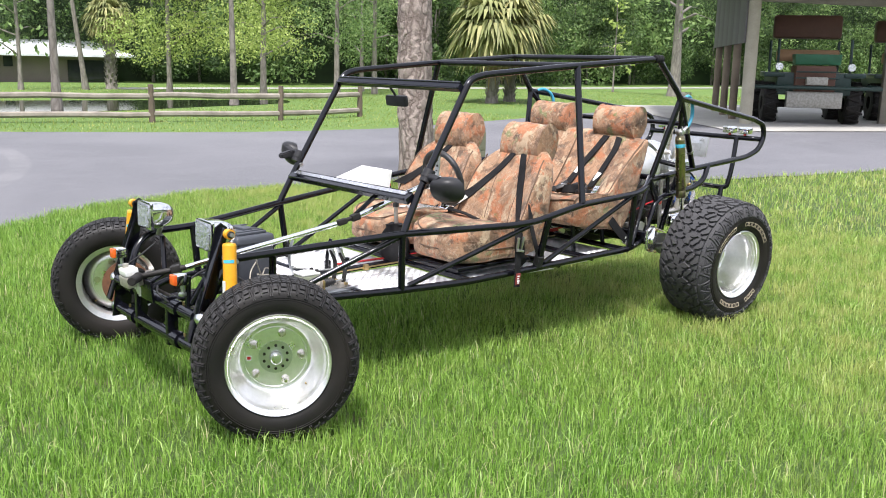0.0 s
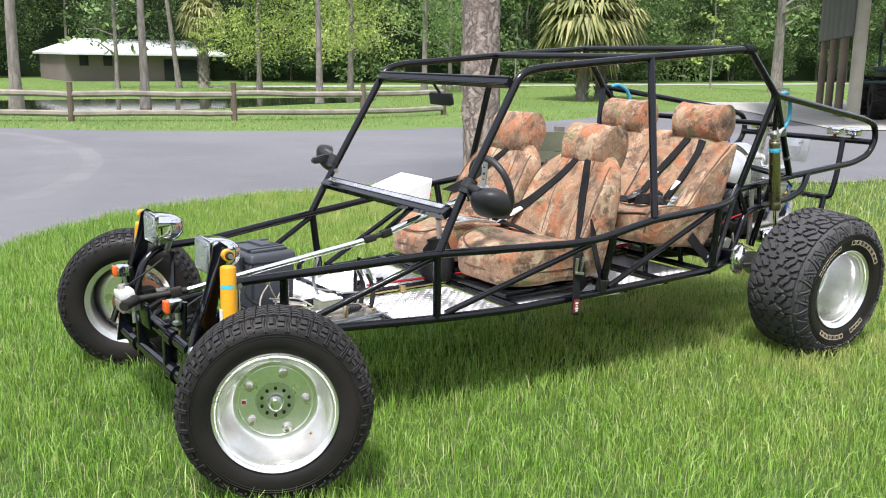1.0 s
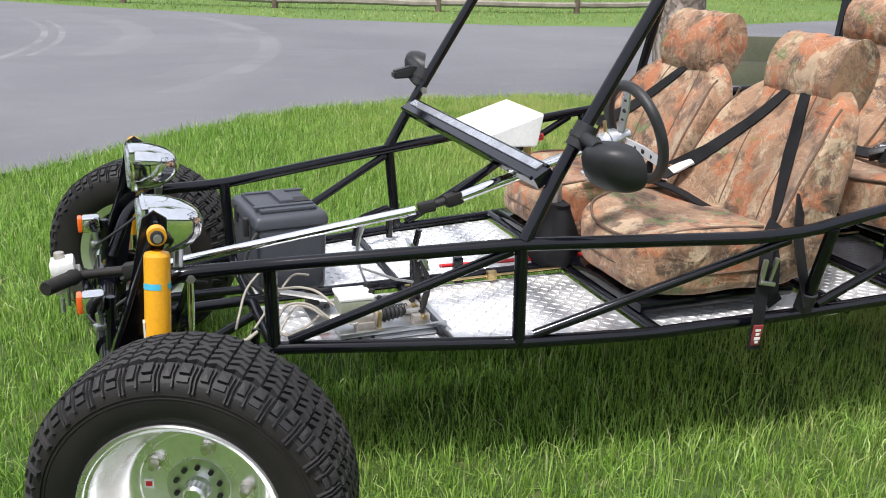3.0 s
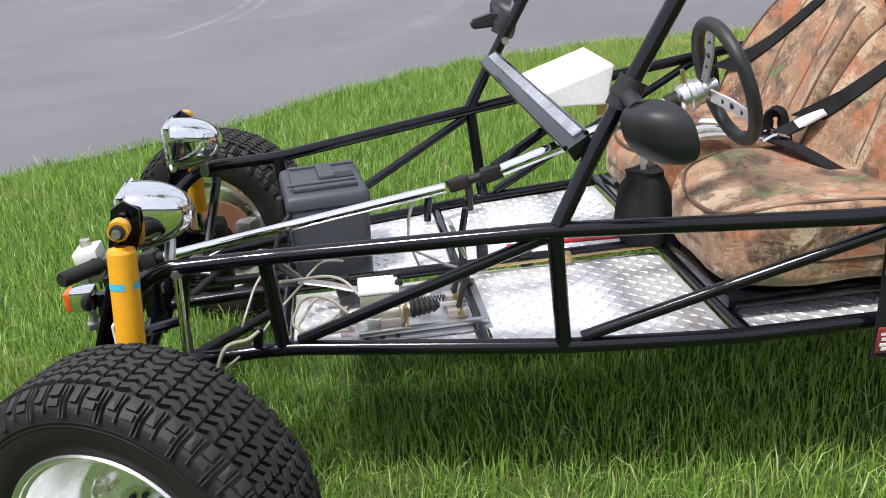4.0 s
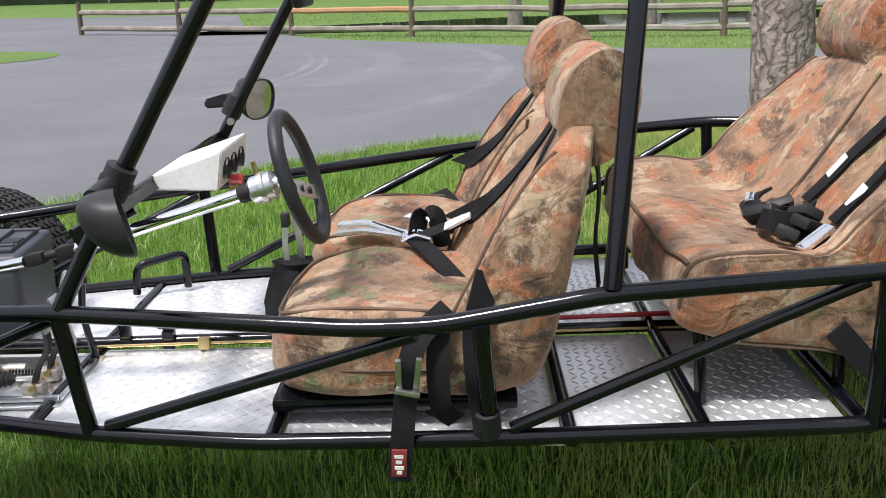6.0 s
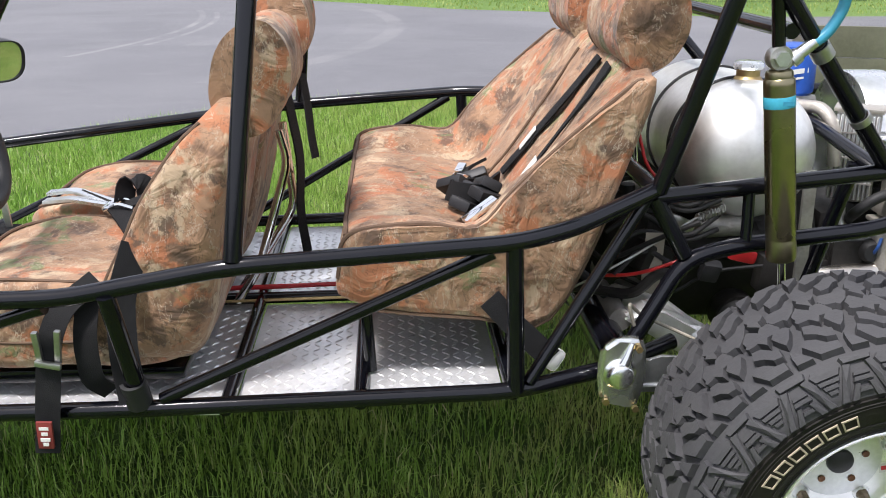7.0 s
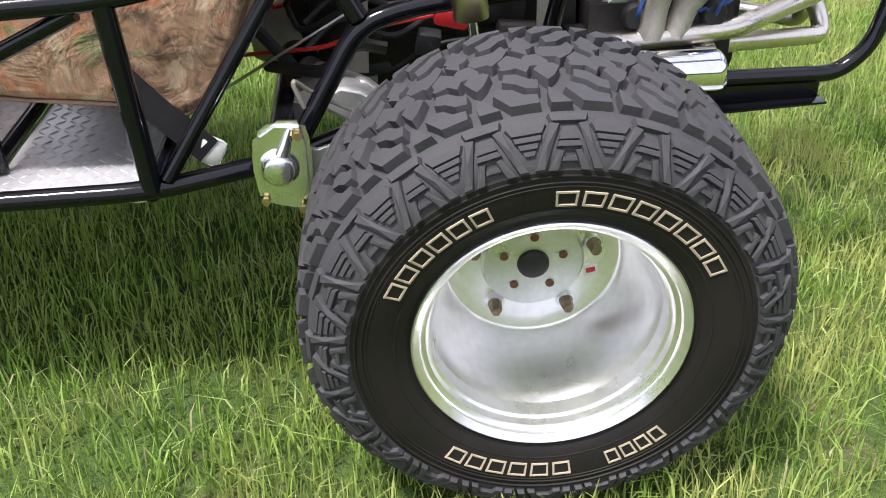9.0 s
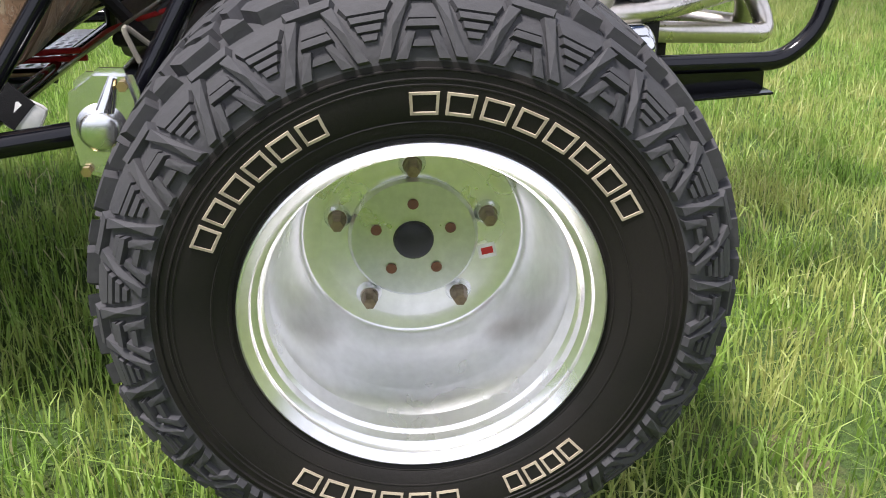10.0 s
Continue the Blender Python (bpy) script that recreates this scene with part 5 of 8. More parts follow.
rear_row = [(shrunk(poly, 0.89), h * 1.25) for poly, h in rear_row]
rear_tyre, rear_blocks, rear_c = tyre_mesh("tyre", rear_half, 20, rear_side, 0.0115, 0.25, knobs=(0.108, 9), inset=0.88, rows=rear_row, row_pitches=25)
front_half = [(0.203, -0.092), (0.215, -0.104), (0.24, -0.114), (0.27, -0.115), (0.296, -0.108), (0.313, -0.094), (0.322, -0.075), (0.326, -0.04), (0.327, 0.0)]
front_polys = [
    # shoulder: pairs of narrow radial ribs between stepped lugs
    ([(0.04, 0.092), (0.10, 0.092), (0.10, 0.148), (0.04, 0.148)], 0.8),
    ([(0.15, 0.092), (0.21, 0.092), (0.21, 0.148), (0.15, 0.148)], 0.8),
    ([(0.27, 0.112), (0.60, 0.112), (0.60, 0.124), (0.27, 0.124)], 0.5),
    ([(0.27, 0.127), (0.56, 0.127), (0.56, 0.150), (0.27, 0.150)], 0.8),
    ([(0.66, 0.100), (0.72, 0.100), (0.72, 0.150), (0.66, 0.150)], 0.7),
    ([(0.76, 0.118), (0.97, 0.118), (0.97, 0.150), (0.76, 0.150)], 0.7),
]
# tread: zigzag ribs, two bends to a pitch
for centre, swing, half_width in ((0.165, 0.0045, 0.0075), (0.188, 0.0055, 0.0070), (0.2105, 0.0050, 0.0072)):
    for k in range(2):
        u0, u1 = 0.5 * k + 0.015, 0.5 * k + 0.485
        um = (u0 + u1) / 2
        front_polys.append(([(u0, centre - swing - half_width), (um, centre + swing - half_width), (u1, centre - swing - half_width), (u1, centre - swing + half_width), (um, centre + swing + half_width), (u0, centre - swing + half_width)], 1.0))
front_tyre, front_blocks, front_c = tyre_mesh("tyre", front_half, 27, front_polys, 0.0115, material="tread_front")


def bolt(at, r, h, r_top=None, seg=6, bm=None):
    """A nut that faces outwards (towards -y)."""
    r_top = r_top or r
    return lathe([(0, -h), (r_top, -h), (r, -h * 0.6), (r, 0), (0, 0)], seg, bm, pose(*at))


def ring_of(n, radius, y, phase):
    return [(radius * math.cos(phase + 2 * math.pi * k / n), y, radius * math.sin(phase + 2 * math.pi * k / n)) for k in range(n)]


def side_marks(c, parent, s0, s1, words, matrix=None):
    """Raised outlined blocks on the sidewall, one for each letter."""
    for a0, a1, count in words:
        bm = bmesh.new()
        for k in range(count):
            a, w = a0 + (a1 - a0) * (k + 0.5) / count, abs(a1 - a0) / count * 0.40
            outer = [(-w, s0), (w, s0), (w, s1), (-w, s1)]
            e = 0.0029
            ew = e / 0.245
            inner = [(-w + ew, s0 + e), (w - ew, s0 + e), (w - ew, s1 - e), (-w + ew, s1 - e)]
            o = [bm.verts.new(c.at(a + u, s, 0.0022)) for u, s in outer]
            i = [bm.verts.new(c.at(a + u, s, 0.0022)) for u, s in inner]
            od = [bm.verts.new(c.at(a + u, s, -0.001)) for u, s in outer]
            di = [bm.verts.new(c.at(a + u, s, -0.001)) for u, s in inner]
            for q in range(4):
                t = (q + 1) % 4
                bm.faces.new((o[q], o[t], i[t], i[q]))
                bm.faces.new((od[q], od[t], o[t], o[q]))
                bm.faces.new((i[q], i[t], di[t], di[q]))
        bmesh.ops.recalc_face_normals(bm, faces=bm.faces)
        part("sidewall_marking", bm, "letter", parent, "cream outlined raised blocks", matrix, smooth=False)


def side_rib(c, parent, s, h, matrix=None):
    """A thin raised ring moulded round the sidewall."""
    ring = [c.at(0, s + d, lift)[:2] for d, lift in ((-0.002, -0.001), (-0.0006, h), (0.0006, h), (0.002, -0.001))]
    part("sidewall_rib", lathe(ring, 96), "rubber", parent, "", matrix)


def rear_wheel(m):
    prof = [(0.205, 0.10), (0.172, 0.085), (0.170, 0.03), (0.174, -0.10), (0.184, -0.135), (0.192, -0.145), (0.196, -0.158), (0.203, -0.163), (0.2085, -0.170), (0.2125, -0.176), (0.2115, -0.181), (0.209, -0.1825), (0.2065, -0.1805), (0.1985, -0.1735), (0.1975, -0.1675), (0.1965, -0.1665), (0.1895, -0.1625), (0.188, -0.150), (0.1865, -0.1485), (0.1835, -0.146), (0.180, -0.12), (0.1755, -0.090), (0.1705, -0.06), (0.165, -0.030), (0.160, -0.005), (0.1555, 0.014), (0.152, 0.024), (0.148, 0.0295), (0.146, 0.0305), (0.124, 0.0315), (0.1235, 0.0285), (0.0, 0.0285)]
    w = part("wheel", lathe(prof, 96), "dish", buggy, "deep-dish polished aluminium rear wheel", m)
    narrow = Matrix.Translation((0, -0.021, 0)) @ Matrix.Diagonal((1, 0.86, 1, 1))
    deep = Matrix.Translation((0, 0.018, 0))
    t = new("tyre", rear_tyre)
    t.parent = w
    t.matrix_basis = narrow
    tb = new("tread", rear_blocks)
    tb.parent = w
    tb.matrix_basis = narrow
    tb["kind"] = "stuff"
    t["label"] = "wide knobbly black off-road tyre"
    hub = lathe([(0.0, 0.0), (0.083, 0.0), (0.087, 0.004), (0.088, 0.014)], 48)
    part("hub_plate", hub, "brushed", w, "", deep)
    part("hub_cap", lathe([(0, -0.012), (0.018, -0.012), (0.026, -0.006), (0.028, 0.002)], 24), "plastic", w, "black plastic hub cap", deep)
    for p in ring_of(5, 0.052, -0.001, radians(90)):
        part("hub_hole", bolt(p, 0.0075, 0.001, None, 12), "rust", w, "rusty recessed bolt", deep)
    for p in ring_of(5, 0.105, 0.012, radians(90)):
        part("lug_washer", lathe([(0.0, -0.006), (0.013, -0.009), (0.018, -0.002), (0.0185, 0.002)], 16, matrix=pose(*p)), "polished", w, "", deep)
        part("lug_nut", bolt((p[0], p[1] - 0.006, p[2]), 0.0115, 0.026, 0.0085), "lug", w, "tarnished lug nut", deep)
    part("sticker", box((0.024, 0.0012, 0.022), (0.101, 0.0108, -0.026), (0, -12, 0)), "white", w, "small red and white sticker", deep, smooth=False)
    part("sticker_bars", box((0.016, 0.0016, 0.010), (0.101, 0.0106, -0.026), (0, -12, 0)), "red", w, "", deep, smooth=False)
    for s, h in ((0.018, 0.003), (0.026, 0.0012), (0.046, 0.0012), (0.088, 0.0012), (0.094, 0.0018), (0.104, 0.003)):
        side_rib(rear_c, w, s, h, narrow)
    side_marks(rear_c, w, 0.056, 0.081, [(radians(157), radians(112), 6), (radians(94), radians(28), 8), (radians(-44), radians(-68), 4), (radians(-80), radians(-128), 6)], narrow)
    return w


def front_wheel(m):
    prof = [(0.206, 0.10), (0.180, 0.09), (0.180, 0.04), (0.190, -0.06), (0.199, -0.085), (0.205, -0.094), (0.2115, -0.102), (0.2135, -0.107), (0.211, -0.1115), (0.2075, -0.110), (0.2015, -0.105), (0.2005, -0.0995), (0.1995, -0.0985), (0.1935, -0.095), (0.192, -0.0845), (0.189, -0.080), (0.184, -0.066), (0.178, -0.047), (0.170, -0.026), (0.161, -0.008), (0.152, 0.006), (0.1465, 0.0115), (0.143, 0.0135), (0.130, 0.0145), (0.128, 0.0125), (0.126, 0.017), (0.0, 0.017)]
    w = part("wheel", lathe(prof, 96), "dish", buggy, "polished aluminium front wheel", m)
    t = new("tyre", front_tyre)
    t.parent = w
    tb = new("tread", front_blocks)
    tb.parent = w
    tb["kind"] = "stuff"
    t["label"] = "black all-terrain front tyre"
    for s, h in ((0.016, 0.003), (0.078, 0.0018), (0.086, 0.003)):
        side_rib(front_c, w, s, h)
    deep = Matrix.Translation((0, 0.053, 0))
    part("hub", lathe([(0.0, -0.052), (0.024, -0.052), (0.027, -0.048), (0.028, -0.042), (0.045, -0.040), (0.068, -0.0405), (0.070, -0.036)], 40), "brushed", w, "", deep)
    part("hub_cap", lathe([(0, -0.082), (0.018, -0.080), (0.0235, -0.074), (0.0245, -0.05)], 24), "polished", w, "", deep)
    for p in ring_of(10, 0.049, -0.039, 0.3):
        part("hub_bolt", bolt(p, 0.0062, 0.008), "dark_metal", w, "", deep)
    for p in ring_of(5, 0.105, -0.034, radians(75)):
        part("lug_nut", lathe([(0, -0.036), (0.007, -0.035), (0.0115, -0.027), (0.012, -0.014), (0.017, -0.012), (0.018, 0.0), (0, 0)], 16, matrix=pose(*p)), "header", w, "", deep)
    part("sticker", box((0.02, 0.001, 0.022), (-0.108, -0.0375, 0.0)), "white", w, "small red and white sticker", deep, smooth=False)
    part("sticker_bars", box((0.014, 0.0016, 0.012), (-0.108, -0.0375, 0.0)), "red", w, "", deep, smooth=False)
    part("valve_stem", tube([(0.12, 0.0, -0.115), (0.118, -0.022, -0.112)], 0.004, 8), "brass", w)
    return w


STEER = -24
FLAT = Matrix.Diagonal((0.97, 1, 0.97, 1))
rear_wheel(pose(3.058, -0.795, 0.403, 4, 0, -2) @ FLAT)
rear_wheel(pose(3.058, 0.795, 0.403, 4, 0, 182) @ FLAT)
front_wheel(pose(0.004, -0.826, 0.362, 0, 0, STEER) @ Matrix.Scale(0.975, 4))
front_wheel(pose(0.004, 0.826, 0.362, 0, 0, 180 + STEER) @ Matrix.Scale(0.975, 4))


# ---- seats ----
def span(f, a, b, k=1.0):
    return a + (b - a) * max(0.0, f) ** k


def band_on(surface, path, width, parent, name="seat_belt", material="webbing", label=""):
    """A belt laid along (across, up) points of a surface."""
    pts = fillet([Vector((a, b, 0)) for a, b in path], 0.06, 4)
    bm = bmesh.new()
    rows = []
    for i, p in enumerate(pts):
        d = (pts[min(i + 1, len(pts) - 1)] - pts[max(i - 1, 0)]).normalized()
        w = Vector((-d.y, d.x, 0)) * width / 2
        rows.append([bm.verts.new(surface(q.x, q.y, lift)) for q, lift in ((p - w, 0.004), (p, 0.007), (p + w, 0.004), (p + w, 0.0), (p - w, 0.0))])
    for a, b in zip(rows, rows[1:]):
        for k in range(5):
            bm.faces.new((a[k], a[(k + 1) % 5], b[(k + 1) % 5], b[k]))
    bm.faces.new(rows[0][::-1])
    bm.faces.new(rows[-1])
    bmesh.ops.recalc_face_normals(bm, faces=bm.faces)
    return part(name, bm, material, parent, label)


def headrest(x, yc, z, length=0.31, rx=0.077, rz=0.114):
    h = length / 2
    prof = [(0, -h - 0.008), (0.5, -h - 0.006), (0.9, -h + 0.002), (0.97, -h + 0.003), (1.03, -h + 0.004), (1.035, -h + 0.008), (1.0, -h + 0.014)]
    prof += [(1.0 + 0.012 * math.sin(k * 1.9), -h + 0.014 + (length - 0.028) * k / 12) for k in range(1, 12)]
    prof += [(r, -y) for r, y in prof[6::-1]]
    bm = lathe(prof, 40)
    for v in bm.verts:
        v.co = Vector((v.co.x * rx, v.co.y, v.co.z * rz))
        v.co += 0.005 * noise.noise_vector(v.co * 13 + Vector((x, yc, 0)))
    bmesh.ops.transform(bm, matrix=pose(x, yc, z, 0, 14, 0), verts=bm.verts)
    return bm


def bucket_seat(yc, label, roll_at, roll_length, driver):
    base = part("front_seat", box((0.52, 0.42, 0.03), (1.50, yc, 0.497), (0, 0, 0), 0.008), "black_paint", buggy, label)

    def cushion(c):
        x, y, z = c
        f = (x + 0.28) / 0.56
        z += 0.035 * (abs(y) / 0.24) ** 3 * (1 if z > 0 else 0)
        z += (0.03 - 0.055 * f) * (z > 0)
        if x < 0:
            z -= 0.75 * x * x * (z > 0)
        y *= 1 - 0.22 * max(0, -x / 0.28) ** 3
        return (1.51 + x, yc + y, 0.605 + z)

    part("seat_cushion", pillow((0.56, 0.49, 0.18), 6, 16, cushion, 0.007, yc), "camo", base, "camouflage canvas seat cover")

    def back(c):
        x, y, z = c
        f = (z + 0.29) / 0.58
        y *= 1.09 - 0.10 * max(0, f - 0.30) - 0.42 * (1 - math.sqrt(max(0.0, 1 - (max(0, f - 0.62) / 0.385) ** 2)))
        bol = 0.085 * (abs(y) / 0.245) ** 4 * (1.15 - 0.55 * f)
        front, rear = span(f, 1.655, 1.875, 1.5) - bol, span(f, 1.80, 1.925, 0.8)
        k = (x + 0.08) / 0.16
        return (front + (rear - front) * k, yc + y, 0.52 + 0.565 * f)

    bm = pillow((0.16, 0.49, 0.58), 6, 18, back, 0.006, yc + 3)
    skin = BVHTree.FromBMesh(bm)

    def face(y, f, lift=0.0):
        """A place on the front of the backrest, just proud of the cover."""
        p = Vector(back((-0.08, y, -0.29 + 0.58 * f)))
        hit = skin.ray_cast(Vector((1.2, p.y, p.z)), Vector((1, 0, 0)))[0]
        return (hit or p) + Vector((-0.002 - lift, 0, 0.3 * lift))

    part("backrest", bm, "camo", base, "camouflage canvas seat cover")
    part("headrest", headrest(*roll_at, roll_length), "camo", base, "camouflage canvas roll headrest")
    for sy in (-1, 1):
        part("piping", tube([face(sy * 0.233, f) for f in np.linspace(0.12, 0.90, 18)], 0.0042, 6), "piping", base)
        part("seam", tube([face(sy * (0.075 + 0.03 * f), f, -0.0025) for f in np.linspace(0.3, 0.97, 12)], 0.0032, 6), "piping", base)
    rim = [cushion((x, y, 0.083)) for x, y in [(0.1, -0.222), (-0.1, -0.222), (-0.22, -0.215), (-0.262, -0.13), (-0.268, 0), (-0.262, 0.13), (-0.22, 0.215), (-0.1, 0.222), (0.1, 0.222)]]
    part("piping", tube(rim, 0.0042, 6, 0.05), "piping", base)
    low = [cushion((x, y, -0.015)) for x, y in [(0.2, -0.246), (-0.1, -0.246), (-0.24, -0.235), (-0.28, -0.13), (-0.281, 0), (-0.28, 0.13), (-0.24, 0.235), (0, 0.246)]]
    part("piping", tube(low, 0.004, 6, 0.05), "piping", base)
    # harness
    if not driver:
        band_on(face, [(-0.02, 0.985), (0.06, 0.83), (0.15, 0.66), (0.232, 0.50)], 0.05, base)
        part("seat_belt", strip(fillet([face(0.232, 0.50, 0.002), (1.70, yc + 0.285, 0.78), (1.71, yc + 0.30, 0.72)], 0.03), 0.05, 0.005, (0.5, 0.1, 0.8)), "webbing", base)
        part("seat_belt", strip(fillet([(1.565, yc + 0.27, 0.66), (1.575, yc + 0.255, 0.725), (1.61, yc + 0.20, 0.70), (1.66, yc + 0.14, 0.655)], 0.03), 0.05, 0.005, (1, 0.4, 0.3)), "webbing", base)
        part("belt_tag", strip([(1.49, yc + 0.03, 0.70), (1.53, yc + 0.0, 0.702), (1.56, yc - 0.03, 0.695)], 0.035, 0.002, (0.6, 0.8, 0.1)), "white", base, "white paper tag")
        part("seat_belt", strip([(1.66, yc - 0.10, 0.665), (1.60, yc - 0.16, 0.70), (1.56, yc - 0.22, 0.72)], 0.048, 0.005, (0.7, 0.7, 0)), "webbing", base)
        return base
    band_on(face, [(-0.035, 0.985), (-0.075, 0.80), (-0.12, 0.58), (-0.17, 0.40), (-0.215, 0.24)], 0.05, base)
    band_on(face, [(0.03, 0.985), (0.085, 0.80), (0.165, 0.62), (0.232, 0.45)], 0.046, base)
    a, b = face(0.232, 0.45, 0.004), Vector((1.535, yc + 0.235, 0.735))
    part("belt_label", strip([a + Vector((0.015, -0.02, 0.02)), a + (b - a) * 0.40], 0.040, 0.007, (0.2, 1, 0.3)), "white", base, "white sewn label")
    part("seat_belt", strip([a, a + (b - a) * 0.4, b], 0.046, 0.005, (0.2, 1, 0.3)), "webbing", base)
    # cam buckle of bent chrome wire between two webbing ends
    for dy in (-0.026, 0.026):
        part("buckle", tube([b + Vector((-0.035, dy, 0.0)), b + Vector((0.0, dy, 0.016)), b + Vector((0.035, dy, 0.004))], 0.005, 8, 0.01), "chrome", base)
    for dx in (-0.034, 0.0, 0.034):
        part("buckle", tube([b + Vector((dx, -0.028, 0.004 + 0.012 * (dx == 0))), b + Vector((dx, 0.028, 0.004 + 0.012 * (dx == 0)))], 0.0045, 8), "chrome", base)
    part("seat_belt", strip(fillet([b + Vector((-0.005, -0.01, 0.002)), (1.575, yc + 0.15, 0.722), (1.635, yc + 0.06, 0.680), (1.68, yc + 0.02, 0.655)], 0.04), 0.052, 0.006, (0.8, 0.6, 0)), "webbing", base)
    part("seat_belt", strip(fillet([b + Vector((0.0, 0.03, 0.0)), (1.545, yc + 0.275, 0.79), (1.585, yc + 0.285, 0.785), (1.60, yc + 0.275, 0.70)], 0.02), 0.05, 0.005, (0.8, 0.5, 0)), "webbing", base)
    # two polished latch tongues reach forward between the seats
    for dy, dz in ((0.0, 0.0), (0.035, 0.012)):
        part("tongue", strip(fillet([(1.33, yc + 0.30 + dy, 0.735 + dz), (1.40, yc + 0.285 + dy, 0.745 + dz), (1.52, yc + 0.25 + dy * 0.4, 0.735)], 0.02), 0.026, 0.008, (0.3, 1, 0.1)), "polished", base, "polished buckle tongue")
        part("tongue_strap", tube([(1.42, yc + 0.283 + dy, 0.742 + dz), (1.535, yc + 0.245, 0.732)], 0.006, 8), "dark_metal", base)
    return base


# cover's piping and seams, coloured darker for the shadow along them
MAT["piping"] = simple("shadowed_canvas_piping", (0.13, 0.08, 0.05), (0.09, 0.055, 0.036), 0.85, 0, 20, 200, 0.3)
near_seat = bucket_seat(-0.295, "driver's bucket seat in camouflage canvas", (1.926, -0.297, 1.100), 0.30, True)
far_seat = bucket_seat(0.28, "passenger bucket seat in camouflage canvas", (1.916, 0.285, 1.128), 0.28, False)


def bench():
    """One scooped seat: side outlines that swell towards the two ends, lofted across."""
    base = part("rear_bench", box((0.36, 0.95, 0.03), (2.34, 0, 0.612), (0, 4, 0), 0.008), "black_paint", buggy, "rear bench seat in camouflage canvas")
    middle = [(2.112, 0.638), (2.088, 0.70), (2.098, 0.765), (2.16, 0.782), (2.29, 0.772), (2.425, 0.757), (2.505, 0.85), (2.60, 0.99), (2.68, 1.115), (2.72, 1.135), (2.745, 1.11), (2.665, 0.88), (2.56, 0.625), (2.38, 0.612)]
    end = [(2.112, 0.642), (2.092, 0.72), (2.105, 0.785), (2.16, 0.808), (2.27, 0.815), (2.375, 0.805), (2.452, 0.885), (2.555, 0.985), (2.668, 1.082), (2.70, 1.10), (2.725, 1.082), (2.655, 0.86), (2.53, 0.60), (2.38, 0.605)]
    count = len(middle)

    def key(i, y):
        b = min(1.0, max(0.0, (abs(y) - 0.30) / 0.17))
        b = b * b * (3 - 2 * b)
        return Vector(middle[i]).lerp(Vector(end[i]), b)

    def section(y, k):
        pts = [key(i, y) for i in range(count)]
        c = sum(pts, Vector((0, 0))) / count
        out = []
        for i in range(count):
            p0, p1, p2, p3 = (pts[(i + d) % count] for d in (-1, 0, 1, 2))
            for j in range(4):
                t = j / 4
                q = 0.5 * (2 * p1 + (p2 - p0) * t + (2 * p0 - 5 * p1 + 4 * p2 - p3) * t * t + (3 * p1 - p0 - 3 * p2 + p3) * t ** 3)
                out.append(c + (q - c) * k)
        return out

    bm = bmesh.new()
    rows = []
    ends = [(-0.514, 0.93), (-0.511, 0.97), (-0.505, 0.99)]
    for y, k in ends + [(y, 1.0) for y in np.linspace(-0.495, 0.495, 34)] + [(-y, k) for y, k in ends[::-1]]:
        row = []
        for q in section(y, k):
            p = Vector((q.x, y, q.y))
            row.append(bm.verts.new(p + 0.007 * noise.noise_vector(p * 8) + 0.003 * noise.noise_vector(p * 21)))
        rows.append(row)
    for a, b in zip(rows, rows[1:]):
        for j in range(len(a)):
            j2 = (j + 1) % len(a)
            bm.faces.new((a[j], a[j2], b[j2], b[j]))
    bm.faces.new(rows[0][::-1])
    bm.faces.new(rows[-1])
    bmesh.ops.recalc_face_normals(bm, faces=bm.faces)
    part("seat_cover", bm, "camo", base, "camouflage canvas seat cover")

    def face(y, f, lift=0.0):
        """A place on the front of the back: f runs from the crease to the top."""
        u = 5 + 3 * min(0.999, max(0.0, f))
        i = int(u)
        q = key(i, y).lerp(key(i + 1, y), u - i)
        return Vector((q.x, y, q.y)) + Vector((-0.86, 0, 0.5)) * (lift + 0.006)

    for sy in (-1, 1):
        rim = [section(0.497 * sy, 1.0)[j] for j in range(3, 37)]
        part("piping", tube([(q.x - 0.001, 0.500 * sy, q.y) for q in rim], 0.0052, 6), "piping", base)
        low = [section(0.500 * sy, 1.0)[j] for j in range(44, 56)]
        part("piping", tube([(q.x, 0.503 * sy, q.y) for q in low], 0.0045, 6), "piping", base)
    part("piping", tube([(*key(2, y), 0)[:1] + (y, key(2, y)[1] + 0.004) for y in np.linspace(-0.49, 0.49, 24)], 0.005, 6), "piping", base)
    part("seam", tube([face(0.0, f, -0.002) for f in np.linspace(0.05, 0.97, 12)], 0.0035, 6), "piping", base)
    for yc in (-0.27, 0.27):
        part("headrest", headrest(2.735, yc, 1.20, 0.31, 0.072, 0.096), "camo", base, "camouflage canvas roll headrest")
    yc = -0.27
    band_on(face, [(yc + 0.04, 0.985), (yc + 0.07, 0.8), (yc + 0.13, 0.5), (yc + 0.16, 0.22)], 0.048, base)
    band_on(face, [(yc - 0.06, 0.985), (yc - 0.075, 0.8), (yc - 0.05, 0.5), (yc - 0.02, 0.2)], 0.048, base)
    part("belt_label", strip([face(yc + 0.127, 0.52, 0.009), face(yc + 0.142, 0.40, 0.009)], 0.026, 0.002, (0, 1, 0)), "white", base, "white sewn label")
    part("belt_label", strip([face(yc - 0.045, 0.44, 0.009), face(yc - 0.036, 0.32, 0.009)], 0.034, 0.002, (0, 1, 0)), "white", base, "white sewn label")
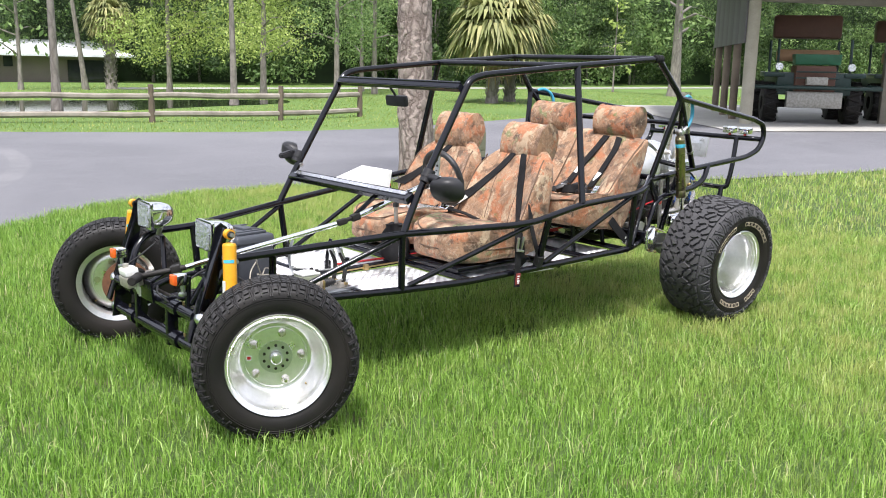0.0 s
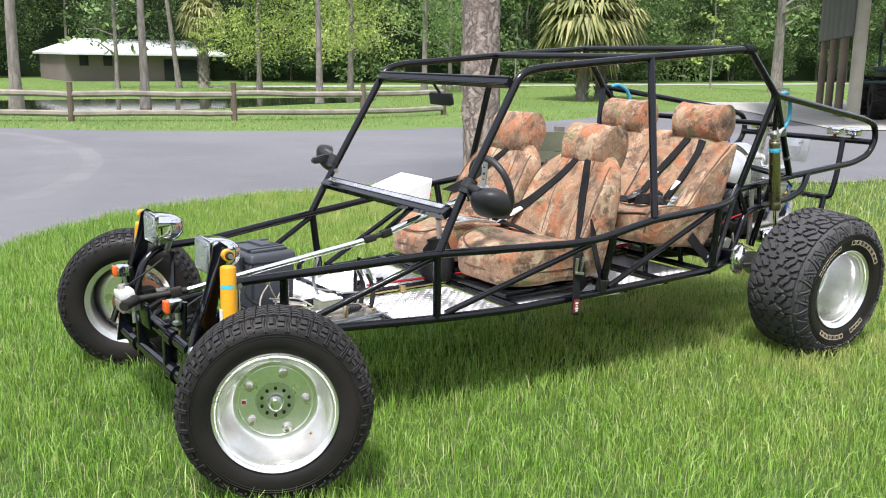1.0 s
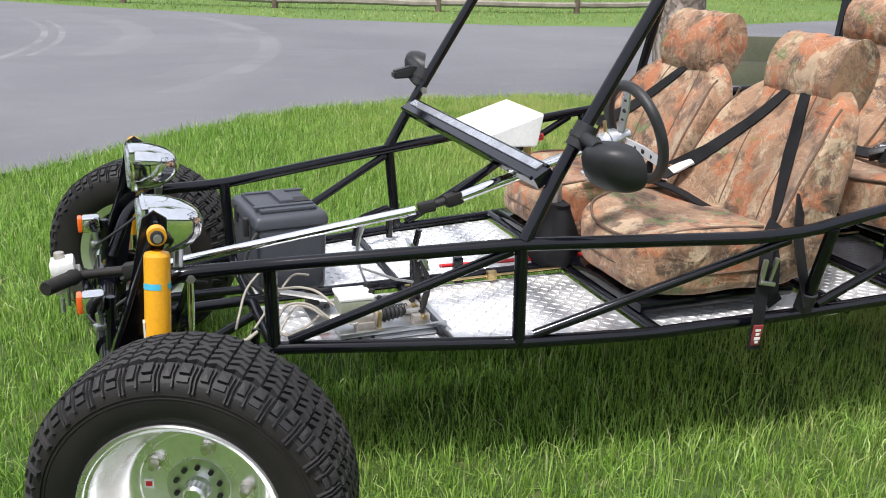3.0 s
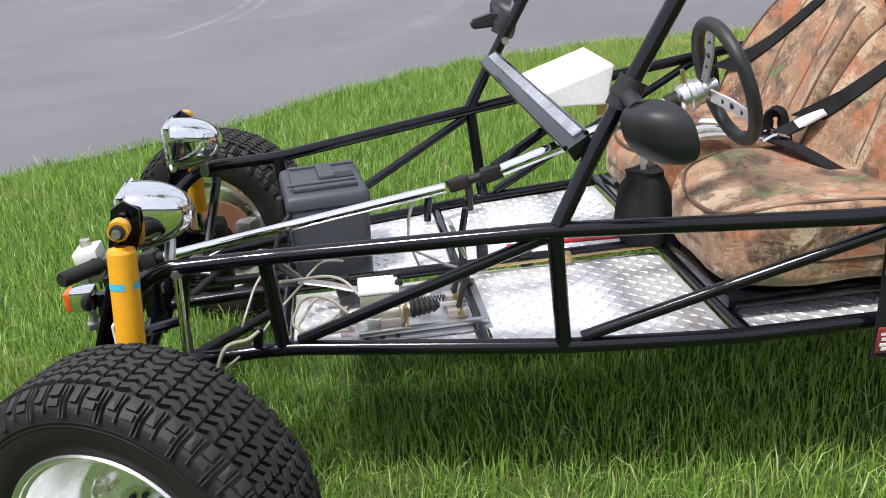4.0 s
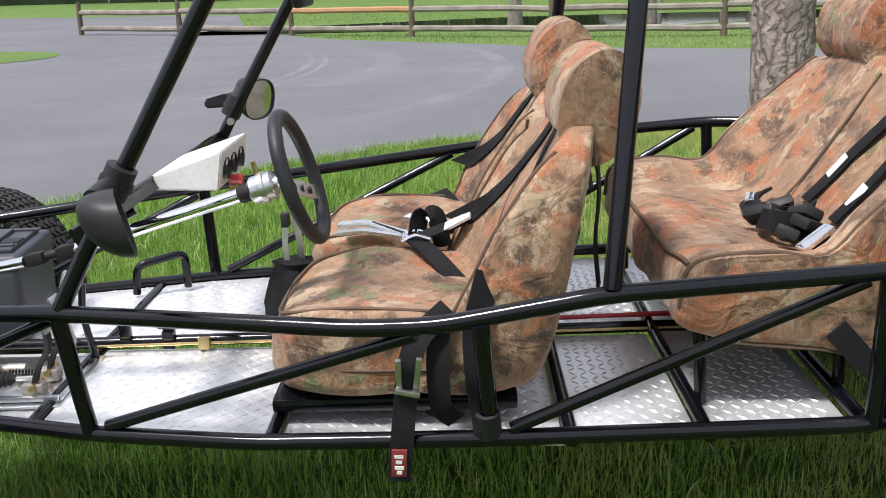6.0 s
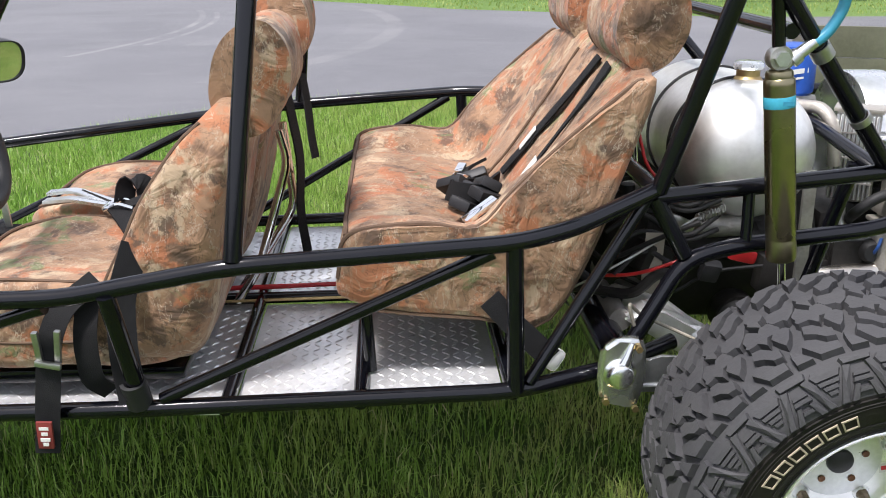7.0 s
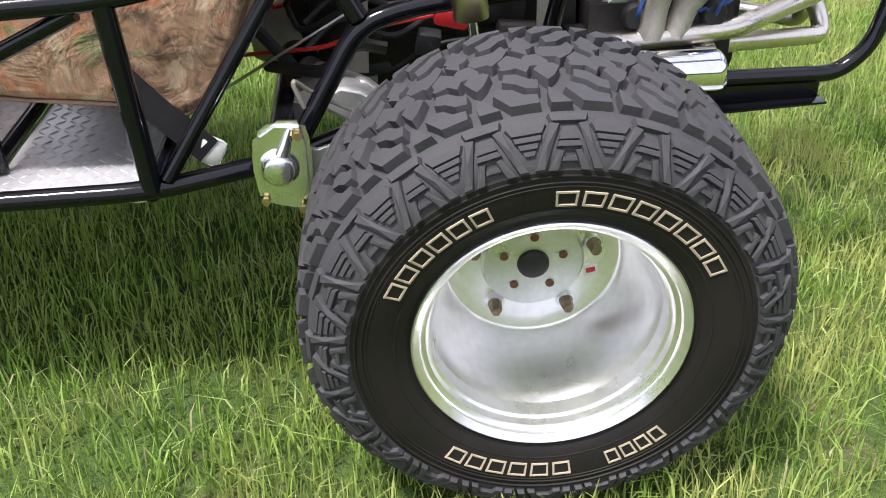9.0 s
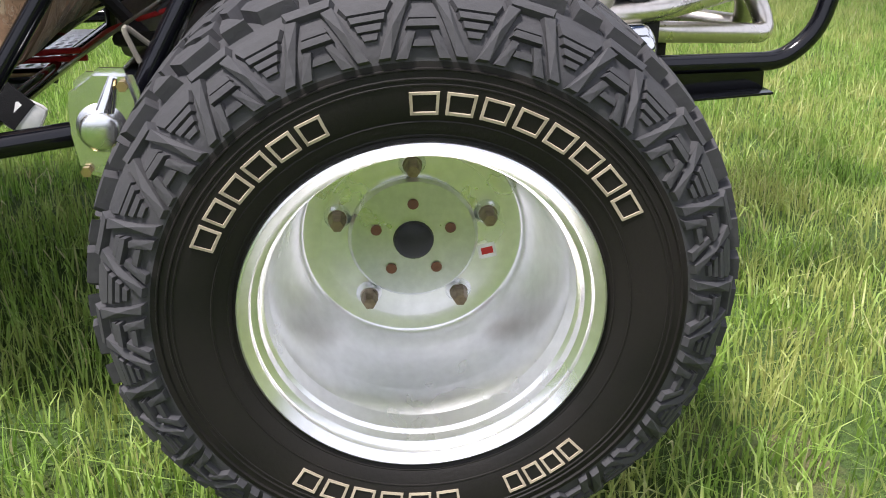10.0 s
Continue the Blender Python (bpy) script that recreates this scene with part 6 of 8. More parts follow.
    lap = [(2.44, yc + 0.36, 0.80), (2.38, yc + 0.31, 0.785), (2.37, yc + 0.2, 0.787), (2.40, yc + 0.10, 0.79), (2.42, yc, 0.79), (2.41, yc - 0.10, 0.79), (2.45, yc - 0.2, 0.80)]
    part("seat_belt", strip(fillet(lap, 0.04), 0.05, 0.008, (1, 0, 0.5)), "webbing", base)
    loop = [(2.42, yc + 0.12, 0.795), (2.34, yc + 0.09, 0.80), (2.33, yc + 0.02, 0.815), (2.40, yc - 0.01, 0.81), (2.45, yc + 0.05, 0.83)]
    part("seat_belt", strip(fillet(loop, 0.03), 0.048, 0.006, (0.3, 0, 1)), "webbing", base)
    for k, (dx, dy, dz) in enumerate(((0, 0.06, 0.012), (0.015, -0.02, 0.022), (-0.04, -0.05, 0.010), (0.02, 0.02, 0.035), (-0.05, 0.10, 0.016), (0.0, 0.14, 0.02))):
        part("buckle", box((0.075, 0.05, 0.026), (2.40 + dx, yc + dy, 0.79 + dz), (10 * k, 20, 35 * k), 0.007), "plastic", base)
    part("buckle", box((0.085, 0.032, 0.012), (2.39, yc - 0.13, 0.812), (0, -30, 20), 0.004), "chrome", base)
    part("buckle", box((0.035, 0.03, 0.012), (2.37, yc + 0.11, 0.825), (0, 15, 50), 0.004), "chrome", base)
    part("buckle", box((0.045, 0.022, 0.010), (2.38, yc + 0.29, 0.80), (0, -15, 70), 0.003), "chrome", base)
    for sy in (-1, 1):
        part("leg", tube([(2.14, 0.46 * sy, 0.645), (2.15, 0.47 * sy, 0.475)], 0.013, 10), "black_paint", base)
        part("leg", tube([(2.46, 0.40 * sy, 0.615), (2.46, 0.42 * sy, 0.49)], 0.013, 10), "black_paint", base)
        part("bracket", box((0.05, 0.012, 0.05), (2.53, 0.535 * sy, 0.525), (0, 30, 0), 0.01), "white", base)
        part("seat_belt", strip([(2.40, 0.520 * sy, 0.655), (2.45, 0.528 * sy, 0.60), (2.53, 0.540 * sy, 0.525)], 0.05, 0.005, (0.6, 0, 0.5)), "webbing", base)
    return base


bench()


for yy in (-0.055, 0.045):
    part("seat_brace", tube([(1.80, yy, 0.475), (1.86, yy, 0.56), (1.95, yy, 0.845 if yy < 0 else 0.70), (1.93, yy, 0.92)], 0.011, 12, 0.04), "chrome", near_seat if yy < 0 else far_seat, "bright steel brace")
part("hanging_strap", strip(fillet([(1.96, -0.10, 1.02), (1.985, -0.09, 0.86), (1.975, -0.08, 0.72), (1.99, -0.07, 0.60)], 0.05), 0.045, 0.004, (0.3, 1, 0)), "webbing", near_seat)
part("hanging_strap", strip(fillet([(1.97, 0.20, 1.02), (1.985, 0.18, 0.93), (1.99, 0.17, 0.86), (2.0, 0.16, 0.80)], 0.05), 0.045, 0.004, (0.3, 1, 0)), "webbing", far_seat)

# ---- belts ----
def belt(pts, across, parent, width=0.048, bend=0.03):
    return part("seat_belt", strip(fillet(pts, bend, 3), width, 0.004, across), "webbing", parent)


# lap belt hanging out by the near rail
belt([(1.62, -0.555, 0.73), (1.56, -0.60, 0.69), (1.54, -0.628, 0.64), (1.525, -0.648, 0.50), (1.515, -0.655, 0.405)], (1, 0.15, 0), near_seat, 0.046)
part("belt_latch", box((0.012, 0.012, 0.075), (1.522, -0.645, 0.625), (8, 0, 0), 0.003), "steel", near_seat)
part("belt_latch", box((0.012, 0.012, 0.075), (1.558, -0.640, 0.625), (8, 8, 0), 0.003), "steel", near_seat)
part("belt_latch", box((0.05, 0.012, 0.012), (1.538, -0.648, 0.592), (0, 12, 0), 0.003), "steel", near_seat)
part("belt_tag", box((0.030, 0.006, 0.060), (1.517, -0.659, 0.447), (4, 3, 0), 0.001), "tag_red", near_seat, "dark red label with pale bars")
for dz, w in ((0.016, 0.018), (0.004, 0.012), (-0.009, 0.018), (-0.019, 0.010)):
    part("tag_bars", box((w, 0.0072, 0.007), (1.517, -0.660, 0.447 + dz), (4, 3, 0)), "white", near_seat)
belt([(1.60, -0.56, 0.70), (1.595, -0.60, 0.62), (1.60, -0.60, 0.53), (1.63, -0.585, 0.50)], (1, 0.1, 0), near_seat, 0.045)
belt([(1.70, -0.548, 0.80), (1.67, -0.59, 0.70), (1.675, -0.625, 0.60), (1.69, -0.645, 0.51)], (1, 0.5, 0), near_seat, 0.055)
part("belt_anchor", lathe([(0.018, -0.03), (0.026, -0.03), (0.026, 0.03), (0.018, 0.03)], 14, matrix=along((1.693, -0.632, 0.52), (1.69, -0.645, 0.56))), "hose", near_seat)


# ---- front suspension ----
def lamp_shell(at, depth, hw, hh, rings=12, seg=32):
    """A lamp's bowl: a square front that rounds off to a domed back."""
    bm = bmesh.new()
    rows = []
    for i in range(rings + 1):
        k = i / rings
        q = 5.5 - 3.3 * k
        size = (1 - k**2.6) ** 0.5
        row = []
        for j in range(seg):
            a = 2 * math.pi * j / seg
            c, d = math.cos(a), math.sin(a)
            rr = (abs(c) ** q + abs(d) ** q) ** (-1 / q)
            row.append(bm.verts.new((at[0] + depth * k, at[1] + hw * size * rr * c, at[2] + hh * size * rr * d)))
        rows.append(row)
    for a, b in zip(rows, rows[1:]):
        for j in range(seg):
            bm.faces.new((a[j], a[(j + 1) % seg], b[(j + 1) % seg], b[j]))
    bm.faces.new(rows[0])
    bmesh.ops.remove_doubles(bm, verts=bm.verts, dist=1e-5)
    bmesh.ops.recalc_face_normals(bm, faces=bm.faces)
    return bm



beam = part("front_beam", tube([(-0.14, -0.42, 0.46), (-0.14, 0.42, 0.46)], 0.028, 16), "black_paint", buggy, "black twin-tube front axle beam")
part("beam_tube", tube([(-0.14, -0.42, 0.32), (-0.14, 0.42, 0.32)], 0.028, 16), "black_paint", beam)
for s in (-1, 1):
    part("beam_clamp", box((0.05, 0.03, 0.22), (-0.14, 0.17 * s, 0.39), (0, 0, 0), 0.006), "black_paint", beam)
    bm = bmesh.new()
    outline = [(-0.18, 0.28), (-0.09, 0.28), (-0.075, 0.44), (-0.020, 0.72), (0.004, 0.79), (0.006, 0.832), (-0.022, 0.852), (-0.048, 0.836), (-0.085, 0.68), (-0.15, 0.48)]
    for y in (0.425, 0.433):
        bm.faces.new([bm.verts.new((x, y * s, z)) for x, z in outline])
    bm.verts.ensure_lookup_table()
    n = len(outline)
    for k in range(n):
        bm.faces.new((bm.verts[k], bm.verts[(k + 1) % n], bm.verts[n + (k + 1) % n], bm.verts[n + k]))
    bmesh.ops.recalc_face_normals(bm, faces=bm.faces)
    tower = part("shock_tower", bm, "black_paint", buggy, "black steel shock tower plate", smooth=False)
    part("tower_rib", box((0.012, 0.05, 0.5), (-0.105, 0.44 * s, 0.60), (0, 20, 0), 0.003), "black_paint", tower)
    a, b = Vector((-0.022, 0.50 * s, 0.815)), Vector((-0.05, 0.56 * s, 0.36))
    d = b - a
    shock = part("shock_absorber", tube([a + d * 0.10, a + d * 0.66], 0.029, 20), "yellow", buggy, "yellow shock absorber with blue band")
    part("shock_shoulder", lathe([(0.012, 0), (0.026, 0.004), (0.029, 0.012)], 20, matrix=along(a + d * 0.075, b)), "yellow", shock)
    part("shock_rod", tube([a + d * 0.66, b], 0.010, 12), "chrome", shock)
    for q0, q1 in ((0.5, 2.2), (2.8, 4.6), (5.0, 6.1)):
        bm = bmesh.new()
        mm = along(a, b)
        ring0 = [[bm.verts.new(mm @ Vector((0.0297 * math.cos(u), d.length * h, 0.0297 * math.sin(u)))) for u in np.linspace(q0, q1, 9)] for h in (0.228, 0.258)]
        for j in range(8):
            bm.faces.new((ring0[0][j], ring0[0][j + 1], ring0[1][j + 1], ring0[1][j]))
        bmesh.ops.recalc_face_normals(bm, faces=bm.faces)
        part("band", bm, "bandblue", shock, "light blue label band")
    part("label_strip", box((0.004, 0.02, 0.05), tuple(a + d * 0.47 + Vector((-0.029, 0, 0))), (0, 0, 0)), "white", shock, "white label")
    part("shock_eye", lathe([(0.013, -0.014), (0.021, -0.014), (0.021, 0.014), (0.013, 0.014)], 24, matrix=pose(*a), closed=True), "yellow", shock)
    part("shock_bush", lathe([(0, -0.024), (0.015, -0.022), (0.015, 0.022), (0, 0.024)], 18, matrix=pose(*a)), "hose", shock)
    part("shock_bolt", tube([a + Vector((0, -0.055 * s, 0)), a + Vector((0, 0.035 * s, 0))], 0.009, 8), "steel", shock)
    for z, z2 in ((0.46, 0.44), (0.32, 0.27)):
        part("trailing_arm", box((0.17, 0.035, 0.05), (-0.07, 0.47 * s, (z + z2) / 2), (0, 12, 0), 0.012), "black_paint", beam)
        part("ball_joint", lathe([(0, -0.036), (0.018, -0.034), (0.028, -0.022), (0.032, 0), (0.028, 0.022), (0.018, 0.034), (0, 0.036)], 20, matrix=pose(-0.135, 0.465 * s, z, 0, 0, 0)), "polished", beam)
        part("beam_sleeve", lathe([(0.028, -0.03), (0.036, -0.03), (0.036, 0.03), (0.028, 0.03)], 20, matrix=pose(-0.14, 0.24 * s, z, 0, 0, 0)), "black_paint", beam)
        part("grease_nipple", tube([(-0.14, 0.30 * s, z + 0.02), (-0.14, 0.30 * s, z + 0.042)], 0.005, 6), "brass", beam)
    part("spindle", box((0.07, 0.09, 0.24), (0.0, 0.56 * s, 0.35), (0, 0, 0), 0.02), "dark_metal", buggy)
    part("axle_stub", tube([(0.0, 0.56 * s, 0.362), (0.0, 0.75 * s, 0.362)], 0.03, 12), "dark_metal", buggy)
    part("brake_disc", lathe([(0.04, 0.0), (0.12, 0.0), (0.12, 0.012), (0.04, 0.012)], 40, matrix=pose(0, 0.70 * s, 0.362, 0, 0, STEER), closed=True), "rust", buggy, "rusty drilled brake disc")
    part("caliper", box((0.06, 0.07, 0.10), (0.09, 0.65 * s, 0.38), (0, 0, STEER), 0.015), "cast", buggy)
    part("tie_rod", tube([(-0.02, 0.06 * s, 0.42), (0.08, 0.58 * s, 0.36)], 0.011, 10), "dark_metal", buggy)
    hl = part("headlight", lamp_shell((-0.045, 0.315 * s, 0.784), 0.145, 0.074, 0.066), "chrome", buggy, "square chrome headlight")
    part("lens", box((0.012, 0.128, 0.112), (-0.047, 0.315 * s, 0.784), (0, 0, 0), 0.012), "lens", hl, "ribbed clear lamp lens")
    for k in range(9):
        part("lens_rib", tube([(-0.0535, 0.315 * s - 0.052 + 0.013 * k, 0.735), (-0.0535, 0.315 * s - 0.052 + 0.013 * k, 0.833)], 0.0028, 6), "lens", hl)
    part("rim", box((0.020, 0.150, 0.134), (-0.038, 0.315 * s, 0.784), (0, 0, 0), 0.010), "chrome", hl)
    part("bracket", tube([(0.035, 0.315 * s, 0.72), (0.03, 0.34 * s, 0.68)], 0.012, 8), "steel", hl)
    ts = part("turn_signal", box((0.052, 0.052, 0.050), (-0.168, 0.335 * s, 0.612), (0, 0, 0), 0.009), "chrome", buggy, "small square chrome turn signal")
    part("lens", box((0.014, 0.046, 0.044), (-0.199, 0.335 * s, 0.612), (0, 0, 0), 0.005), "orange", ts, "orange lens")
    part("signal_foot", tube([(-0.16, 0.335 * s, 0.59), (-0.155, 0.335 * s, 0.54)], 0.009, 10), "galvanised", ts)
    part("signal_nut", box((0.03, 0.025, 0.016), (-0.158, 0.335 * s, 0.545), (0, 0, 20), 0.004), "galvanised", ts)
    part("hoop_tube", tube([(-0.14, 0.335 * s, 0.46), (-0.13, 0.335 * s, 0.62)], 0.012, 8), "black_paint", beam)
    part("brace_rod", tube([(0.06, 0.36 * s, 0.66), (0.02, 0.26 * s, 0.5), (-0.10, 0.22 * s, 0.46)], 0.013, 8), "black_paint", beam)

sb = part("steering_box", box((0.075, 0.10, 0.05), (-0.235, 0.03, 0.545), (0, -8, 0), 0.010), "alloy", buggy, "cast steering box with a pale reservoir")
part("reservoir", box((0.062, 0.082, 0.032), (-0.245, 0.03, 0.588), (0, -8, 0), 0.007), "white", sb, "white plastic reservoir")
part("reservoir_cap", lathe([(0, 0.018), (0.013, 0.017), (0.015, 0.0)], 16, matrix=pose(-0.252, 0.045, 0.603, 90)), "alloy", sb)
part("drum", lathe([(0, 0), (0.017, 0.0), (0.020, 0.006), (0.020, 0.10), (0.023, 0.104), (0.023, 0.12), (0, 0.122)], 20, matrix=along((-0.285, -0.10, 0.570), (-0.20, 0.02, 0.562))), "dark_metal", sb, "black cylinder")
part("arm", tube([(-0.20, 0.0, 0.565), (-0.10, -0.05, 0.585), (-0.03, -0.09, 0.60)], 0.013, 10, 0.03), "dark_metal", sb)
part("coupling", box((0.045, 0.04, 0.04), (-0.07, -0.07, 0.592), (0, -10, -20), 0.010), "dark_metal", sb)
for k in range(5):
    part("clamp_bolt", tube([(-0.20 - 0.012 * k, 0.085 - 0.045 * k, 0.50), (-0.20 - 0.012 * k, 0.085 - 0.045 * k, 0.54 + 0.01 * (k % 2))], 0.006, 8), "galvanised", sb)
part("bracket", box((0.012, 0.16, 0.10), (-0.185, 0.0, 0.505), (0, -6, 0), 0.004), "black_paint", sb)
for k, pts in enumerate(([(-0.15, -0.20, 0.47), (-0.20, -0.16, 0.52), (-0.16, -0.08, 0.53)], [(-0.14, 0.18, 0.49), (-0.22, 0.16, 0.54), (-0.22, 0.08, 0.54)], [(-0.16, -0.30, 0.55), (-0.10, -0.26, 0.58), (-0.02, -0.25, 0.62), (0.10, -0.30, 0.62)], [(-0.16, 0.30, 0.55), (-0.10, 0.26, 0.60), (-0.02, 0.25, 0.66)])):
    part("wire", tube(pts, 0.004, 8, 0.04), "hose", sb)

# ---- steering ----
shaft = part("steering_shaft", tube([(-0.03, -0.09, 0.60), (0.655, -0.28, 0.762)], 0.0125, 14), "chrome", buggy, "long polished steering shaft")
part("universal_joint", box((0.05, 0.03, 0.03), (0.685, -0.285, 0.77), (0, -14, -14), 0.008), "dark_metal", shaft)
part("universal_joint", box((0.05, 0.034, 0.034), (0.76, -0.287, 0.787), (0, -14, 0), 0.008), "dark_metal", shaft)
part("joint_rod", tube([(0.69, -0.285, 0.772), (0.77, -0.287, 0.79)], 0.011, 10), "dark_metal", shaft)
part("column", tube([(0.77, -0.288, 0.79), (1.19, -0.30, 0.918)], 0.0155, 14), "chrome", shaft)
part("column_brace", tube([(0.765, -0.285, 0.80), (0.905, -0.24, 0.868)], 0.012, 8), "black_paint", shaft)
part("quick_release", lathe([(0, -0.024), (0.024, -0.024), (0.030, -0.018), (0.031, 0.0), (0.035, 0.002), (0.035, 0.014), (0.031, 0.017), (0.031, 0.030), (0.024, 0.034), (0.016, 0.034), (0.016, 0.07), (0, 0.07)], 24, matrix=along((1.212, -0.302, 0.925), (1.3, -0.304, 0.952))), "brushed", shaft)
part("release_collar", lathe([(0, -0.052), (0.017, -0.052), (0.020, -0.046), (0.020, -0.026), (0, -0.026)], 20, matrix=along((1.212, -0.302, 0.925), (1.3, -0.304, 0.952))), "dark_metal", shaft)
part("release_pin", tube([(1.205, -0.302, 0.955), (1.198, -0.302, 0.985)], 0.0055, 8), "brass", shaft)
wm = along((1.30, -0.303, 0.948), (1.40, -0.303, 0.978))
ring = [wm @ Vector((0.138 * math.cos(a), 0, 0.138 * math.sin(a))) for a in (2 * math.pi * k / 40 for k in range(40))]
wheel = part("steering_wheel", tube(ring, 0.0155, 14, closed=True), "leather", buggy, "black padded steering wheel with drilled spokes")
for a in (90, 210, 330):
    a = radians(a)
    e = Vector((math.cos(a), 0, math.sin(a)))
    own = strip([wm @ (e * 0.02 + Vector((0, -0.045, 0))), wm @ (e * 0.07 + Vector((0, -0.02, 0))), wm @ (e * 0.132)], 0.036, 0.005, wm.to_3x3() @ Vector((-math.sin(a), 0, math.cos(a))))
    sp = part("spoke", own, "brushed", wheel)
    # black discs on the solid spoke stand for the dark of drilled holes
    for q in (0.045, 0.07, 0.095):
        c = wm @ (e * q + Vector((0, -0.034 + (q - 0.045) * 0.4 + 0.004, 0)))
        part("spoke_hole_disc", lathe([(0, -0.004), (0.0085, -0.004), (0.0085, 0.004), (0, 0.004)], 12, matrix=Matrix.Translation(c) @ wm.to_3x3().to_4x4()), "hose", wheel)

def prism(outline, y0, y1, bevel=0.004):
    """A side outline of (x, z) points drawn out from y0 to y1."""
    bm = bmesh.new()
    f = bm.faces.new([bm.verts.new((x, y0, z)) for x, z in outline])
    g = bmesh.ops.extrude_face_region(bm, geom=[f])
    bmesh.ops.translate(bm, vec=(0, y1 - y0, 0), verts=[e for e in g["geom"] if isinstance(e, bmesh.types.BMVert)])
    bmesh.ops.recalc_face_normals(bm, faces=bm.faces)
    if bevel:
        bmesh.ops.bevel(bm, geom=bm.edges[:], offset=bevel, segments=2, affect="EDGES")
    return bm


dash = part("instrument_box", prism([(0.915, 0.89), (0.915, 0.925), (1.092, 0.982), (1.075, 0.885)], -0.145, 0.125), "white", buggy, "white sheet-metal instrument box")
for yy in (-0.09, -0.02, 0.06):
    part("gauge", lathe([(0, 0), (0.022, 0), (0.026, -0.006), (0.026, 0.01), (0, 0.01)], 20, matrix=pose(1.084, yy, 0.93, 0, 0, 90)), "plastic", dash)
part("switch", tube([(1.09, -0.08, 0.90), (1.12, -0.08, 0.90)], 0.012, 8), "red", dash)
part("padlock", box((0.024, 0.012, 0.045), (1.088, -0.05, 0.858), (0, 4, 0), 0.005), "brass", dash, "old brass tag")
part("padlock_loop", tube([(1.080, -0.05, 0.88), (1.080, -0.05, 0.90), (1.096, -0.05, 0.90), (1.096, -0.05, 0.88)], 0.003, 8, 0.008), "steel", dash)

# side mirrors
def side_mirror(s, rim, clamp):
    """A scooped shell, deepest at its top, that opens to the rear, on a clamp round the post."""
    p = part("mirror_clamp", tube([Vector(clamp) + Vector((-0.014, 0, -0.026)), Vector(clamp) + Vector((0.016, 0, 0.030))], 0.030, 18), "plastic", buggy, "black plastic door mirror clamped to the windshield post")
    part("clamp_band", lathe([(0.029, -0.006), (0.0335, -0.006), (0.0335, 0.006), (0.029, 0.006)], 20, matrix=along(clamp, Vector(clamp) + Vector((0.016, 0, 0.030)))), "hose", p)
    bm = bmesh.new()
    rows, seg, n = [], 36, 14
    lean = Matrix.Rotation(radians(-14 if s < 0 else 6), 3, "Y") @ Matrix.Rotation(radians(-20 * s), 3, "Z")
    for i in range(n + 1):
        k = i / n
        size = math.sqrt(max(0.0, 1 - k ** 2.4))
        row = []
        for j in range(seg):
            a = 2 * math.pi * j / seg
            c, d = math.cos(a), math.sin(a)
            q = (abs(c) ** 2.6 + abs(d) ** 2.6) ** (-1 / 2.6)
            v = lean @ Vector((-0.076 * k, 0.090 * q * c * size * (1 - 0.15 * k), 0.064 * q * d * size + 0.030 * k ** 1.4))
            row.append(bm.verts.new(Vector(rim) + v))
        rows.append(row)
    inner = [bm.verts.new(Vector(rim) + lean @ (lean.inverted() @ (v.co - Vector(rim)) * 0.94)) for v in rows[0]]
    deep = [bm.verts.new(v.co + lean @ Vector((-0.006, 0, 0))) for v in inner]
    for a, b in list(zip(rows, rows[1:])) + [(inner, rows[0]), (deep, inner)]:
        for j in range(seg):
            bm.faces.new((a[j], a[(j + 1) % seg], b[(j + 1) % seg], b[j]))
    bmesh.ops.remove_doubles(bm, verts=bm.verts, dist=1e-5)
    bmesh.ops.recalc_face_normals(bm, faces=bm.faces)
    part("mirror_shell", bm, "plastic", p, "black plastic mirror shell")
    glass = bmesh.new()
    vs = []
    for j in range(seg):
        a = 2 * math.pi * j / seg
        c, d = math.cos(a), math.sin(a)
        q = 0.94 * (abs(c) ** 2.6 + abs(d) ** 2.6) ** (-1 / 2.6)
        vs.append(glass.verts.new(Vector(rim) + lean @ Vector((-0.005, 0.090 * q * c, 0.064 * q * d))))
    f = glass.faces.new(vs)
    if f.normal.x < 0:
        f.normal_flip()
    part("mirror_glass", glass, "chrome", p, "mirror glass", smooth=False)
    top = Vector(rim) + Vector((-0.055, -0.0 * s, 0.045))
    part("mirror_arm", tube([clamp, (Vector(clamp) + top) / 2 + Vector((0, 0, 0.004)), top], 0.018, 14, 0.02), "plastic", p)
    part("mirror_bolt", bolt((clamp[0] - 0.005, clamp[1] - 0.032, clamp[2] - 0.04), 0.011, 0.014, None, 12), "steel", p)


side_mirror(-1, (1.036, -0.652, 0.945), (0.990, -0.552, 0.998))
side_mirror(1, (1.012, 0.69, 0.995), (0.958, 0.56, 0.992))
part("mirror_foot", prism([(0.862, 0.985), (0.862, 1.012), (0.93, 1.03), (0.965, 1.02), (0.965, 0.995), (0.93, 0.988)], 0.575, 0.615, 0.006), "plastic", buggy, "black plastic mirror bracket")

# battery
bat = part("battery_case", box((0.20, 0.27, 0.215), (0.365, 0.145, 0.545), (0, 0, 6), 0.022, taper=1.06, segs=3), "battery", buggy, "dark plastic battery case with a strapped lid")
part("lid", box((0.225, 0.295, 0.042), (0.365, 0.145, 0.668), (0, 0, 6), 0.016, segs=3, taper=0.95), "battery", bat)
part("lid_top", box((0.17, 0.22, 0.014), (0.365, 0.145, 0.694), (0, 0, 6), 0.006), "battery", bat)
part("handle", box((0.045, 0.13, 0.020), (0.375, 0.15, 0.703), (0, 0, 6), 0.007), "battery", bat)
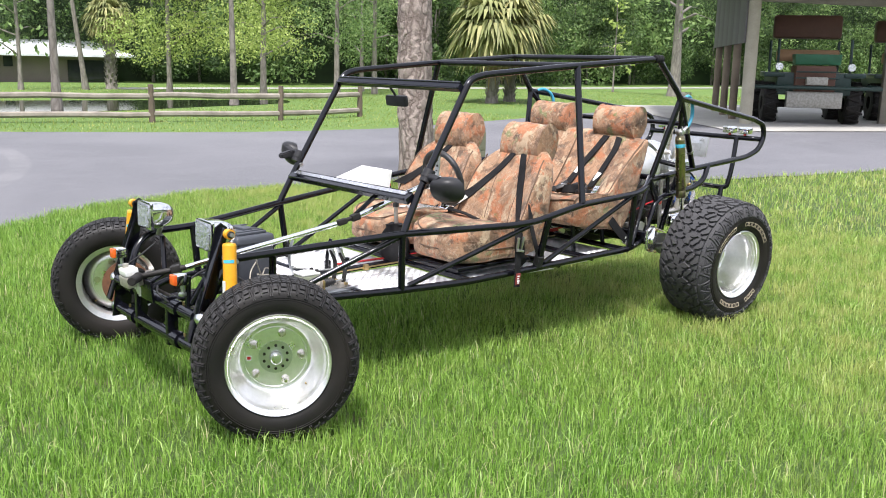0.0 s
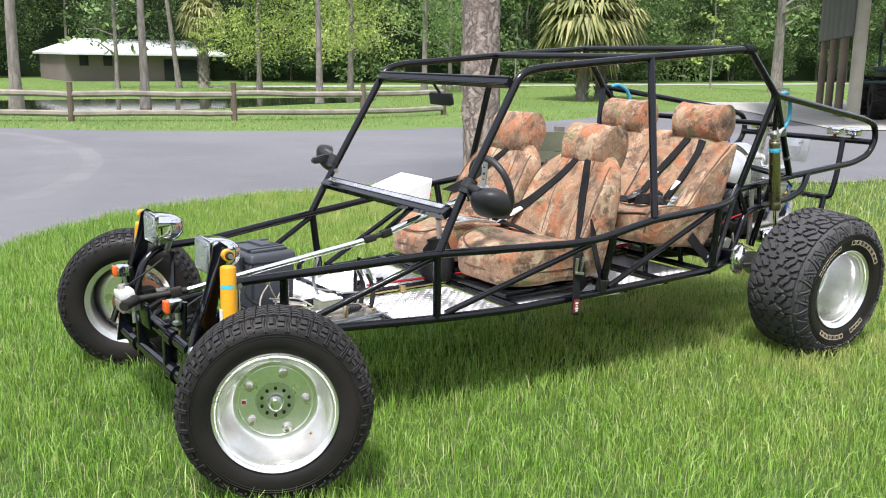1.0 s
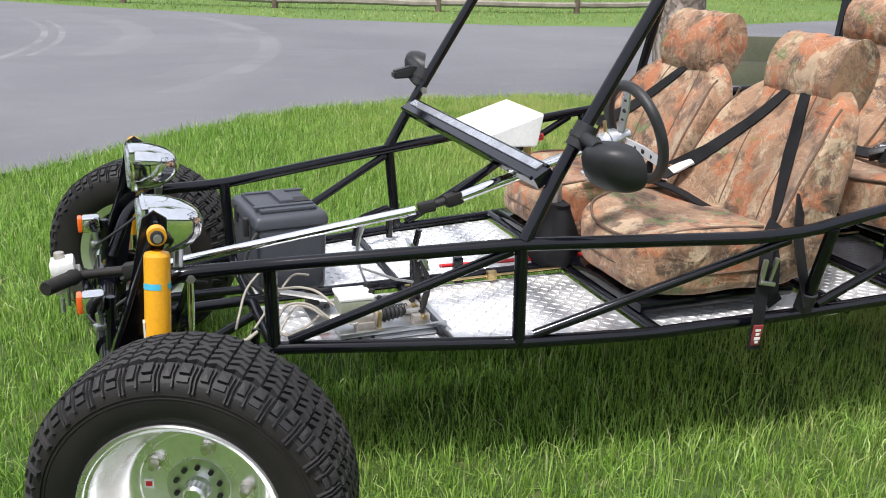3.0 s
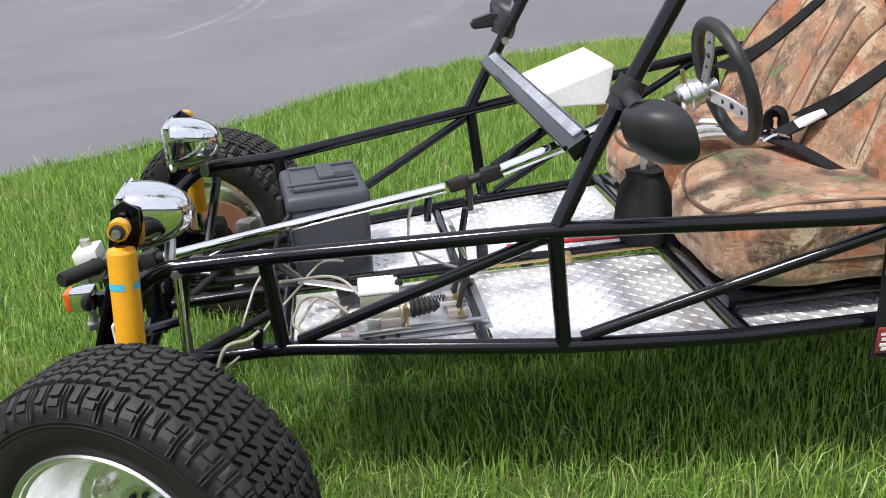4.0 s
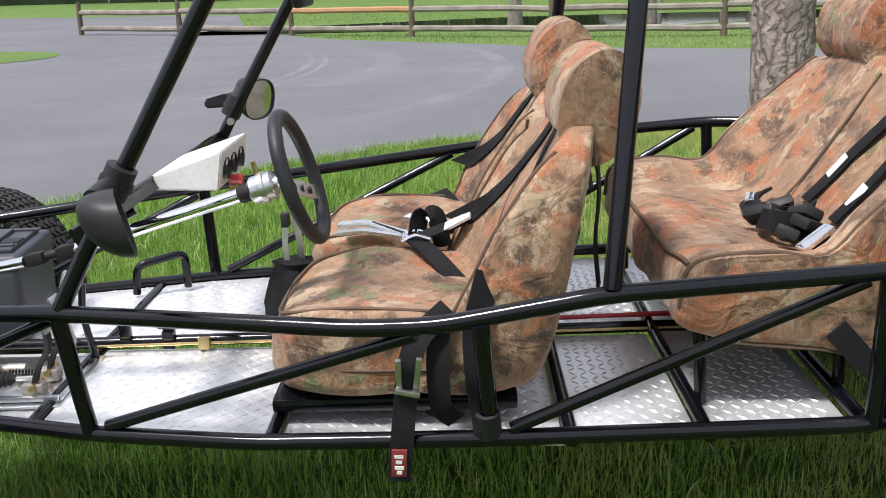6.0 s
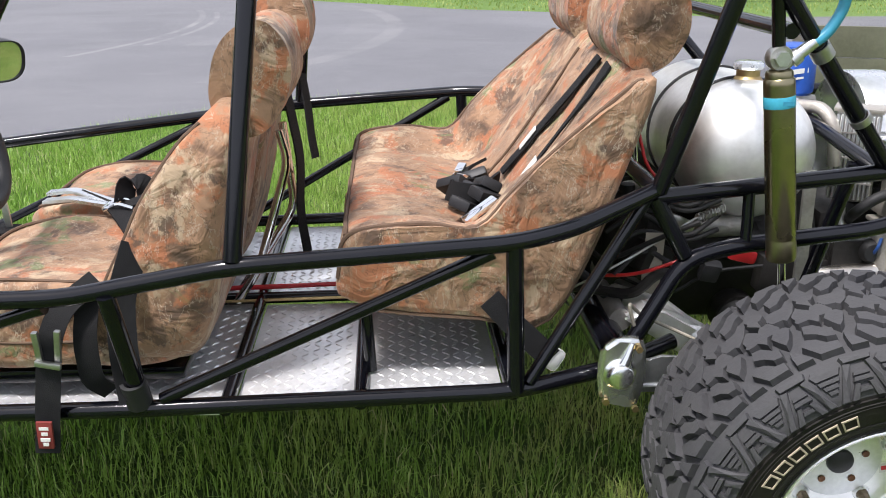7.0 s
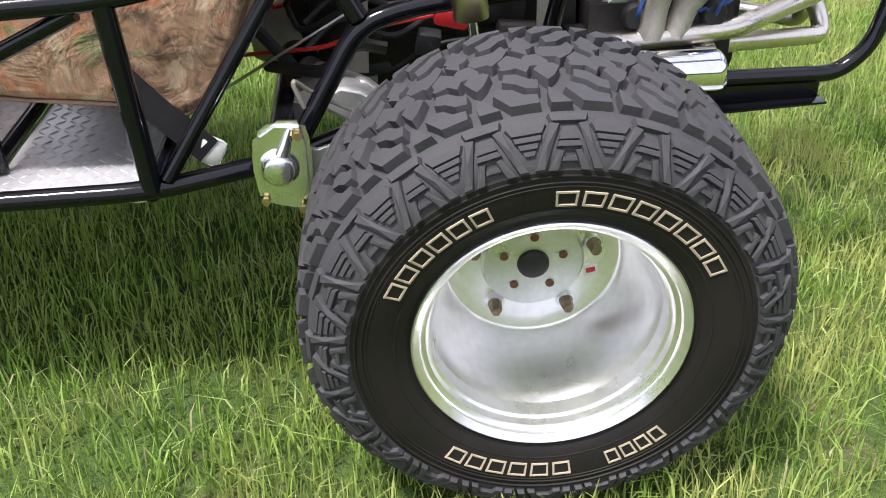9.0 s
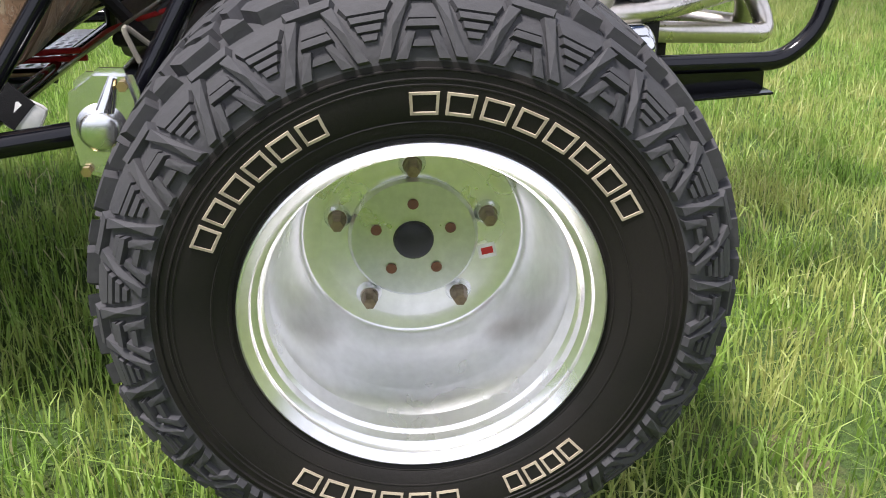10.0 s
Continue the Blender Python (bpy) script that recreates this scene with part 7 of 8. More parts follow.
# thin black plate painted in place of the lid recess's shade
part("recess_shade", box((0.06, 0.05, 0.004), (0.42, 0.12, 0.702), (0, 0, 6), 0.001), "hose", bat)
for y in (0.065, 0.225):
    part("lid_strap", box((0.18, 0.018, 0.006), (0.365, y, 0.703), (0, 0, 6), 0.002), "battery", bat)
    part("clip", box((0.014, 0.026, 0.055), (0.252, y - 0.01, 0.648), (0, 0, 6), 0.004), "plastic", bat)
part("battery_cable", tube([(0.30, 0.02, 0.66), (0.25, -0.02, 0.62), (0.22, -0.04, 0.53), (0.30, -0.06, 0.47), (0.5, -0.03, 0.465)], 0.006, 8, 0.04), "hose", bat)

# pedals and cylinders
ped = part("pedal_plate", box((0.35, 0.295, 0.005), (0.555, -0.238, 0.447), (0, 0, 0), 0.001), "brushed", buggy, "pedal assembly bolted on aluminium plates")
part("upper_plate", box((0.30, 0.24, 0.005), (0.572, -0.245, 0.4535), (0, 0, 1.5), 0.001), "brushed", ped)
part("plate_edge", box((0.30, 0.012, 0.012), (0.572, -0.367, 0.461), (0, 0, 1.5), 0.002), "brushed", ped)
for x in (0.405, 0.44, 0.475, 0.51):
    part("plate_screw", lathe([(0, 0.004), (0.005, 0.003), (0.006, 0)], 8, matrix=pose(x, -0.376, 0.4495, 90)), "dark_metal", ped)
for x, y in ((0.715, -0.36), (0.712, -0.15), (0.60, -0.13), (0.44, -0.15)):
    part("plate_bolt", lathe([(0, 0.010), (0.007, 0.009), (0.009, 0)], 6, matrix=pose(x, y, 0.456, 90)), "dark_metal", ped)
res = part("reservoir", box((0.088, 0.092, 0.042), (0.478, -0.296, 0.522), (0, 0, -2), 0.006), "res_green", ped, "grey-green brake fluid reservoir")
for k, yy in enumerate((-0.272, -0.320)):
    part("reservoir_lid", box((0.094, 0.045, 0.009), (0.478, yy, 0.547), (0, 0, -2), 0.003), "white", res, "white reservoir lid")
    part("lid_screw", lathe([(0, 0.012), (0.008, 0.011), (0.010, 0.0)], 10, matrix=pose(0.525, yy + 0.01, 0.549, 90)), "dark_metal", res)
cyl = part("master_cylinder", lathe([(0, 0), (0.014, 0.0), (0.016, 0.006), (0.016, 0.05), (0.019, 0.054), (0.019, 0.115), (0.031, 0.118), (0.031, 0.128), (0.017, 0.130), (0.017, 0.14)], 20, matrix=along((0.405, -0.328, 0.492), (0.56, -0.330, 0.494))), "alloy", ped, "cast master cylinder")
part("cylinder_foot", box((0.05, 0.05, 0.03), (0.50, -0.328, 0.468), (0, 0, 0), 0.006), "alloy", cyl)
part("flange", box((0.010, 0.075, 0.05), (0.533, -0.328, 0.490), (0, 0, 0), 0.004), "brass", cyl)
part("bellows", lathe([(0.0, 0.0)] + [(0.020 - 0.0009 * k + 0.0045 * (k % 2), 0.004 + 0.006 * k) for k in range(11)] + [(0.006, 0.072), (0.0, 0.072)], 20, matrix=along((0.543, -0.330, 0.494), (0.64, -0.333, 0.497))), "hose", cyl, "black rubber bellows")
part("push_rod", tube([(0.61, -0.332, 0.496), (0.655, -0.333, 0.498)], 0.005, 8), "steel", cyl)
for k, yy in enumerate((-0.333, -0.250)):
    br = part("pedal_bracket", box((0.05, 0.035, 0.030), (0.655, yy, 0.472), (0, 0, 0), 0.006), "alloy", ped)
    part("pivot_bolt", tube([(0.66, yy - 0.03, 0.482), (0.66, yy + 0.03, 0.482)], 0.0075, 10), "brass", br)
    part("pedal_arm", strip(fillet([(0.655, yy, 0.475), (0.668, yy, 0.52), (0.69, yy + 0.03, 0.56), (0.675, yy + 0.05, 0.62)], 0.03), 0.022, 0.009, (0, 1, 0)), "dark_metal", ped, "dark curved pedal arm")
    part("pedal_pad", box((0.010, 0.050, 0.062), (0.676, yy + 0.05, 0.622), (0, -22, 0), 0.004), "brushed", ped)
part("second_cylinder", tube([(0.50, -0.245, 0.482), (0.60, -0.247, 0.484)], 0.014, 14), "alloy", ped)
part("return_spring", tube([(0.57 + 0.0011 * k, -0.275 + 0.007 * math.cos(k * 0.9), 0.487 + 0.007 * math.sin(k * 0.9)) for k in range(60)], 0.0015, 6), "dark_metal", ped)
part("throttle_arm", strip(fillet([(0.60, 0.02, 0.455), (0.575, 0.03, 0.53), (0.585, 0.03, 0.60), (0.60, 0.03, 0.64)], 0.03), 0.020, 0.006, (0, 1, 0)), "galvanised", ped, "bright throttle lever")
part("throttle_link", tube([(0.59, 0.02, 0.50), (0.66, -0.10, 0.50), (0.70, -0.20, 0.52)], 0.004, 8), "steel", ped)
part("support_leg", tube([(0.71, -0.11, 0.45), (0.70, -0.13, 0.58), (0.715, -0.14, 0.66)], 0.009, 10, 0.03), "black_paint", ped)
part("valve_block", box((0.035, 0.03, 0.05), (0.395, -0.165, 0.50), (0, 0, 10), 0.005), "dark_metal", ped)
part("line_fitting", tube([(0.29, -0.185, 0.535), (0.36, -0.18, 0.515), (0.43, -0.20, 0.50)], 0.008, 8, 0.02), "steel", ped)
hose_runs = (
    [(0.405, -0.328, 0.497), (0.36, -0.30, 0.535), (0.30, -0.27, 0.53), (0.265, -0.29, 0.47), (0.30, -0.31, 0.452), (0.36, -0.285, 0.465), (0.40, -0.25, 0.48)],
    [(0.405, -0.32, 0.488), (0.37, -0.27, 0.51), (0.33, -0.25, 0.515), (0.275, -0.30, 0.46), (0.31, -0.33, 0.452), (0.40, -0.335, 0.46)],
    [(0.44, -0.26, 0.50), (0.40, -0.20, 0.53), (0.36, -0.16, 0.53), (0.30, -0.19, 0.54), (0.25, -0.24, 0.56)],
)
for pts in hose_runs:
    part("brake_hose", tube(pts, 0.0036, 8, 0.05), "cable", ped, "pale braided brake hose")
for pts in ([(0.30, -0.185, 0.54), (0.26, -0.22, 0.60), (0.22, -0.28, 0.66)], [(0.30, -0.19, 0.53), (0.24, -0.27, 0.50), (0.18, -0.33, 0.45), (0.12, -0.42, 0.44)], [(0.31, -0.18, 0.54), (0.35, -0.13, 0.56), (0.40, -0.10, 0.54)], [(0.26, -0.22, 0.62), (0.20, -0.26, 0.58), (0.16, -0.34, 0.50)]):
    part("wire", tube(pts, 0.0032, 6, 0.04), "cable", ped)
part("red_joint", tube([(0.385, -0.30, 0.465), (0.41, -0.30, 0.465)], 0.006, 8), "red", ped)
for k, (x, w) in enumerate(((0.765, 0.05), (0.88, 0.06))):
    part("floor_bracket", box((0.03, 0.018, 0.075), (x, -0.035 + 0.0 * w, 0.49), (0, 0, 0), 0.003), "black_paint", ped)
part("footrest", tube([(0.66, 0.36, 0.46), (0.67, 0.36, 0.55), (0.80, 0.42, 0.57), (0.80, 0.42, 0.46)], 0.012, 10, 0.03), "black_paint", buggy)
lines = part("brake_line", tube([(0.70, -0.065, 0.463), (2.44, -0.065, 0.49)], 0.004, 8), "brass", buggy)
part("red_cable", tube([(0.84, -0.0, 0.49), (1.3, -0.01, 0.485), (1.9, -0.02, 0.50), (2.5, -0.05, 0.53)], 0.006, 8), "red", lines, "red insulated cable")
part("red_cable", tube([(0.84, 0.015, 0.485), (1.3, 0.01, 0.48), (1.9, 0.01, 0.49), (2.5, -0.02, 0.51)], 0.006, 8), "red", lines, "red insulated cable")
part("line_joint", box((0.03, 0.02, 0.03), (0.98, -0.07, 0.47), (0, 0, 0), 0.004), "brass", lines)
part("floor_tab", box((0.03, 0.004, 0.06), (0.88, -0.05, 0.465), (0, 0, 0), 0.001), "black_paint", lines)
boot = lathe([(0.062, 0.0), (0.082, 0.04), (0.080, 0.10), (0.066, 0.15), (0.050, 0.185), (0.052, 0.20), (0.030, 0.205), (0, 0.20)], 28, matrix=pose(1.215, -0.01, 0.468, 90))
for v in boot.verts:
    v.co += 0.012 * noise.noise_vector(v.co * 22)
part("shift_boot", boot, "webbing", buggy, "black fabric gear lever bag")
lever = part("gear_lever", strip([(1.205, -0.035, 0.64), (1.200, -0.03, 0.72), (1.205, -0.02, 0.80)], 0.014, 0.006, (1, 0, 0)), "galvanised", buggy, "bright flat gear lever")
part("lever_arm", strip([(1.236, 0.0, 0.64), (1.232, 0.0, 0.72), (1.222, -0.01, 0.815)], 0.016, 0.006, (1, 0, 0)), "galvanised", lever)
part("lever_grip", box((0.020, 0.03, 0.036), (1.205, -0.028, 0.782), (0, 0, 0), 0.004), "hose", lever)
# front steering damper strut beside the near wheel
rod = part("strut_rod", tube([(0.052, -0.40, 0.668), (0.040, -0.43, 0.36)], 0.0085, 12), "chrome", buggy, "bright threaded suspension rod")
part("rod_end", lathe([(0, -0.016), (0.013, -0.014), (0.016, 0), (0.013, 0.014), (0, 0.016)], 16, matrix=pose(0.052, -0.40, 0.676)), "steel", rod)
part("rod_bolt", bolt((0.052, -0.41, 0.676), 0.010, 0.014), "steel", rod)
part("hose_bracket", box((0.022, 0.012, 0.05), (0.20, -0.395, 0.495), (0, 8, 0), 0.003), "black_paint", rod)
part("hose", tube([(0.205, -0.40, 0.515), (0.18, -0.41, 0.50), (0.13, -0.42, 0.50), (0.105, -0.43, 0.45), (0.10, -0.45, 0.34)], 0.0045, 8, 0.04), "cable", buggy, "pale brake hose")

# ---- rear suspension and engine ----
def sweep_profile(pts, r_list, seg=16):
    """A tube whose radius changes from point to point."""
    bm = tube(pts, 1.0, seg)
    bm.verts.ensure_lookup_table()
    pv = [Vector(p) for p in pts]
    for i, r in enumerate(r_list):
        for v in bm.verts[i * seg:(i + 1) * seg]:
            v.co = pv[i] + (v.co - pv[i]) * r
    return bm


for s in (-1, 1):
    y0, y1 = 0.605 * s, 0.628 * s
    cap = part("torsion_cap", prism([(2.617, 0.585), (2.650, 0.608), (2.700, 0.605), (2.710, 0.565), (2.710, 0.50), (2.694, 0.446), (2.66, 0.450), (2.618, 0.465), (2.610, 0.53)], y0, y1, 0.009), "polished", buggy, "chrome torsion bar cover")
    turn = 0 if s < 0 else 180
    part("cap_boss", lathe([(0, -0.024), (0.020, -0.0235), (0.025, -0.020), (0.0275, -0.012), (0.029, -0.004), (0.034, 0), (0, 0)], 28, matrix=pose(2.655, y1, 0.528, 0, 0, turn)), "polished", cap)
    part("cap_rib", sweep_profile([(2.660, y1 + 0.004 * s, 0.545), (2.669, y1 + 0.003 * s, 0.57), (2.678, y1, 0.596)], [0.014, 0.010, 0.006], 12), "chrome", cap)
    for dx, dz in ((2.628, 0.470), (2.690, 0.452), (2.690, 0.585)):
        part("cap_bolt", bolt((dx, y1 + 0.002 * s, dz), 0.0075, 0.009 if s < 0 else -0.009), "brass", cap)
    part("spring_plate", prism([(2.69, 0.556), (2.72, 0.548), (2.745, 0.556), (2.80, 0.552), (3.06, 0.47), (3.06, 0.36), (2.80, 0.47), (2.69, 0.474)], 0.598 * s, 0.606 * s, 0.002), "galvanised", buggy, "galvanised spring plate")
    part("spring_plate_rib", tube([(2.70, 0.609 * s, 0.490), (2.80, 0.609 * s, 0.487), (2.98, 0.609 * s, 0.43)], 0.004, 8), "galvanised", buggy)
    arm = part("trailing_arm", prism([(2.70, 0.575), (2.76, 0.605), (2.80, 0.595), (3.04, 0.455), (3.04, 0.36), (2.86, 0.47)], 0.40 * s, 0.46 * s, 0.010), "satin", buggy, "bare aluminium trailing arm")
    part("arm_rib", tube([(2.72, 0.28 * s, 0.565), (2.80, 0.40 * s, 0.575), (3.0, 0.52 * s, 0.44)], 0.024, 12), "satin", arm)
    part("pivot", tube([(2.70, 0.22 * s, 0.555), (2.70, 0.44 * s, 0.565)], 0.026, 14), "cast", arm)
    part("drive_shaft", tube([(3.05, 0.18 * s, 0.46), (3.07, 0.60 * s, 0.395)], 0.022, 12), "dark_metal", buggy)
    part("brake_line", tube([(2.70, 0.55 * s, 0.60), (2.68, 0.56 * s, 0.66), (2.72, 0.52 * s, 0.61), (2.80, 0.53 * s, 0.575), (2.88, 0.55 * s, 0.54)], 0.004, 8, 0.03), "cable", arm)
    a, b = Vector((2.935, 0.575 * s, 1.13)), Vector((2.981, 0.582 * s, 0.752))
    d = b - a
    L = d.length
    ls = part("long_shock", lathe([(0, 0.0), (0.018, 0.0), (0.024, 0.003), (0.026, 0.008), (0.026, 0.016), (0.0292, 0.020), (0.0295, 0.03), (0.0295, L - 0.05), (0.0285, L - 0.047), (0.0285, L - 0.043), (0.0295, L - 0.04), (0.0295, L - 0.006), (0.028, L), (0, L)], 32, matrix=along(a, b)), "olive", buggy, "long olive-gold shock absorber")
    part("band", lathe([(0.0296, 0.050), (0.0300, 0.051), (0.0300, 0.071), (0.0296, 0.072)], 32, matrix=along(a, b)), "bandblue", ls, "light blue label band")
    part("band_mark", box((0.0008, 0.022, 0.008), tuple(a + d * 0.16 + Vector((0.006, -0.0298, 0))), (0, 0, 90)), "hoseblue", ls)
    part("rod", tube([b, b + d * 0.75], 0.0085, 12), "chrome", ls)
    part("eye", lathe([(0.011, -0.013), (0.022, -0.014), (0.024, -0.01), (0.024, 0.01), (0.022, 0.014), (0.011, 0.013)], 24, matrix=pose(*(a - d * 0.055)), closed=True), "steel", ls)
    part("eye_bolt", bolt(tuple(a - d * 0.055 + Vector((0, -0.012, 0))), 0.015, 0.012), "galvanised", ls)
    part("eye_pin", tube([a - d * 0.055 + Vector((-0.0, -0.012, 0)), a - d * 0.055 + Vector((0, 0.03, 0))], 0.011, 10), "steel", ls)
    part("mount_rod", tube([a - d * 0.10, (2.90, 0.60 * s, 1.33)], 0.0125, 10), "black_paint", ls)
    part("hose", tube([a + Vector((0.05, 0, 0.04)), a + Vector((0.085, 0, 0.065)), (3.05, 0.575 * s, 1.25), (3.03, 0.58 * s, 1.33), (2.96, 0.60 * s, 1.37), (2.90, 0.61 * s, 1.35)], 0.011, 12, 0.06), "hoseblue", ls, "light blue hydraulic hose")
    part("hose_fitting", sweep_profile([a + Vector((0.012, 0, 0.006)), a + Vector((0.02, 0, 0.014)), a + Vector((0.021, 0, 0.015)), a + Vector((0.034, 0, 0.027)), a + Vector((0.035, 0, 0.028)), a + Vector((0.062, 0, 0.05))], [0.009, 0.009, 0.0155, 0.0155, 0.012, 0.012], 12), "galvanised", ls)

# tank
tank_prof = [(0, -0.322), (0.04, -0.320), (0.075, -0.312), (0.105, -0.297), (0.13, -0.276), (0.148, -0.25), (0.1575, -0.225), (0.1625, -0.20), (0.1645, -0.18), (0.1648, -0.176), (0.1635, -0.172), (0.1635, 0.20), (0.155, 0.24), (0.12, 0.285), (0.06, 0.312), (0, 0.318)]
tank = part("fuel_tank", lathe(tank_prof, 64, matrix=pose(3.035, 0.0, 0.885)), "satin", buggy, "round spun aluminium fuel tank")
for y in (-0.135, 0.045):
    part("tank_strap", lathe([(0.163, -0.005), (0.1685, -0.005), (0.1695, 0.0), (0.1685, 0.005), (0.163, 0.005)], 64, matrix=pose(3.035, y, 0.885)), "hose", tank, "black rubber-covered strap")
part("filler_neck", lathe([(0.036, 0.0), (0.032, 0.006), (0.0275, 0.010), (0.0275, 0.028)], 24, matrix=pose(3.045, -0.145, 1.044, 90)), "brass", tank)
part("filler_cap", lathe([(0.0, 0.018), (0.030, 0.018), (0.036, 0.014), (0.038, 0.006), (0.034, 0.0), (0, 0)], 8, matrix=pose(3.045, -0.145, 1.070, 90)), "polished", tank, "metal filler cap")

# gearbox and the dark clutter round it
gb = part("gearbox", pillow((0.62, 0.34, 0.30), 4, 8, lambda c: (2.95 + c.x, c.y * (0.7 + 0.5 * c.x), 0.56 + c.z)), "dark_metal", buggy, "dark oily gearbox")
part("bell_housing", lathe([(0.08, -0.08), (0.12, -0.06), (0.17, 0.0), (0.18, 0.05), (0.0, 0.05)], 32, matrix=pose(3.20, 0, 0.60, 0, 0, -90)), "dark_metal", gb)
part("nose_cone", lathe([(0, -0.10), (0.05, -0.09), (0.075, -0.03), (0.08, 0.04), (0.09, 0.05), (0.09, 0.07)], 24, matrix=pose(2.66, 0, 0.56, 0, 0, -90)), "cast", gb)
part("starter", tube([(2.90, -0.20, 0.66), (3.08, -0.20, 0.665)], 0.045, 18), "dark_metal", gb)
part("solenoid", tube([(2.92, -0.25, 0.715), (3.03, -0.25, 0.72)], 0.026, 14), "cast", gb)
part("drive_flange", tube([(3.05, -0.17, 0.47), (3.05, -0.23, 0.47)], 0.058, 20), "dark_metal", gb)
part("boot", lathe([(0.055 - 0.006 * (k % 2) - 0.002 * k, 0.011 * k) for k in range(9)], 18, matrix=pose(3.05, -0.23, 0.465, 0, 0, 180)), "hose", gb)
part("torsion_tube", tube([(2.665, -0.60, 0.53), (2.665, 0.60, 0.53)], 0.04, 20), "black_paint", buggy, "black torsion bar tube")
for p, size, turn, mat in (((2.80, -0.30, 0.66), (0.09, 0.05, 0.07), (10, 20, 30), "dark_metal"), ((2.78, -0.12, 0.74), (0.10, 0.06, 0.05), (0, 10, 20), "dark_metal"), ((2.84, 0.10, 0.70), (0.12, 0.07, 0.08), (10, 0, 10), "cast"), ((2.87, -0.28, 0.735), (0.07, 0.02, 0.03), (0, 25, 15), "steel"), ((2.93, -0.33, 0.635), (0.045, 0.03, 0.05), (20, 10, 0), "plastic"), ((3.12, -0.26, 0.60), (0.10, 0.05, 0.09), (0, 5, 0), "dark_metal"), ((2.79, -0.22, 0.545), (0.06, 0.10, 0.03), (5, 0, 20), "cast")):
    part("linkage", box(size, p, turn, 0.008), mat, gb)
part("tag_plate", box((0.045, 0.004, 0.15), (2.795, -0.33, 0.655), (0, 2, 0), 0.002), "cable", gb, "beige card tag")
part("coil_spring", tube([(2.90 + 0.0009 * k, -0.30 + 0.011 * math.cos(k * 0.8), 0.752 + 0.00035 * k + 0.011 * math.sin(k * 0.8)) for k in range(72)], 0.0022, 6), "steel", gb)
part("red_terminal", box((0.062, 0.03, 0.03), (2.965, -0.42, 0.705), (0, 14, 0), 0.009), "red", gb, "red rubber terminal cover")
part("terminal_post", box((0.03, 0.02, 0.02), (2.945, -0.42, 0.728), (0, 14, 0), 0.004), "galvanised", gb)
rnd = random.Random(31)
lead_mats = ["hose", "hose", "hose", "red", "dark_metal", "hose", "hose", "hose", "dark_metal", "hose", "hose", "hose", "hose", "hose"]
for k, mat in enumerate(lead_mats):
    p = [(rnd.uniform(2.60, 2.72), rnd.uniform(-0.32, 0.2), rnd.uniform(0.56, 0.80))]
    for j in range(3):
        q = p[-1]
        p.append((q[0] + rnd.uniform(0.03, 0.13), min(0.25, max(-0.40, q[1] + rnd.uniform(-0.13, 0.13))), min(0.82, max(0.56, q[2] + rnd.uniform(-0.10, 0.09)))))
    part("engine_lead", tube(p, rnd.choice((0.004, 0.006, 0.009, 0.012)), 8, 0.05), mat, gb)
part("red_cable", tube([(2.50, -0.05, 0.53), (2.60, -0.25, 0.60), (2.74, -0.40, 0.655), (2.83, -0.43, 0.70), (2.95, -0.42, 0.715)], 0.0042, 8, 0.06), "red", gb, "red battery cable")
part("red_cable", tube([(2.78, -0.20, 0.93), (2.795, -0.22, 0.86), (2.83, -0.24, 0.82)], 0.004, 8, 0.03), "red", gb, "red battery cable")
part("breather_bottle", lathe([(0, 0), (0.05, 0.0), (0.055, 0.01), (0.055, 0.15), (0.04, 0.18), (0.018, 0.19), (0.018, 0.21), (0, 0.21)], 20, matrix=pose(2.76, -0.20, 0.60, 90)), "dark_metal", gb)
for k in range(5):
    z = 0.64 + 0.035 * k
    part("engine_lead", tube([(2.70, -0.36 + 0.05 * k, z), (2.77, -0.33 + 0.03 * k, z + 0.06), (2.86, -0.34, z + 0.03 * (k % 2)), (2.95, -0.30, z + 0.05)], 0.006, 8, 0.05), "hose", gb)
part("control_cable", tube([(2.52, -0.30, 0.54), (2.72, -0.36, 0.67), (2.92, -0.30, 0.77), (3.10, -0.22, 0.80)], 0.003, 8, 0.1), "steel", gb)
part("upright", strip([(3.16, -0.30, 0.50), (3.155, -0.30, 0.86)], 0.028, 0.010, (1, 0, 0)), "cast", gb)
part("support_tube", tube([(3.20, -0.40, 0.90), (3.13, -0.34, 0.50)], 0.0165, 12), "black_paint", part_cage)

# engine
eng = part("engine", box((0.36, 0.30, 0.24), (3.44, 0.0, 0.60), (0, 0, 0), 0.03), "dark_metal", buggy, "air-cooled rear engine with chrome fittings")


def oval(profile, rx, ry, m, ripple=0.0, seg=64):
    bm = lathe(profile, seg)
    for v in bm.verts:
        a, r = math.atan2(v.co.z, v.co.x), math.hypot(v.co.x, v.co.z)
        q = (abs(math.cos(a)) ** 2.6 + abs(math.sin(a)) ** 2.6) ** (-1 / 2.6)
        rip = q * (1 + ripple * (-1) ** round(a * seg / (2 * math.pi)))
        v.co = Vector((rx * r * rip * math.cos(a), ry * r * rip * math.sin(a), v.co.y))
    bmesh.ops.transform(bm, matrix=m, verts=bm.verts)
    return bm


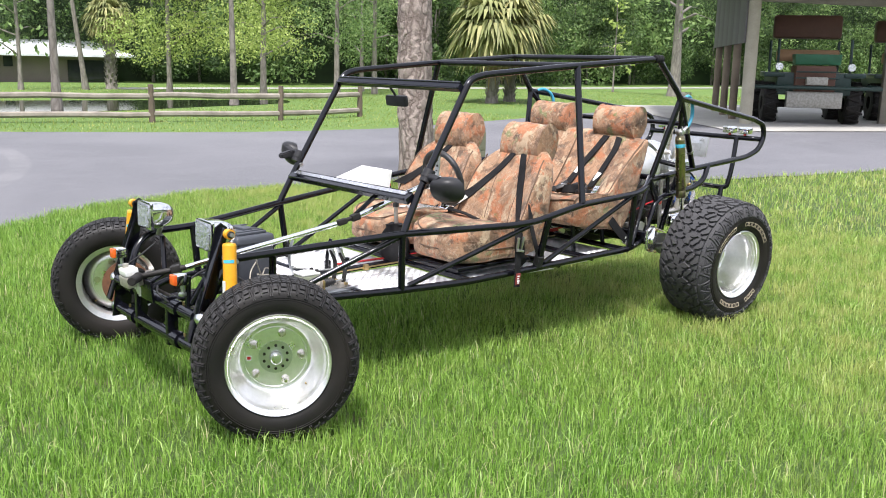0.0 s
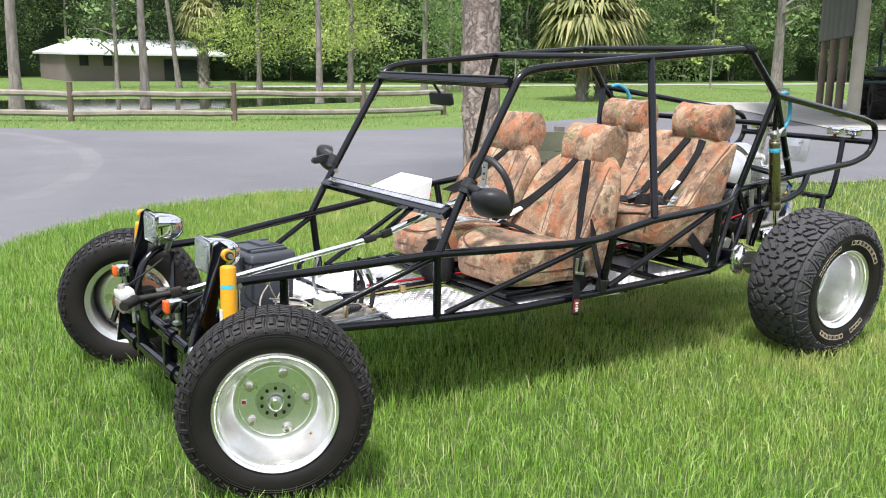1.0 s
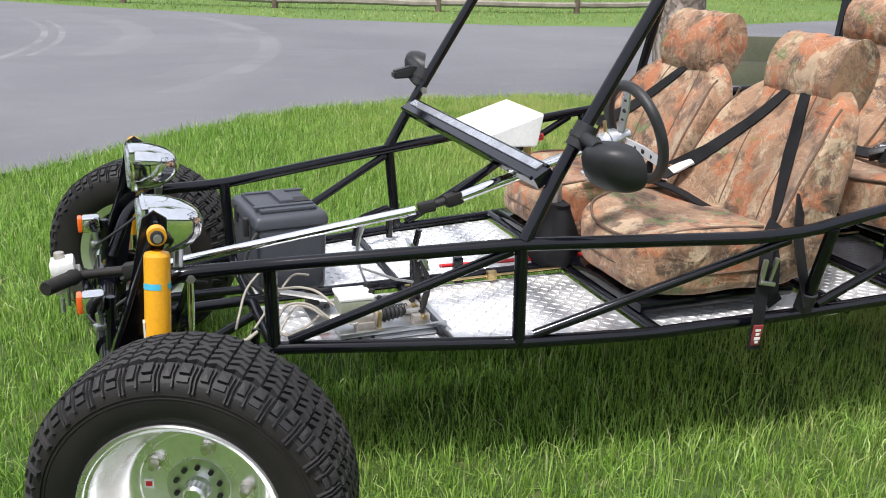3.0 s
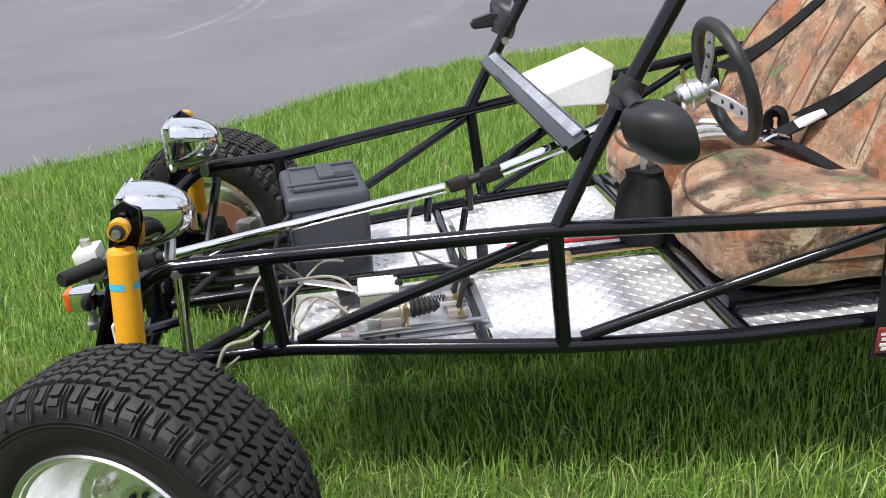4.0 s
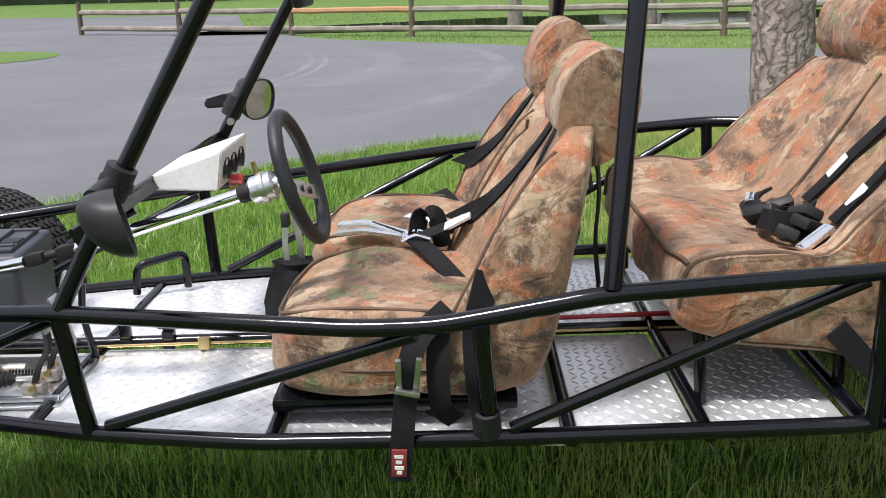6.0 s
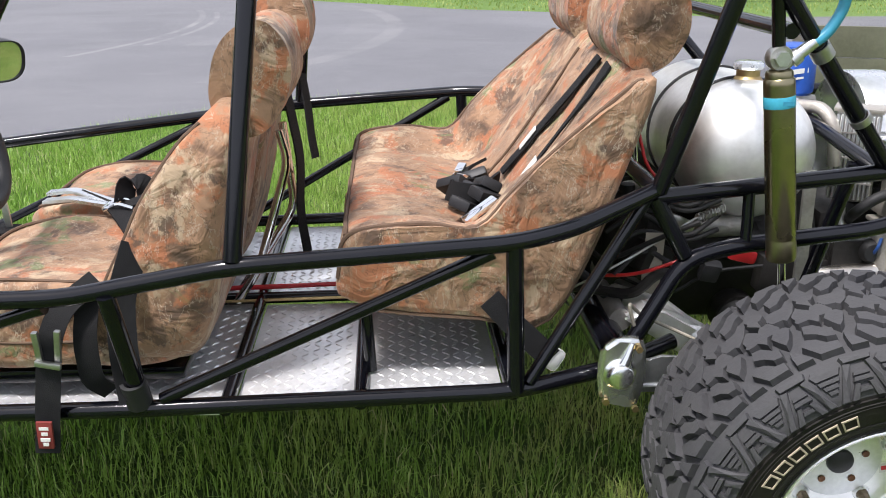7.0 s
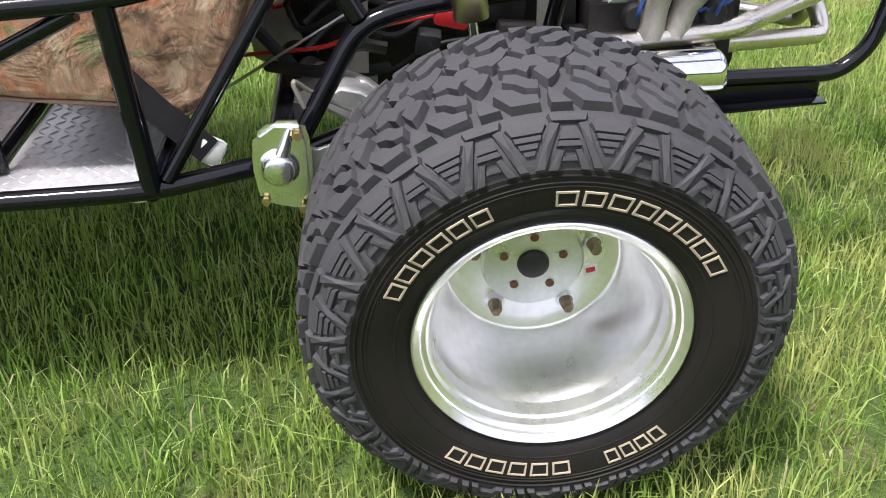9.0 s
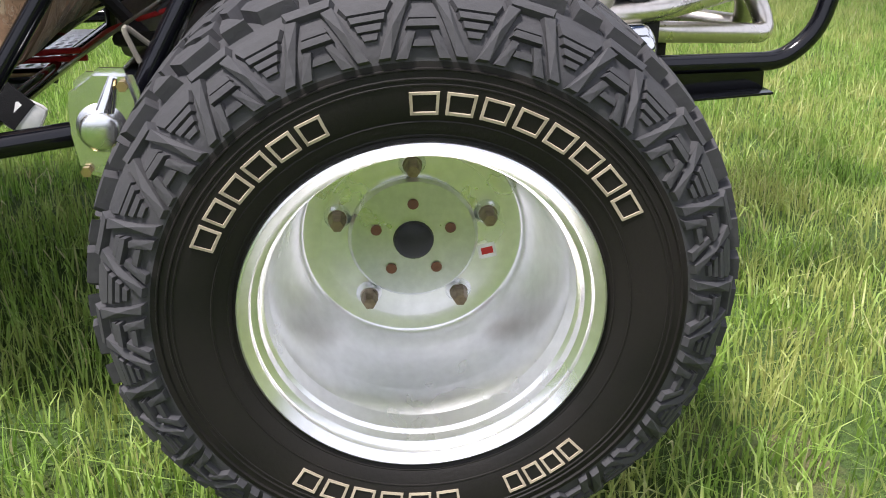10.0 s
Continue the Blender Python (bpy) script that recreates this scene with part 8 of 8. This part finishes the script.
for s in (-1, 1):
    y = 0.225 * s
    part("cylinder_fins", join(None, box((0.30, 0.008, 0.13), (3.41, 0.16 * s, 0.60), (0, 0, 0))), "dark_metal", eng)
    for k in range(6):
        part("cooling_fin", box((0.30, 0.005, 0.14), (3.41, (0.172 + 0.014 * k) * s, 0.60), (0, 0, 0)), "dark_metal", eng)
    head = part("cylinder_head", box((0.28, 0.05, 0.11), (3.36, 0.20 * s, 0.56), (0, 0, 0), 0.012), "dark_metal", eng)
    part("rocker_cover", lathe([(0, 0), (0.030, 0.002), (0.040, 0.010), (0.044, 0.022), (0.044, 0.15), (0.0455, 0.153), (0.0455, 0.163), (0.044, 0.166), (0.044, 0.298), (0.041, 0.308), (0.032, 0.316), (0, 0.318)], 32, matrix=along((3.197, 0.335 * s, 0.552), (3.515, 0.335 * s, 0.556))), "chrome", eng, "chrome valve cover")
    part("cover_rail", tube([(3.20, 0.372 * s, 0.528), (3.50, 0.374 * s, 0.532), (3.518, 0.355 * s, 0.534), (3.53, 0.31 * s, 0.536)], 0.004, 8, 0.01), "chrome", eng)
    part("tin_plate", prism([(3.26, 0.61), (3.268, 0.645), (3.30, 0.68), (3.35, 0.695), (3.42, 0.698), (3.50, 0.69), (3.54, 0.65), (3.545, 0.61)], 0.212 * s, 0.236 * s, 0.008), "polished", eng, "polished engine tin")
    for x in (3.352, 3.515):
        part("plug_boot", lathe([(0, -0.03), (0.022, -0.028), (0.028, -0.018), (0.029, 0.0), (0.02, 0.006)], 20, matrix=pose(x, 0.235 * s, 0.645, 0, 0, 0 if s < 0 else 180)), "hose", eng)
        part("plug_lead", tube([(x, 0.262 * s, 0.645), (x, 0.275 * s, 0.66), (x + 0.01, 0.27 * s, 0.685)], 0.004, 8, 0.01), "lead_blue", eng)
    # manifold, carburettor, filter
    man = part("manifold", sweep_profile([(3.385, 0.25 * s, 0.60), (3.388, 0.248 * s, 0.66), (3.395, 0.24 * s, 0.715)], [0.030, 0.032, 0.042], 20), "alloy", eng, "cast alloy intake manifold")
    part("manifold_leg", sweep_profile([(3.435, 0.25 * s, 0.60), (3.455, 0.245 * s, 0.66), (3.485, 0.24 * s, 0.715)], [0.026, 0.028, 0.042], 20), "alloy", man)
    part("manifold_flange", box((0.175, 0.085, 0.012), (3.44, 0.24 * s, 0.718), (0, 0, 0), 0.005), "alloy", man)
    for x in (3.362, 3.40, 3.475, 3.515):
        part("flange_nut", lathe([(0, 0.012), (0.006, 0.012), (0.0075, 0.0), (0, 0)], 6, matrix=pose(x, 0.278 * s, 0.724, 90)), "brass", man)
    cb = part("carburettor", box((0.155, 0.085, 0.045), (3.44, 0.235 * s, 0.755), (0, 0, 0), 0.010), "alloy", eng, "twin-choke carburettor")
    part("float_bowl", box((0.07, 0.05, 0.052), (3.455, 0.262 * s, 0.792), (0, 0, 0), 0.010), "alloy", cb)
    part("bowl_cover", box((0.082, 0.06, 0.010), (3.455, 0.260 * s, 0.822), (0, 0, 0), 0.003), "steel", cb)
    part("top_body", box((0.15, 0.09, 0.028), (3.44, 0.225 * s, 0.838), (0, 0, 0), 0.007), "alloy", cb)
    for dx in (-0.044, 0.044):
        part("throat", tube([(3.44 + dx, 0.225 * s, 0.73), (3.44 + dx, 0.225 * s, 0.855)], 0.027, 16), "alloy", cb)
        part("jet_cap", tube([(3.44 + dx, 0.275 * s, 0.765), (3.44 + dx, 0.296 * s, 0.760)], 0.012, 12), "brass", cb)
        part("linkage_arm", strip([(3.44 + dx, 0.30 * s, 0.742), (3.45 + dx, 0.302 * s, 0.775), (3.435 + dx, 0.302 * s, 0.80)], 0.010, 0.004, (1, 0, 0.2)), "steel", cb)
    part("fuel_inlet", tube([(3.455, 0.26 * s, 0.835), (3.51, 0.27 * s, 0.842), (3.56, 0.27 * s, 0.80)], 0.006, 8, 0.02), "hose", cb)
    part("throttle_rod", tube([(3.34, 0.30 * s, 0.745), (3.56, 0.30 * s, 0.75)], 0.004, 8), "steel", cb)
    part("throttle_bolt", tube([(3.56, 0.25 * s, 0.775), (3.60, 0.25 * s, 0.776)], 0.006, 8), "lug", cb)
    for k in range(6):
        part("screw", lathe([(0, -0.006), (0.005, -0.005), (0.006, 0)], 8, matrix=pose(3.375 + 0.026 * k, 0.279 * s, 0.742 + 0.012 * (k % 2), 0, 0, 0 if s < 0 else 180)), "brass", cb)
    filt = part("air_filter", oval([(0.0, 0.0), (1, 0.0), (1, 0.052), (0, 0.052)], 0.097, 0.052, pose(3.448, y, 0.860), 0.022, 150), "pleats", eng, "oval pleated air filter")
    part("filter_base", oval([(0, -0.008), (1.03, -0.008), (1.05, -0.002), (1.02, 0.004), (0, 0.004)], 0.098, 0.054, pose(3.448, y, 0.858)), "chrome", filt)
    part("filter_lid", oval([(0, 0.006), (0.55, 0.006), (0.60, 0.010), (0.85, 0.010), (0.96, 0.006), (1.05, -0.004), (1.05, -0.009), (0.98, -0.009)], 0.099, 0.055, pose(3.448, y, 0.920)), "chrome", filt, "oval chrome filter lid")
    part("wing_nut", box((0.026, 0.006, 0.016), (3.44, y, 0.936), (0, 12, 20), 0.003), "chrome", filt)
    for k in range(2):
        part("lid_mark", box((0.03, 0.012, 0.0015), (3.418 + 0.055 * k, y, 0.9302), (0, 0, 0)), "black_paint", filt)
    # headers: one long pipe, one short pipe that drops below it
    part("exhaust_pipe", tube([(3.19, 0.245 * s, 0.57), (3.23, 0.255 * s, 0.588), (3.56, 0.25 * s, 0.61), (3.865, 0.055 * s, 0.64), (3.845, 0.045 * s, 0.69), (3.738, 0.035 * s, 0.775), (3.735, 0.03 * s, 0.88)], 0.0215, 18, 0.045), "header", eng, "bare steel exhaust header")
    part("exhaust_pipe", tube([(3.49, 0.25 * s, 0.575), (3.60, 0.17 * s, 0.556), (3.855, 0.06 * s, 0.528), (3.845, 0.03 * s, 0.585), (3.765, 0.02 * s, 0.68), (3.79, 0.03 * s, 0.78), (3.785, 0.03 * s, 0.88)], 0.0205, 18, 0.045), "header", eng, "bare steel exhaust header")
    part("port_flange", box((0.05, 0.04, 0.03), (3.50, 0.26 * s, 0.565), (0, 0, 0), 0.006), "cast", eng)
part("fan_shroud", lathe([(0.05, 0.012), (0.13, 0.010), (0.165, 0.004), (0.176, 0.0), (0.179, 0.006), (0.179, 0.098), (0.174, 0.104), (0.0, 0.106)], 56, matrix=pose(3.365, 0.03, 0.86, 0, 0, -90)), "polished", eng, "polished fan shroud")
CM = pose(3.325, -0.155, 0.86, 0, 0, -32)
cb = box((0.10, 0.045, 0.22), (0, 0, 0), (0, 0, 0), 0.005)
bmesh.ops.transform(cb, matrix=CM, verts=cb.verts)
cooler = part("oil_cooler", cb, "cast", eng, "finned oil cooler")
for k in range(10):
    fin = box((0.0062, 0.016, 0.205), (-0.044 + 0.0098 * k, -0.027, 0), (0, 0, 0), 0.0015, segs=1)
    bmesh.ops.transform(fin, matrix=CM, verts=fin.verts)
    part("cooler_fin", fin, "galvanised", cooler)
for z in (-0.06, 0.0, 0.06):
    rib = box((0.10, 0.006, 0.004), (0, -0.034, z))
    bmesh.ops.transform(rib, matrix=CM, verts=rib.verts)
    part("cooler_rib", rib, "cast", cooler)
top = box((0.112, 0.06, 0.010), (0, 0, 0.115), (4, 0, 0), 0.002)
bmesh.ops.transform(top, matrix=CM, verts=top.verts)
part("cooler_frame", top, "alloy", cooler)
part("cooler_fitting", tube([(3.30, -0.17, 0.74), (3.30, -0.19, 0.68), (3.34, -0.22, 0.66)], 0.012, 10, 0.03), "steel", cooler)
part("breather_hose", tube([(3.33, -0.16, 0.70), (3.29, -0.26, 0.745), (3.33, -0.28, 0.79), (3.39, -0.27, 0.80)], 0.013, 12, 0.04), "hose", eng)
alt = part("alternator", lathe([(0.0, 0.0), (0.030, 0.002), (0.040, 0.010), (0.042, 0.026), (0.039, 0.030), (0.039, 0.044), (0.043, 0.048), (0.043, 0.078), (0.028, 0.094), (0, 0.096)], 28, matrix=pose(3.485, 0.0, 0.925, 0, 0, -90)), "alloy", eng, "cast alternator")
part("pulley", lathe([(0, 0), (0.045, 0.0), (0.035, 0.01), (0.045, 0.02), (0, 0.02)], 24, matrix=pose(3.58, 0.0, 0.925, 0, 0, -90)), "steel", alt)
col = part("collector", lathe([(0.056, 0.0), (0.060, 0.008), (0.060, 0.02), (0.056, 0.03), (0.030, 0.15), (0.029, 0.20), (0.034, 0.205), (0.034, 0.215), (0.03, 0.22), (0.045, 0.32), (0.045, 0.5)], 28, matrix=pose(3.763, 0, 0.862, 90, 0, -4)), "header", eng, "polished exhaust collector")
for dx, dy in ((-0.028, -0.028), (0.028, -0.028), (-0.028, 0.028), (0.028, 0.028)):
    part("collector_pipe", sweep_profile([(3.763 + dx, dy, 0.80), (3.763 + dx, dy, 0.88), (3.763 + 0.7 * dx, 0.7 * dy, 0.97)], [0.021, 0.030, 0.016], 16), "header", col)
part("tail_pipe", tube([(3.70, 0.10, 0.80), (3.69, 0.10, 0.90), (3.735, 0.08, 1.14)], 0.032, 18, 0.05), "header", eng, "heat-browned tail pipe")
flt = part("oil_filter", lathe([(0, 0.0), (0.042, 0.002), (0.05, 0.01), (0.051, 0.02), (0.051, 0.11), (0.048, 0.122), (0.03, 0.128), (0, 0.128)], 28, matrix=pose(3.215, -0.01, 0.985, 90)), "blue", eng, "blue oil filter canister")
part("label_bars", box((0.05, 0.002, 0.012), (3.205, -0.0615, 1.05), (0, -6, 8)), "white", flt)
part("label_bars", box((0.035, 0.002, 0.005), (3.205, -0.0615, 1.033), (0, -6, 8)), "white", flt)
part("filter_head", box((0.09, 0.09, 0.05), (3.215, -0.01, 0.965), (0, 0, 10), 0.012), "cast", flt)
part("filter_hose", tube([(3.20, -0.08, 0.97), (3.24, -0.14, 0.975), (3.26, -0.17, 0.93), (3.27, -0.17, 0.84)], 0.016, 12, 0.04), "alloy", flt)
part("hose_nut", tube([(3.185, -0.055, 0.965), (3.205, -0.085, 0.968)], 0.022, 6), "galvanised", flt)
dist = part("distributor", lathe([(0, 0), (0.03, 0.0), (0.03, 0.06), (0.038, 0.07), (0.036, 0.11), (0, 0.115)], 20, matrix=pose(3.585, -0.12, 0.74, 90)), "hose", eng, "black distributor cap")
for k in range(5):
    part("ignition_lead", tube([(3.585 + 0.01 * (k % 2), -0.13 - 0.006 * k, 0.85), (3.60, -0.20 - 0.012 * k, 0.84 - 0.012 * k), (3.585 - 0.006 * k, -0.235 - 0.004 * k, 0.74), (3.57 - 0.01 * k, -0.245, 0.68 - 0.008 * k), (3.515 - 0.02 * k, -0.262, 0.655)], 0.0036, 8, 0.04), "lead_blue", eng, "blue ignition lead")
part("skid_angle", box((0.40, 0.004, 0.055), (3.56, -0.265, 0.482), (0, -3, 0), 0.001), "black_paint", eng)
part("skid_angle", box((0.40, 0.05, 0.005), (3.56, -0.289, 0.455), (0, -3, 0), 0.001), "black_paint", eng)
# rear lamps and plate on the rear bar
for y in (-0.34, -0.22, 0.22, 0.34):
    lm = part("rear_lamp", box((0.06, 0.085, 0.048), (4.02, y, 1.112), (0, 0, 0), 0.012), "chrome", buggy, "small chrome work lamp")
    part("lamp_foot", tube([(4.02, y, 1.068), (4.02, y, 1.10)], 0.010, 8), "red", lm)
lp = part("licence_plate", box((0.006, 0.30, 0.15), (4.0, 0.09, 0.975), (0, 12, 0), 0.001), "galvanised", buggy, "bare metal licence plate")
part("plate_bars", box((0.004, 0.19, 0.05), (3.994, 0.09, 0.97), (0, 12, 0)), "steel", lp)
for y in (-0.01, 0.19):
    part("plate_bolt", tube([(3.975, y, 1.02), (4.01, y, 1.03)], 0.007, 8), "galvanised", lp)
